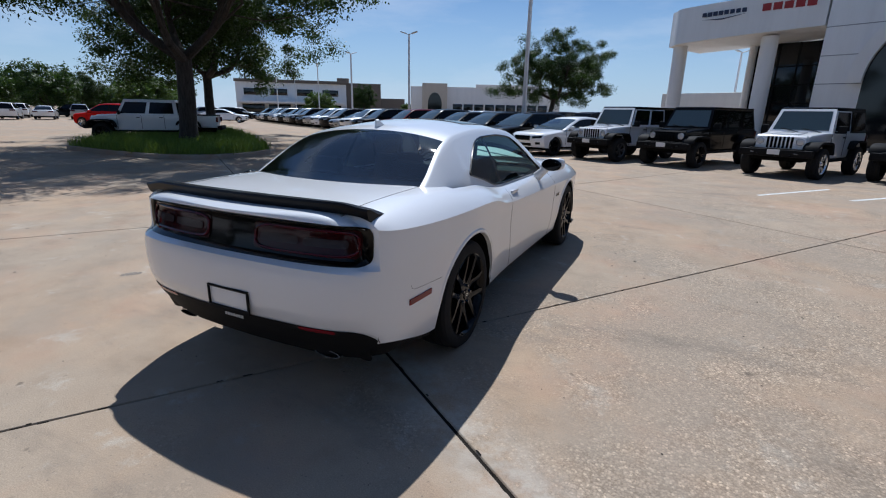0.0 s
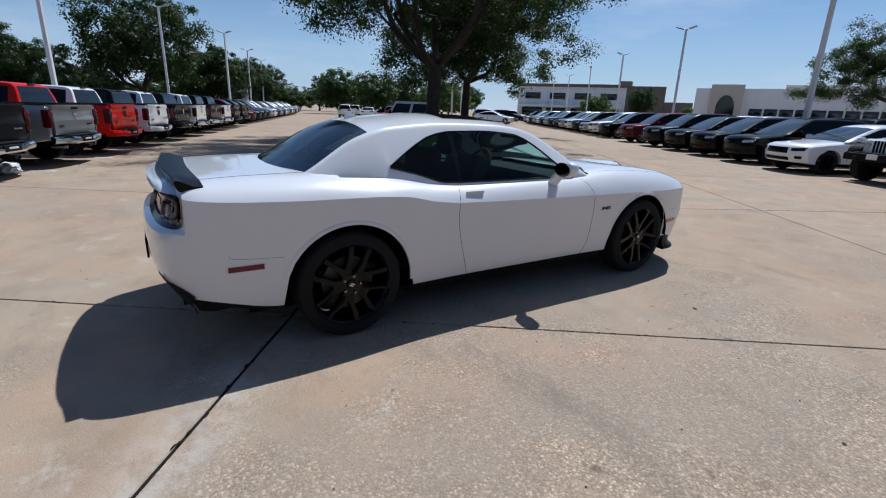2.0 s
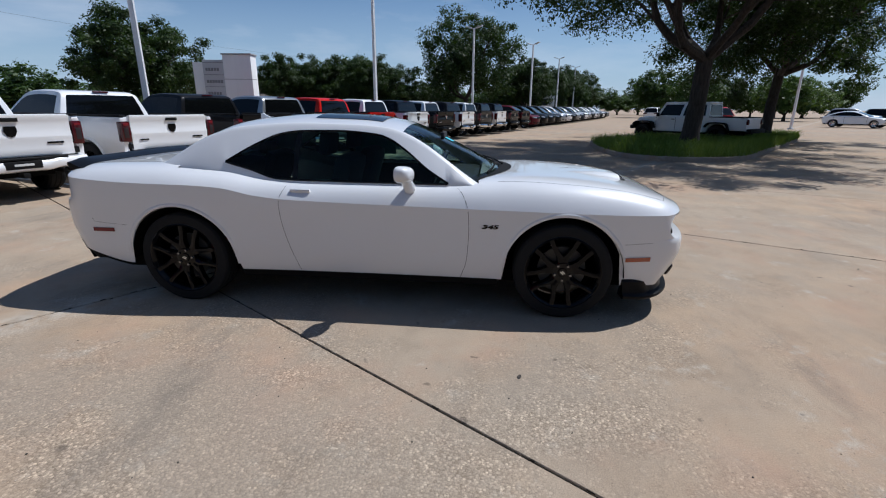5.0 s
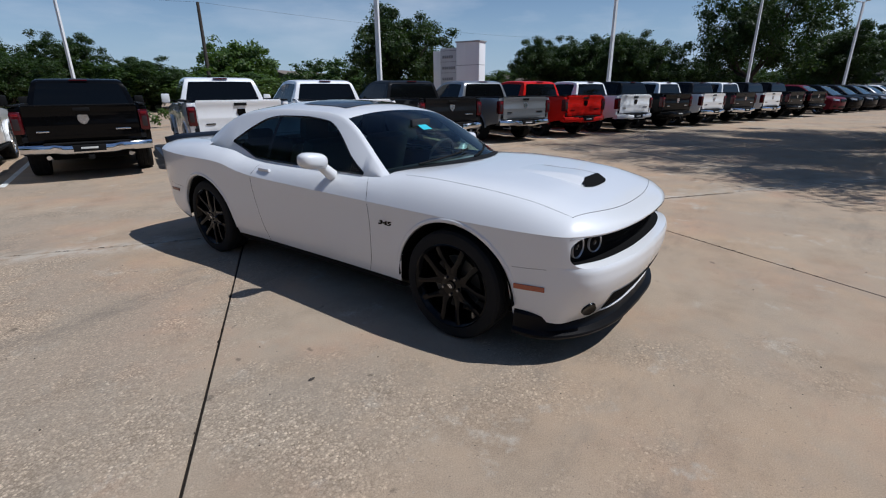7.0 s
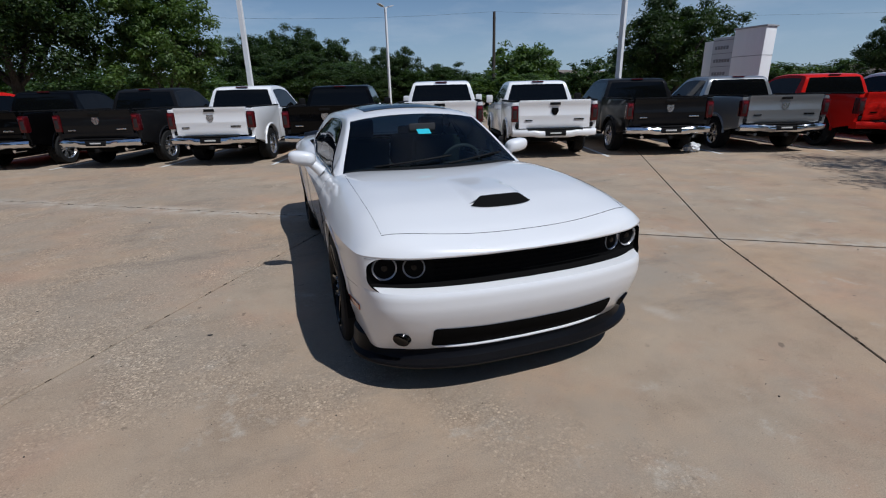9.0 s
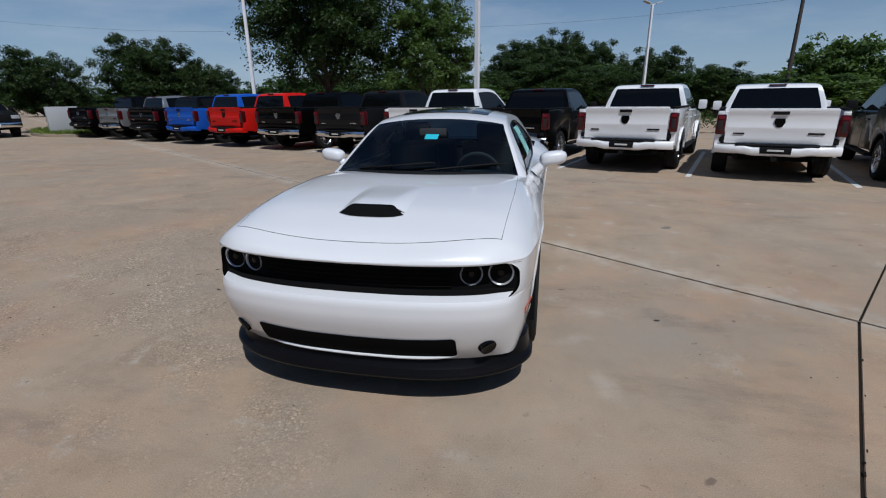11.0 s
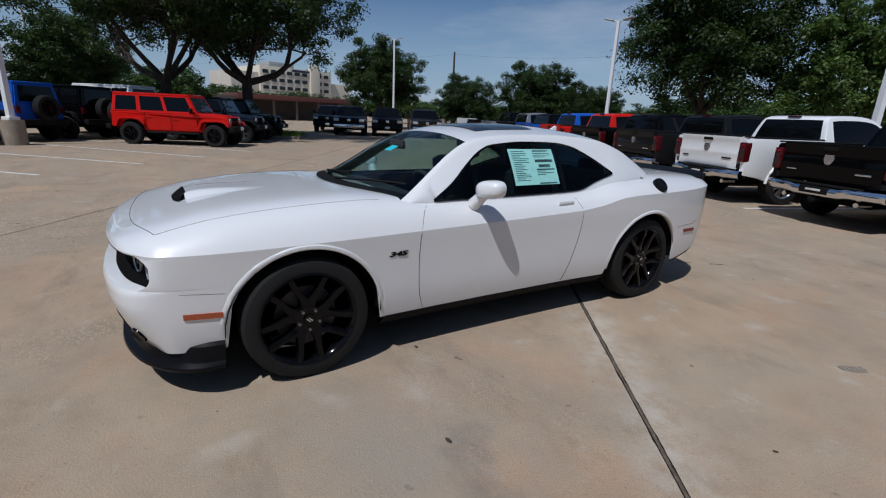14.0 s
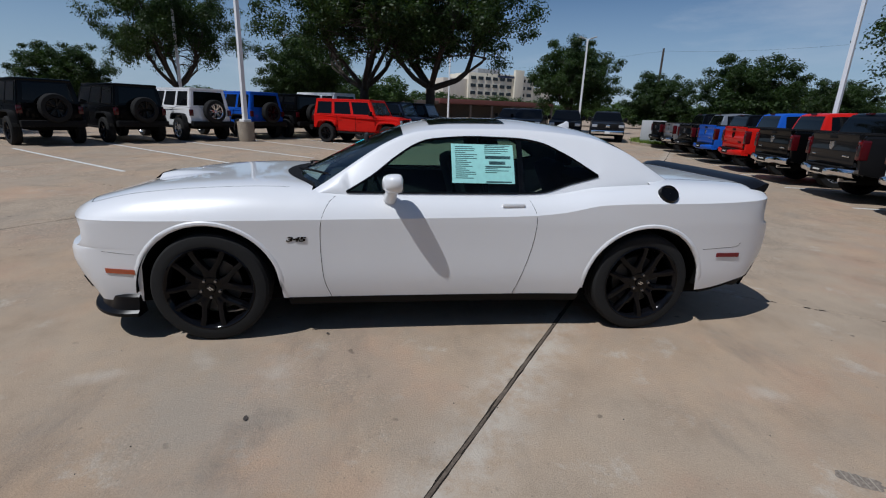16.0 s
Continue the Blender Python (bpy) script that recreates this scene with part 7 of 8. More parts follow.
def tree(name, word, height, spread, trunk, seed, leaf=0.12, count=20000, fork=0.35, mat="leaf_oak", low=0.3, lean=0.0, limbs=4, droop=0.0, gaps=0.25, clump=0.17):
    """A trunk forking into limbs that reach through a lumpy crown, leaves in clumps at the twig ends."""
    rs = random.Random(seed)
    root = thing(name, word, "tree", "trees round the lot")
    bm = bmesh.new()
    h0 = height * fork
    z0 = height * low
    zc, rz = (height + z0) / 2, (height - z0) / 2
    top = Vector((lean * h0, 0, h0))
    tube(bm, [(0, 0, -0.1), (0, 0, 0.12), (lean * 0.1, 0, 0.5), (lean * h0 * 0.45, 0.04, h0 * 0.5), tuple(top)], trunk, 12)
    for v in bm.verts:
        k = 1.45 - 0.40 * smooth_step(-0.1, 0.6, v.co.z) - 0.15 * smooth_step(0.6, h0, v.co.z)
        cx = lean * max(v.co.z, 0)
        v.co.x, v.co.y = cx + (v.co.x - cx) * k, v.co.y * k
    tips = []

    def goal():
        """A spot in the crown: mostly in its outer shell, some inside."""
        while True:
            a, c = rs.uniform(0, 6.28318), rs.uniform(-0.85, 1.0)
            r = rs.uniform(0.55, 1.0) if rs.random() < 0.75 else rs.uniform(0.2, 0.6)
            q = math.sqrt(max(1 - c * c, 0))
            lump = 1 + 0.30 * noise.noise(Vector((math.cos(a) * q, math.sin(a) * q, c)) * 1.7 + Vector((seed, 0, 0)))
            p = Vector((math.cos(a) * q * spread, math.sin(a) * q * spread, c * rz)) * r * lump
            p.z += zc - droop * (math.hypot(p.x, p.y) / spread) ** 2
            if noise.noise(p * 0.55 + Vector((0, seed * 3.1, 0))) > -gaps:
                return p + Vector((lean * h0, 0, 0))

    for i in range(limbs):
        a = 6.28318 * i / limbs + rs.uniform(-0.4, 0.4)
        r = rs.uniform(0.45, 0.7) * spread
        e = top + Vector((math.cos(a) * r, math.sin(a) * r, (height - h0) * rs.uniform(0.35, 0.75)))
        c1 = top.lerp(e, 0.35) + Vector((math.cos(a) * 0.10 * r, math.sin(a) * 0.10 * r, rs.uniform(-0.7, 0.1)))
        path = spline([tuple(top - Vector((0, 0, 0.25))), tuple(c1), tuple(top.lerp(e, 0.7) + Vector((rs.uniform(-0.5, 0.5), rs.uniform(-0.5, 0.5), 0.2))), tuple(e)], 9)
        r0 = trunk * rs.uniform(0.5, 0.68)
        prev = None
        for k in range(8):
            cyl(bm, path[k], path[k + 1], r0 * (1 - 0.10 * k), r0 * (1 - 0.10 * (k + 1)), 8, caps=False)
            if k > 1:
                for _ in range(2 if k < 4 else 4):
                    g = goal()
                    for _t in range(20):
                        if (g - Vector(path[k])).length < spread * (0.38 if k < 4 else 0.5):
                            break
                        g = goal()
                    q = r0 * (1 - 0.10 * k) * 0.42
                    start = Vector(path[k])
                    ahead = (Vector(path[k + 1]) - start).normalized() * (g - start).length * 0.35
                    bend = [tuple(start), tuple(start + ahead + Vector((rs.uniform(-0.2, 0.2), rs.uniform(-0.2, 0.2), 0.1))), tuple(start.lerp(g, 0.65) + Vector((rs.uniform(-0.3, 0.3), rs.uniform(-0.3, 0.3), rs.uniform(0, 0.35)))), tuple(g)]
                    tw = spline(bend, 6)
                    for m in range(5):
                        cyl(bm, tw[m], tw[m + 1], q * (1 - 0.17 * m), q * (1 - 0.17 * (m + 1)), 5, caps=False)
                    tips.append(g)
    clumps = [goal() for _ in range(max(90, int(len(tips) * 2.2)))] + tips
    per = max(8, count // len(clumps))
    obj("trunk", bm, M["bark"], root)
    o = new("crown", leaf_cloud("crown", [tuple(c) for c in clumps], per, spread * clump, leaf, M[mat], seed))
    o.parent = root
    return root


OAK = tree("oak_tree", "large spreading oak with dark trunk and dense crown", 11.8, 8.2, 0.31, 3, 0.062, 180000, 0.29, low=0.38, lean=0.05, limbs=6, droop=1.5, gaps=0.22, clump=0.115)
OAK.matrix_world = pose(-15.6, 8.6, 0.1, 0, 0, 20)
OAK_B = tree("oak_tree", "leafy oak with a leaning forked trunk", 9.8, 6.2, 0.24, 8, 0.068, 105000, 0.34, low=0.22, lean=0.18, droop=0.9, gaps=0.32, clump=0.13)
OAK_B.matrix_world = pose(-21.8, 14.6, 0.1, 0, 0, 140)
OAK_C = tree("oak_tree", "broad oak with several rising limbs", 10.2, 5.9, 0.25, 14, 0.072, 88000, 0.27, low=0.33, limbs=6, gaps=0.10, clump=0.118)
OAK_C.matrix_world = pose(23.7, 1.1, 0, 0, 0, 0)
ROUND = tree("shade_tree", "dense round-crowned shade tree", 7.3, 3.9, 0.18, 21, 0.085, 60000, 0.22, "leaf_oak", low=0.14, gaps=0.55)
ROUND.matrix_world = pose(-19.2, -16.8, 0, 0, 0, 0)
ROUND.scale = (0.86, 0.86, 0.82)
TALL = tree("shade_tree", "tall dark green tree behind parked trucks", 11.2, 5.0, 0.26, 33, 0.085, 95000, 0.22, "leaf_oak", low=0.12, gaps=0.45, clump=0.19)
TALL.matrix_world = pose(12.3, -24.1, 0, 0, 0, 0)
OPEN = tree("shade_tree", "airy tree with an open ragged crown", 10.4, 5.2, 0.24, 61, 0.11, 42000, 0.22, "leaf_oak", low=0.08, gaps=0.12)
OPEN.matrix_world = pose(-53.3, -2.4, 0, 0, 0, 60)
FAR_A = tree("shade_tree", "broad green tree at the lot's edge", 7.6, 4.6, 0.20, 41, 0.17, 15000, 0.18, "leaf_far", low=0.08, gaps=0.3)
FAR_A.matrix_world = pose(-56.0, -17.0, 0, 0, 0, 0)
FAR_B = tree("shade_tree", "light green tree in a distant belt", 6.6, 4.2, 0.18, 52, 0.17, 14000, 0.15, "leaf_light", low=0.05, gaps=0.3)
FAR_B.matrix_world = pose(-24.0, -43.0, 0, 0, 0, 0)


LIGHT = tree("shade_tree", "light green tree behind parked trucks", 8.0, 3.0, 0.16, 71, 0.085, 42000, 0.22, "leaf_light", low=0.14, gaps=0.2)
LIGHT.matrix_world = pose(6.2, -24.9, 0, 0, 0, 130)


def more(src, x, y, s=1.0, turn=0.0, sz=None):
    c = copy_thing(src, pose(x, y, 0, 0, 0, turn))
    c.scale = (s, s, s if sz is None else sz)
    return c


OPEN.scale = (1.15, 1.15, 1.2)
more(ROUND, 21.8, -20.7, 0.72, 40)
more(ROUND, 27.4, -18.6, 0.62, 90)
more(ROUND, 43.8, -19.1, 1.2, 150)
more(OAK_C, 24.2, -2.6, 1.08, 80)
more(OAK_C, 29.7, 13.0, 0.78, 190, 0.92)
more(OAK_C, 16.5, 23.0, 0.95, 270)
more(ROUND, 36.0, 6.0, 0.95, 10)
more(ROUND, 38.7, 24.7, 0.88, 70, 0.76)
more(OAK_B, -10.4, 44.3, 0.96, 30)
more(FAR_B, -45.0, 76.0, 0.45, 110, 0.5)
more(ROUND, -64.0, 88.0, 0.75, 40, 1.0)
more(FAR_B, -85.0, 98.0, 1.0, 75)
more(FAR_B, -70.0, 42.0, 1.0, 0)
more(FAR_A, -80.0, 34.0, 1.0, 60)
more(FAR_A, -88.0, 30.0, 1.1, 130)
more(ROUND, -92.0, 44.0, 1.0, 200)
for x, y, k, a in ((-47.0, -21.5, 0.92, 10), (-48.0, -17.6, 0.92, 75), (-49.5, -13.6, 0.95, 200), (-48.5, -10.4, 0.84, 320), (-62.0, -8.0, 0.7, 130)):
    more(ROUND, x, y, k, a)
more(ROUND, -59.5, 4.8, 1.0, 20)
more(FAR_A, -66.9, 3.1, 0.95, 20)
more(ROUND, 25.5, -30.5, 0.62, 60)
more(ROUND, -0.8, -36.0, 1.0, 115, 0.62)
more(FAR_A, 31.0, -35.0, 0.75, 10, 0.62)
for x, y, k, a, h in ((-5.4, -38.5, 0.86, 15, 0.56), (-10.4, -44.0, 0.80, 140, 0.80), (-14.2, -40.5, 0.80, 260, 0.58), (2.4, -54.0, 1.16, 75, 1.06),
                      (-1.6, -56.0, 1.24, 200, 1.22), (-5.4, -57.0, 1.10, 310, 1.10)):
    more(ROUND, x, y, k, a, h)
for x, y, k, a in ((-68.0, 4.6, 1.1, 33), (-72.0, 9.0, 1.05, 210), (-78.0, 12.4, 1.0, 120), (-84.0, 14.8, 1.1, 300)):
    more(ROUND, x, y, k, a)
for x, y, k in ((46.0, 7.5, 0.75), (44.9, 3.4, 0.7), (43.5, -0.4, 0.72)):
    more(FAR_A, x, y, k, x * 50, 0.6)
rng = random.Random(77)
# belt of trees south and west of the lot, and low ones round the far east
for k in range(44):
    a = radians(198 + 104 * k / 43) + rng.uniform(-0.02, 0.02)
    d = rng.uniform(44, 58) if 225 < math.degrees(a) else rng.uniform(62, 86)
    x, y = d * math.cos(a), d * math.sin(a) * 0.95
    more((FAR_A, FAR_B, FAR_A)[k % 3], x, y, rng.uniform(0.8, 1.15), rng.uniform(0, 360), rng.uniform(0.40, 0.62))
for k in range(24):
    a = radians(-50 + 100 * k / 23)
    d = rng.uniform(72, 100)
    more((FAR_A, FAR_B)[k % 2], d * math.cos(a), d * math.sin(a), rng.uniform(0.9, 1.2), rng.uniform(0, 360), rng.uniform(0.45, 0.7))
for k in range(24):
    a = radians(146 + 50 * k / 23)
    d = rng.uniform(105, 135)
    more((FAR_A, FAR_B)[k % 2], d * math.cos(a), d * math.sin(a), rng.uniform(0.9, 1.4), rng.uniform(0, 360), rng.uniform(0.7, 1.1))


# ---------------------------------------------------------------- islands, hedge, grass
def island(name, outline, word, grass_n, blade, seed, tall=0.30):
    """A kerbed planting bed full of long grass."""
    root = tagged(new(name), word, "planting bed", kind="structure")
    pts = spline(outline + [outline[0]], 60)[:-1]
    n = len(pts)
    cen = pts.mean(axis=0)
    bm = bmesh.new()
    rings = []
    for ins, z in ((0.0, -0.02), (0.0, 0.13), (0.025, 0.15), (0.13, 0.15), (0.15, 0.10)):
        ring = []
        for p in pts:
            d = cen - p
            d = d / np.linalg.norm(d)
            q = p + d * ins
            ring.append(bm.verts.new((q[0], q[1], z)))
        rings.append(ring)
    for a, b in zip(rings, rings[1:]):
        for i in range(n):
            bm.faces.new((a[i], a[(i + 1) % n], b[(i + 1) % n], b[i]))
    obj("kerb", bm, M["kerb"], root)
    bm = bmesh.new()
    bm.faces.new([bm.verts.new((p[0] + (cen[0] - p[0]) * 0.02, p[1] + (cen[1] - p[1]) * 0.02, 0.11)) for p in pts])
    obj("soil", bm, M["soil"], root, smooth=False)
    rs = np.random.RandomState(seed)
    lo, hi = pts.min(axis=0), pts.max(axis=0)
    vs, fs = [], []
    px, py = pts[:, 0], pts[:, 1]
    jx, jy = np.roll(px, -1), np.roll(py, -1)
    made = 0
    while made < grass_n:
        x, y = rs.uniform(lo[0], hi[0]), rs.uniform(lo[1], hi[1])
        inside = (np.sum(((py > y) != (jy > y)) & (x < (jx - px) * (y - py) / (jy - py + 1e-9) + px)) % 2) == 1
        if not inside:
            continue
        made += 1
        h = tall * rs.uniform(0.5, 1.3)
        a = rs.uniform(0, 6.28)
        w = blade * rs.uniform(0.7, 1.3)
        bx, by = rs.normal(0, 0.5, 2) * h
        c, s = math.cos(a) * w, math.sin(a) * w
        k = len(vs)
        vs += [(x - c, y - s, 0.10), (x + c, y + s, 0.10), (x + bx * 0.4 + c * 0.6, y + by * 0.4 + s * 0.6, 0.10 + h * 0.65), (x + bx, y + by, 0.10 + h), (x + bx * 0.4 - c * 0.6, y + by * 0.4 - s * 0.6, 0.10 + h * 0.65)]
        fs += [(k, k + 1, k + 2, k + 4), (k + 4, k + 2, k + 3)]
    me = bpy.data.meshes.new("grass")
    me.from_pydata(vs, [], fs)
    me.materials.append(M["grass"])
    g = tagged(new("grass", me), "long bright green ornamental grass in a bed", "grass", kind="stuff")
    return root


island("tree_island", [(-17.6, 5.2), (-14.5, 4.9), (-11.5, 5.2), (-10.6, 6.6), (-11.2, 8.5), (-13.4, 10.2), (-17.8, 13.4), (-24, 17.4), (-26, 16.8), (-23.0, 11.5), (-19.6, 7.2)],
       "kerbed tree island with long green grass", 16000, 0.012, 5, 0.36)
island("sign_island", [(21.2, -14.8), (23.6, -14.9), (27.0, -17.2), (27.5, -19.5), (24.0, -20.2), (21.0, -18.0)], "kerbed grass bed round a low sign", 5000, 0.02, 6, 0.22)
island("east_island", [(22.0, -4.6), (24.5, -5.6), (27, -3.5), (27.5, 2.5), (25, 4.0), (22.8, 2.0), (22.6, -2.0)], "kerbed bed under the eastern oaks", 5000, 0.02, 7, 0.22)
# clipped hedge behind the pickups
cs = [(x, -21.5 + 0.2 * math.sin(x * 2) - 0.30 * x * 0.6, 0.35 + 0.3 * (i % 3) / 2) for i, x in enumerate(np.arange(-16, 14, 0.35))]
me = leaf_cloud("hedge", cs, 130, 0.38, 0.06, M["leaf_light"], 9, 1.0)
tagged(new("hedge", me), "low clipped green hedge behind the pickups", "hedge", kind="stuff")


# ---------------------------------------------------------------- light poles, lines
def light_pole(word, h=7.6, base=0.0, heads=2):
    root = thing("light_pole", word, "lamp post", "white light poles")
    if base:
        bm = bmesh.new()
        cyl(bm, (0, 0, -0.05), (0, 0, base), 0.34, 0.33, 24)
        obj("concrete_base", bm, M["kerb"], root)
    slab_part("base_plate", root, (0, 0, base + 0.05), (0.34, 0.34, 0.10), M["pole_white"], 0.02)
    bm = bmesh.new()
    w = 0.075
    for z0, z1, a, b in ((base + 0.05, h, 0.085, 0.065),):
        r = bmesh.ops.create_cone(bm, cap_ends=True, segments=4, radius1=a * 1.35, radius2=b * 1.35, depth=z1 - z0)
        bmesh.ops.transform(bm, matrix=Matrix.Translation((0, 0, (z0 + z1) / 2)) @ Matrix.Rotation(radians(45), 4, "Z"), verts=r["verts"])
    obj("pole", bm, M["pole_white"], root, smooth=False)
    for k in range(heads):
        a = math.pi * k
        d = Vector((math.cos(a), math.sin(a), 0))
        arm = bmesh.new()
        cyl(arm, (0, 0, h - 0.06), (d.x * 0.26, d.y * 0.26, h + 0.04), 0.03, seg=8)
        arm = obj("arm", arm, M["pole_white"], root)
        bm = bmesh.new()
        box(bm, d.x * 0.46, d.y * 0.46, h + 0.10, 0.50, 0.32, 0.07, 0.02, Euler((0, -0.30 * math.cos(a), 0)).to_matrix())
        obj("lamp_head", bm, M["lamp_head"], arm)
    return root


LP = light_pole("white square light pole with two flat lamp heads")
LP.matrix_world = pose(-10.3, -10.0, 0, 0, 0, 20)
for x, y in ((-22.5, -5.6), (-36.8, -0.9), (-47.3, 4.6), (-61.5, 9.0), (-75, 13.2), (-90, 18.0), (1.8, -14.8), (-5.2, 19.4), (-19.0, 31.7), (-32.1, 41.3), (-45.2, 51.0), (-57.4, 59.4), (-73.3, 71.2),
             (48.0, -7.1), (36.0, -16.7), (45.0, 9.0), (27.5, 12.0), (6.0, 52.0), (16.0, 56.0), (-30.0, 18.8), (-38.0, 25.0)):
    copy_thing(LP, pose(x, y, 0, 0, 0, x * 37))
c = copy_thing(LP, pose(13.2, -17.5, 0, 0, 0, 20))
c.scale = (1, 1, 0.815)
LB = light_pole("white light pole on a round concrete base", 7.6, 0.78)
LB.matrix_world = pose(17.1, 5.8, 0, 0, 0, 45)
copy_thing(LP, pose(-7.5, -32.9, 0, 0, 0, 30))


def utility_pole(x, y, h, arm=True):
    root = thing("utility_pole", "dark wooden utility pole with a crossarm", "utility pole")
    root.matrix_world = pose(x, y, 0)
    bm = bmesh.new()
    cyl(bm, (0, 0, -0.2), (0, 0, h), 0.17, 0.12, 10)
    obj("pole", bm, M["wood"], root)
    if arm:
        slab_part("crossarm", root, (0, 0, h - 0.5), (2.2, 0.10, 0.12), M["wood"], 0.01)
    return root


utility_pole(-18.7, -38.2, 8.4, False)
utility_pole(54.5, -34.6, 9.9, False)
utility_pole(22.0, -46.0, 8.6)
for z in (8.4,):
    bm = bmesh.new()
    pts = []
    P = [(-75, -20, z), (-18.7, -38.2, z), (22.0, -46.0, z + 0.6), (54.5, -34.6, z + 1.2), (110, -5, z + 1)]
    for a, b in zip(P, P[1:]):
        for t in np.linspace(0, 1, 13)[:-1]:
            q = Vector(a).lerp(Vector(b), t)
            pts.append((q.x, q.y, q.z - 1.6 * 4 * t * (1 - t) * 0.5))
    tube(bm, pts, 0.007, 4)
    tagged(obj("power_line", bm, M["wire"]), "thin overhead power line sagging between poles", "power line")


# ---------------------------------------------------------------- buildings and signs
def dealership():
    """White showroom: a tall curved-front portico on round columns, glazed wall, big arch."""
    root = thing("showroom", "large white car showroom with columned portico and arch", "building")
    f = Vector((0.902, -0.431, 0))
    root.matrix_world = Matrix.Translation((-0.25, 37.5, 0)) @ Matrix.Rotation(math.atan2(f.y, f.x), 4, "Z")
    # local axes: x along the front, y back into the building
    bm = bmesh.new()
    prof = [(x, 0.9 * smooth_step(1.6, 0.0, x) ** 2 - 0.45 * math.sin(math.pi * min(x, 9.9) / 10)) for x in np.linspace(0, 9.9, 25)]
    outer = [(0.0, 6.0)] + prof + [(9.9, 6.0)]
    lo = [bm.verts.new((x, y, 6.62 + 0.03 * x)) for x, y in outer]
    hi = [bm.verts.new((x, y, 9.0)) for x, y in outer]
    bm.faces.new(lo)
    bm.faces.new(hi)
    n = len(outer)
    for i in range(n):
        bm.faces.new((lo[i], lo[(i + 1) % n], hi[(i + 1) % n], hi[i]))
    bmesh.ops.recalc_face_normals(bm, faces=bm.faces)
    obj("portico_roof", bm, M["wall_white"], root)
    for x, y, r in ((0.78, 1.2, 0.50), (6.83, 0.9, 0.50), (4.3, 5.3, 0.26)):
        bm = bmesh.new()
        cyl(bm, (x, y, 0), (x, y, 6.72), r, r, 28)
        obj("column", bm, M["wall_white"], root)
    slab_part("main_wall", root, (20.2, 5.0, 5.2), (20.4, 10.0, 10.4), M["wall_white"], 0.05)
    for z in (2.0, 3.6, 5.2, 6.8, 8.4):
        slab_part("wall_joint", root, (13.4, -0.003, z), (6.8, 0.02, 0.05), M["wall_grey"], 0)
    slab_part("side_wing", root, (2.5, 11.2, 1.8), (12.8, 6.0, 3.6), M["wall_white"], 0.05)
    glass_wall = slab_part("glass_wall", root, (7.3, 5.6, 3.4), (5.8, 0.2, 6.8), M["store_glass"], 0.01)
    for k in range(5):
        slab_part("mullion", glass_wall, (4.75 + 1.25 * k, 5.46, 3.4), (0.07, 0.10, 6.8), M["plastic"], 0)
    for z in (1.3, 2.6, 3.9, 5.2):
        slab_part("mullion", glass_wall, (7.3, 5.46, z), (5.8, 0.10, 0.07), M["plastic"], 0)
    # big arch: stone ring and dark glass
    bm = bmesh.new()
    cx, r0, r1 = 16.2, 3.9, 4.6
    P = np.zeros((25, 4, 3))
    for i in range(25):
        a = math.pi * i / 24
        for jx, (r, y) in enumerate(((r0, 0.0), (r0, -0.35), (r1, -0.35), (r1, 0.0))):
            P[i, jx] = (cx + r * math.cos(a), y, 3.6 + r * math.sin(a))
    grid_faces(bm, P)
    bmesh.ops.recalc_face_normals(bm, faces=bm.faces)
    obj("arch_ring", bm, M["wall_white"], root)
    bm = bmesh.new()
    pts = [(cx + r0 * math.cos(math.pi * i / 24), 3.6 + r0 * math.sin(math.pi * i / 24)) for i in range(25)] + [(cx - r0, 0), (cx + r0, 0)]
    bm.faces.new([bm.verts.new((x, -0.02, z)) for x, z in pts])
    obj("arch_window", bm, M["store_glass"], root, smooth=False)
    # signs kept as plain shapes: a wing badge with bars, and red bars
    for k in range(8):
        slab_part("sign_bar", root, (2.95 + 0.36 * k, -0.47 + 0.012 * abs(k - 4), 8.32), (0.27, 0.06, 0.26), M["sign_blue"], 0)
    bm = bmesh.new()
    prism(bm, [(2.4, 7.86), (3.7, 7.74), (5.2, 7.95), (3.8, 7.82)], 0.0, 0.04)
    bmesh.ops.rotate(bm, verts=bm.verts, cent=(0, 0, 0), matrix=Euler((0, 0, -math.pi / 2)).to_matrix())
    wing = obj("sign_wing", bm, M["sign_blue"], root, smooth=False)
    wing.location = (0.45, -0.50, 0.14)
    for k in range(5):
        slab_part("sign_block", root, (6.75 + 0.58 * k, -0.40 + 0.06 * k, 8.30), (0.47, 0.06, 0.42), M["sign_red"], 0)
    return root


dealership()


def block(name, word, x, y, turn, parts_):
    root = thing(name, word, "building")
    root.matrix_world = pose(x, y, 0, 0, 0, turn)
    for nm, c, s, mat in parts_:
        slab_part(nm, root, c, s, M[mat], 0.03)
    return root


# long pale showroom with an arched entrance, across the street
b = block("white_showroom", "long low white showroom with a dark arched entrance", -30.5, 78.6, 30, [
    ("wall", (0, 4, 2.3), (21.0, 8.0, 4.6), "wall_white"), ("parapet", (3.0, 0.2, 4.75), (9.0, 0.5, 0.5), "wall_white"),
    ("entrance_tower", (-7.2, 0.0, 2.5), (3.4, 1.4, 5.0), "wall_tan")])
b.matrix_world = b.matrix_world @ Matrix.Scale(1.29, 4)
for k in range(9):
    slab_part("window", b, (-4.0 + 1.5 * k, -0.01, 1.7), (1.3, 0.08, 1.3), M["store_glass"], 0.01)
bm = bmesh.new()
pts = [(-7.2 + 0.95 * math.cos(math.pi * i / 16), 2.3 + 1.5 * math.sin(math.pi * i / 16)) for i in range(17)] + [(-8.15, 0), (-6.25, 0)]
bm.faces.new([bm.verts.new((x, -0.73, z)) for x, z in pts])
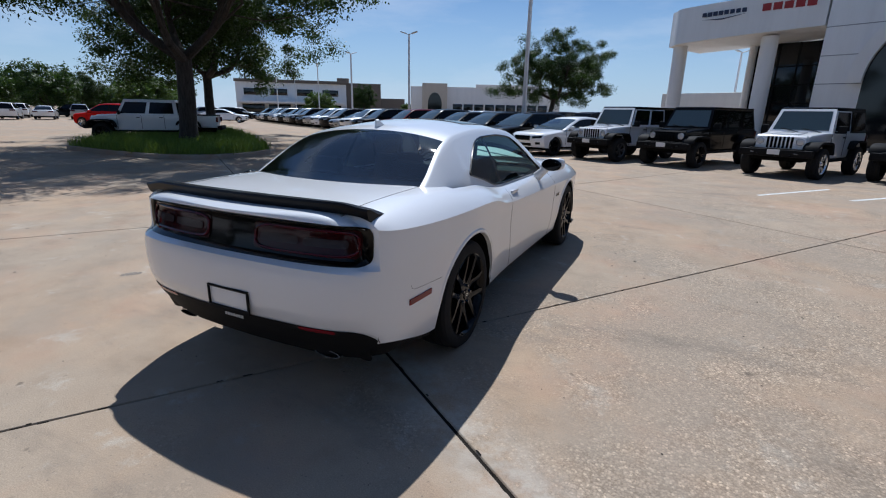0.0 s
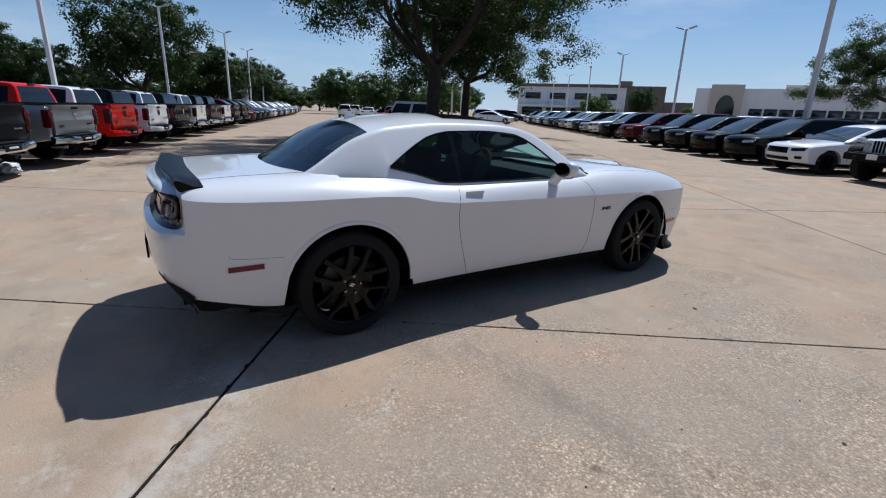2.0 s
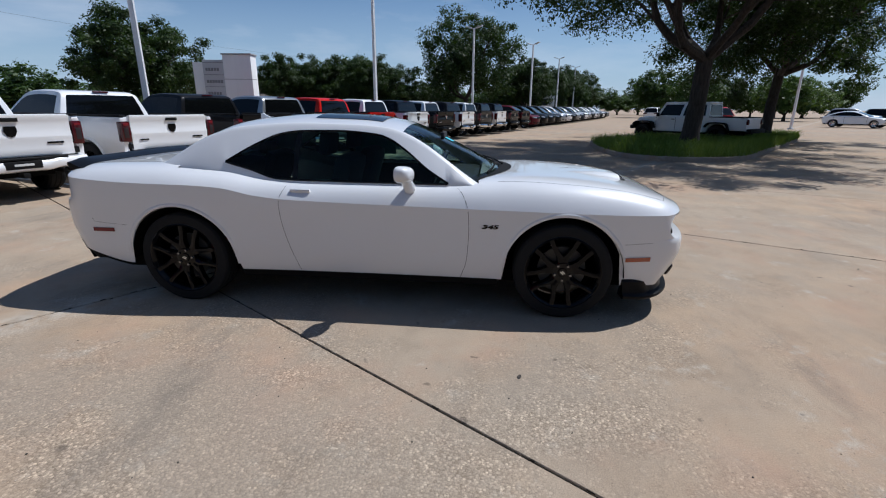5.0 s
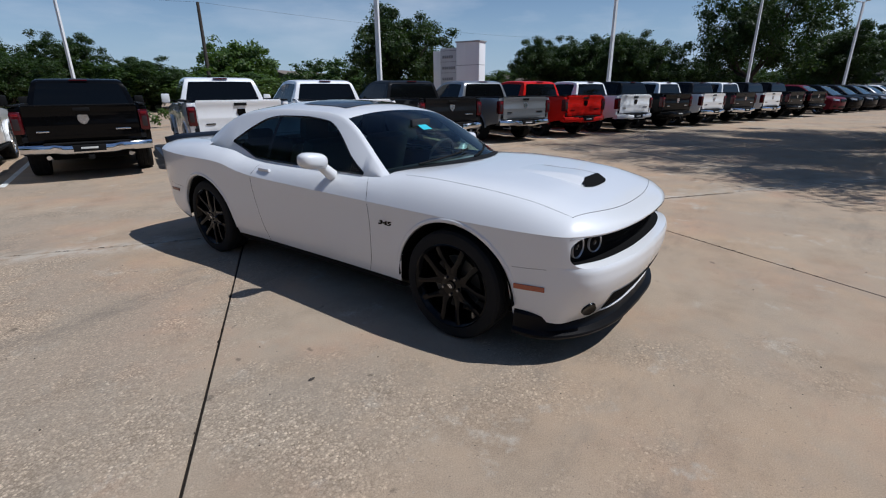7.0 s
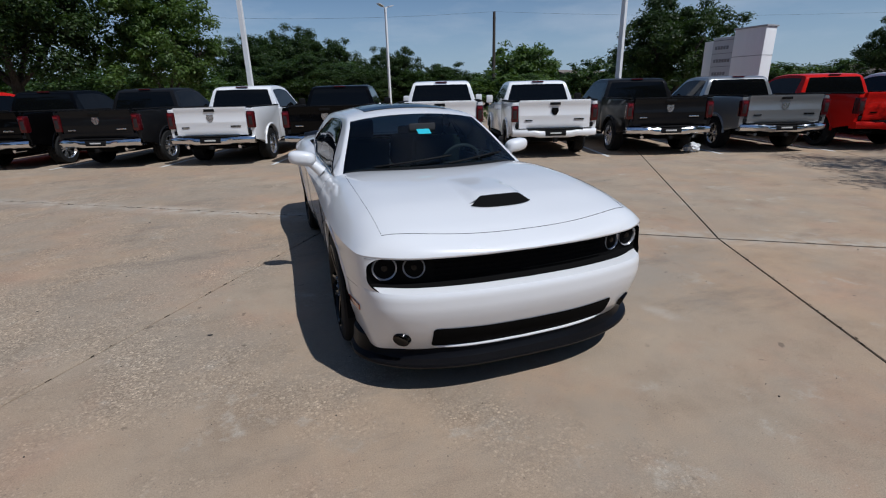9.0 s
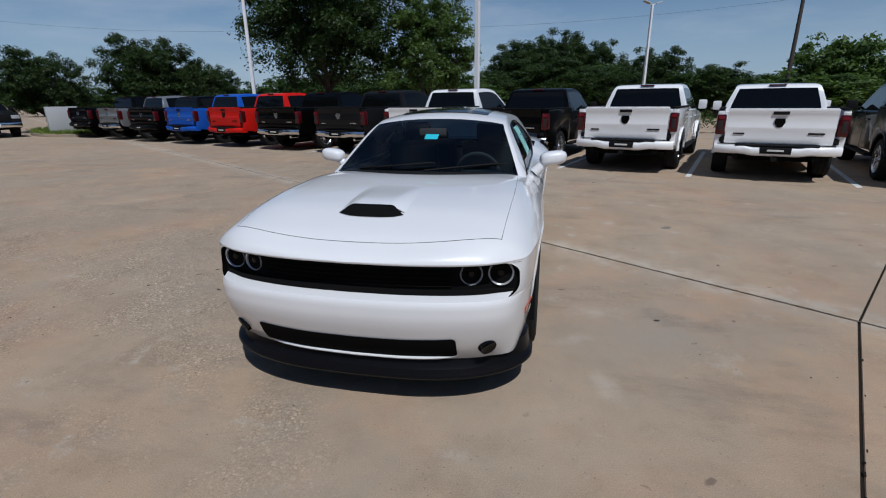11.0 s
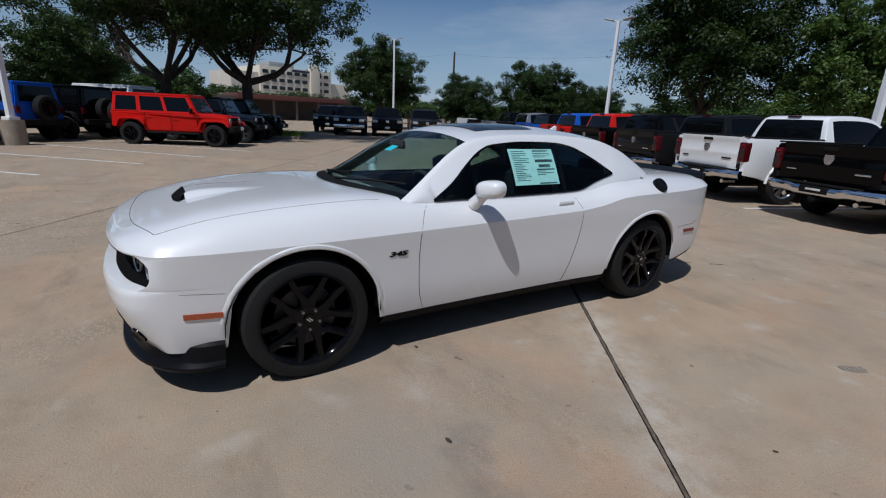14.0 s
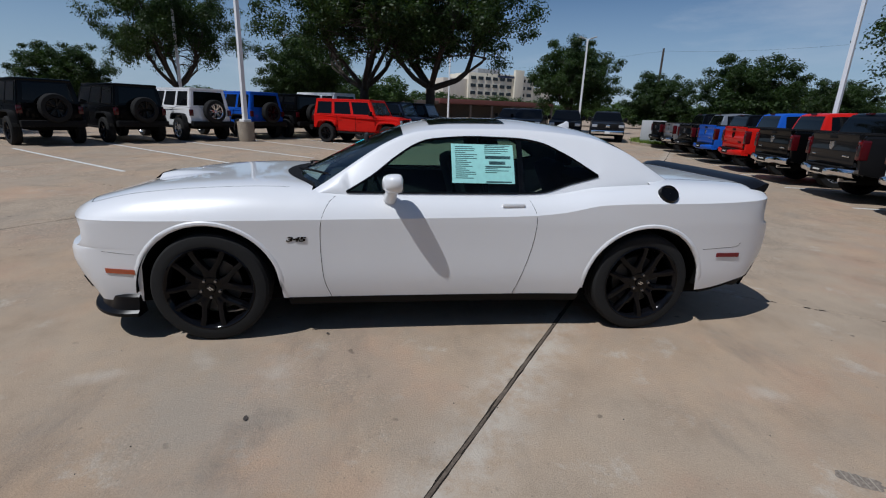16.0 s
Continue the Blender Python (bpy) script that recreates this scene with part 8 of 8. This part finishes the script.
obj("arch_door", bm, M["store_glass"], b, smooth=False)
b = block("brown_warehouse", "brown and white two-storey warehouse far off", -86.9, 111.6, 41.4, [
    ("brown_wall", (5, 8, 4.6), (10, 16, 9.2), "wall_brown"), ("white_wall", (-14.9, 8, 4.7), (29.8, 15.9, 9.4), "wall_white"),
    ("roof_band", (-14.9, -0.3, 9.1), (30.2, 0.6, 0.8), "wall_brown"), ("canopy", (-14.9, -2.0, 3.4), (28, 4.0, 0.5), "wall_white"), ("low_wing", (13.6, 6, 2.6), (7, 12, 5.2), "wall_brown")])
for k in range(4):
    slab_part("window", b, (-25.5 + 7.0 * k, -0.05, 6.2), (4.4, 0.1, 1.7), M["store_glass"], 0.01)
    slab_part("shopfront", b, (-25.5 + 7.0 * k, -0.05, 1.6), (5.8, 0.1, 2.6), M["store_glass"], 0.01)
b = block("grey_tower_building", "grey flat building with a low tower far off", -122, 126, 34, [("wall", (0, 6, 3), (34, 12, 6.0), "wall_grey"), ("tower", (13, 2, 5.5), (5, 4, 11.0), "wall_white"), ("dark_tower", (18, 2, 6.2), (4, 4, 12.4), "wall_brown")])

# hospital, beyond the eastern trees
hosp = block("hospital", "white multi-storey hospital far beyond the trees", 150.0, -39.0, -72, [
    ("main_wall", (0, 8, 10.0), (30, 16, 20.0), "wall_cream"), ("left_wing", (-19, 9, 8.5), (12, 16, 17.0), "wall_tan"), ("right_wing", (19, 9, 7.5), (12, 16, 15.0), "wall_cream"),
    ("stair_tower", (7.0, -0.4, 11.2), (4.0, 1.5, 22.4), "wall_cream"), ("plant_room", (-4, 8, 21.2), (10, 8, 2.4), "wall_grey")])
for s in range(5):
    for k in range(9):
        if abs(-13.0 + 3.2 * k - 7.0) > 2.4:
            slab_part("window", hosp, (-13.0 + 3.2 * k, -0.06, 4.5 + 3.3 * s), (2.1, 0.2, 1.5), M["store_glass"], 0)
hosp.matrix_world = hosp.matrix_world @ Matrix.Diagonal((0.82, 0.82, 0.66, 1))
slab_part("roof_sign", hosp, (2.0, -0.3, 19.0), (9.0, 0.3, 1.0), M["sign_blue"], 0)
b = block("red_canopy_building", "long low building with a red fascia", 66.0, -10.5, -78, [
    ("fascia", (6, 0, 2.85), (18, 5, 0.65), "roof_red"), ("wall", (6, 4, 1.3), (17, 3, 2.6), "wall_brown"), ("dark_canopy", (-7.5, 0.5, 2.6), (9, 5, 0.5), "wall_brown"), ("dark_wall", (-7.5, 4, 1.2), (8.6, 3, 2.4), "wall_brown")])
for k in range(9):
    slab_part("column", b, (-11.4 + 3.3 * k, -2.0, 1.25), (0.30, 0.30, 2.5), M["wall_brown"], 0.02)


def pylon_sign():
    """A white stepped pylon with rows of unlettered marks."""
    root = thing("pylon_sign", "white stepped pylon sign with rows of grey marks", "sign")
    root.matrix_world = pose(-16.3, -10.6, 0, 0, 0, 95) @ Matrix.Diagonal((0.80, 0.75, 0.97, 1))
    slab_part("tower", root, (0.75, 0, 1.85), (1.5, 0.8, 3.7), M["wall_white"], 0.02)
    slab_part("cap", root, (0.75, 0, 3.73), (1.6, 0.9, 0.06), M["wall_grey"], 0.01)
    slab_part("face", root, (-0.55, -0.05, 1.75), (1.15, 0.6, 3.5), M["panel_grey"], 0.02)
    slab_part("slim_post", root, (-1.45, 0.1, 1.7), (0.6, 0.5, 3.4), M["wall_white"], 0.02)
    for k, z in enumerate((3.1, 2.6, 2.1, 1.6)):
        slab_part("divider", root, (-0.55, -0.36, z + 0.28), (1.1, 0.02, 0.02), M["sign_grey"], 0)
        for c in range(5 + k % 2):
            slab_part("mark", root, (-0.92 + 0.15 * c, -0.36, z), (0.11, 0.02, 0.13), M["sign_grey"], 0)
    for z in (0.9, 1.8, 2.7):
        slab_part("panel_gap", root, (0.75, -0.402, z), (1.5, 0.01, 0.02), M["sign_grey"], 0)
        slab_part("panel_gap", root, (1.502, 0, z), (0.01, 0.8, 0.02), M["sign_grey"], 0)
    return root


pylon_sign()
root = thing("monument_sign", "low pale grey monument sign in a grass bed", "sign")
root.matrix_world = pose(23.3, -16.0, 0.1, 0, 0, 62) @ Matrix.Scale(0.78, 4)
slab_part("slab", root, (0, 0, 0.85), (1.7, 0.35, 1.7), M["lamp_head"], 0.03)
slab_part("mark", root, (-0.55, -0.185, 1.5), (0.35, 0.02, 0.16), M["sign_blue"], 0)
root = thing("banner_sign", "small white oval-marked sign among the cars", "sign")
root.matrix_world = pose(-62.0, 6.8, 0, 0, 0, 70)
slab_part("board", root, (0, 0, 2.3), (4.0, 0.2, 1.9), M["wall_white"], 0.02)
slab_part("oval", root, (0, -0.11, 2.3), (2.4, 0.03, 0.8), M["sign_blue"], 0.01)
for sx in (-1.6, 1.6):
    slab_part("post", root, (sx, 0, 0.7), (0.15, 0.15, 1.4), M["lamp_head"], 0.01)
# gantry beyond the eastern pickups
root = thing("sign_gantry", "grey steel gantry with two posts and a beam", "gantry")
root.matrix_world = pose(29.3, -33.2, 0, 0, 0, -30) @ Matrix.Diagonal((1.3, 1.0, 1.1, 1))
for sx in (-3.2, 3.2):
    slab_part("post", root, (sx, 0, 1.8), (0.28, 0.28, 3.6), M["lamp_head"], 0.02)
slab_part("beam", root, (0, 0, 3.55), (6.8, 0.25, 0.22), M["lamp_head"], 0.02)
# houses beyond the southern trees
for x, y, t in ((-12.5, -52.0, 10), (-34, -46, 25), (-60, -30, 60)):
    root = thing("house", "small house with a brown shingle roof behind trees", "building", "houses beyond the lot")
    root.matrix_world = pose(x, y, 0, 0, 0, t)
    slab_part("wall", root, (0, 0, 1.2), (12, 8, 2.4), M["wall_tan"], 0.02)
    bm = bmesh.new()
    prism(bm, [(-4.6, 2.35), (4.6, 2.35), (0, 3.7)], -6.5, 6.5)
    obj("roof", bm, M["shingle"], root, smooth=False)
    slab_part("window", root, (-2.5, 4.02, 1.5), (1.6, 0.06, 1.2), M["store_glass"], 0)
    slab_part("window", root, (2.5, 4.02, 1.5), (1.6, 0.06, 1.2), M["store_glass"], 0)
# crumpled plastic bag by a wheel
bm = bmesh.new()
bmesh.ops.create_icosphere(bm, subdivisions=3, radius=0.18)
for v in bm.verts:
    v.co *= 1 + 0.5 * noise.noise(v.co * 14)
    v.co.z = max(v.co.z * 0.7 + 0.09, 0.0)
o = obj("plastic_bag", bm, M["foil"], smooth=False)
o.location = (-8.7, -4.95, 0)
tagged(o, "crumpled pale plastic bag lying on concrete", "litter")

# cars far across the lot
for x, y, h, c, k in ((-62.8, 22.0, 150, "white_truck", "tall"), (-62.4, 25.2, 150, "white_truck", "sedan"), (-61.6, 28.4, 150, "silver_paint", "tall"), (-72.0, 27.0, 150, "white_truck", "tall"),
                      (-44.4, 34.0, 40, "white_truck", "sedan"), (-56.0, 45.4, 60, "black_paint", "tall"), (-52.0, 39.0, 60, "silver_paint", "tall"), (-60.0, 50.0, 60, "white_truck", "tall")):
    make_car(c, k, NAMES[c] + (" saloon" if k == "sedan" else " crossover") + " far across the lot", stand(x, y, h, (0, 2.4)), "bright")
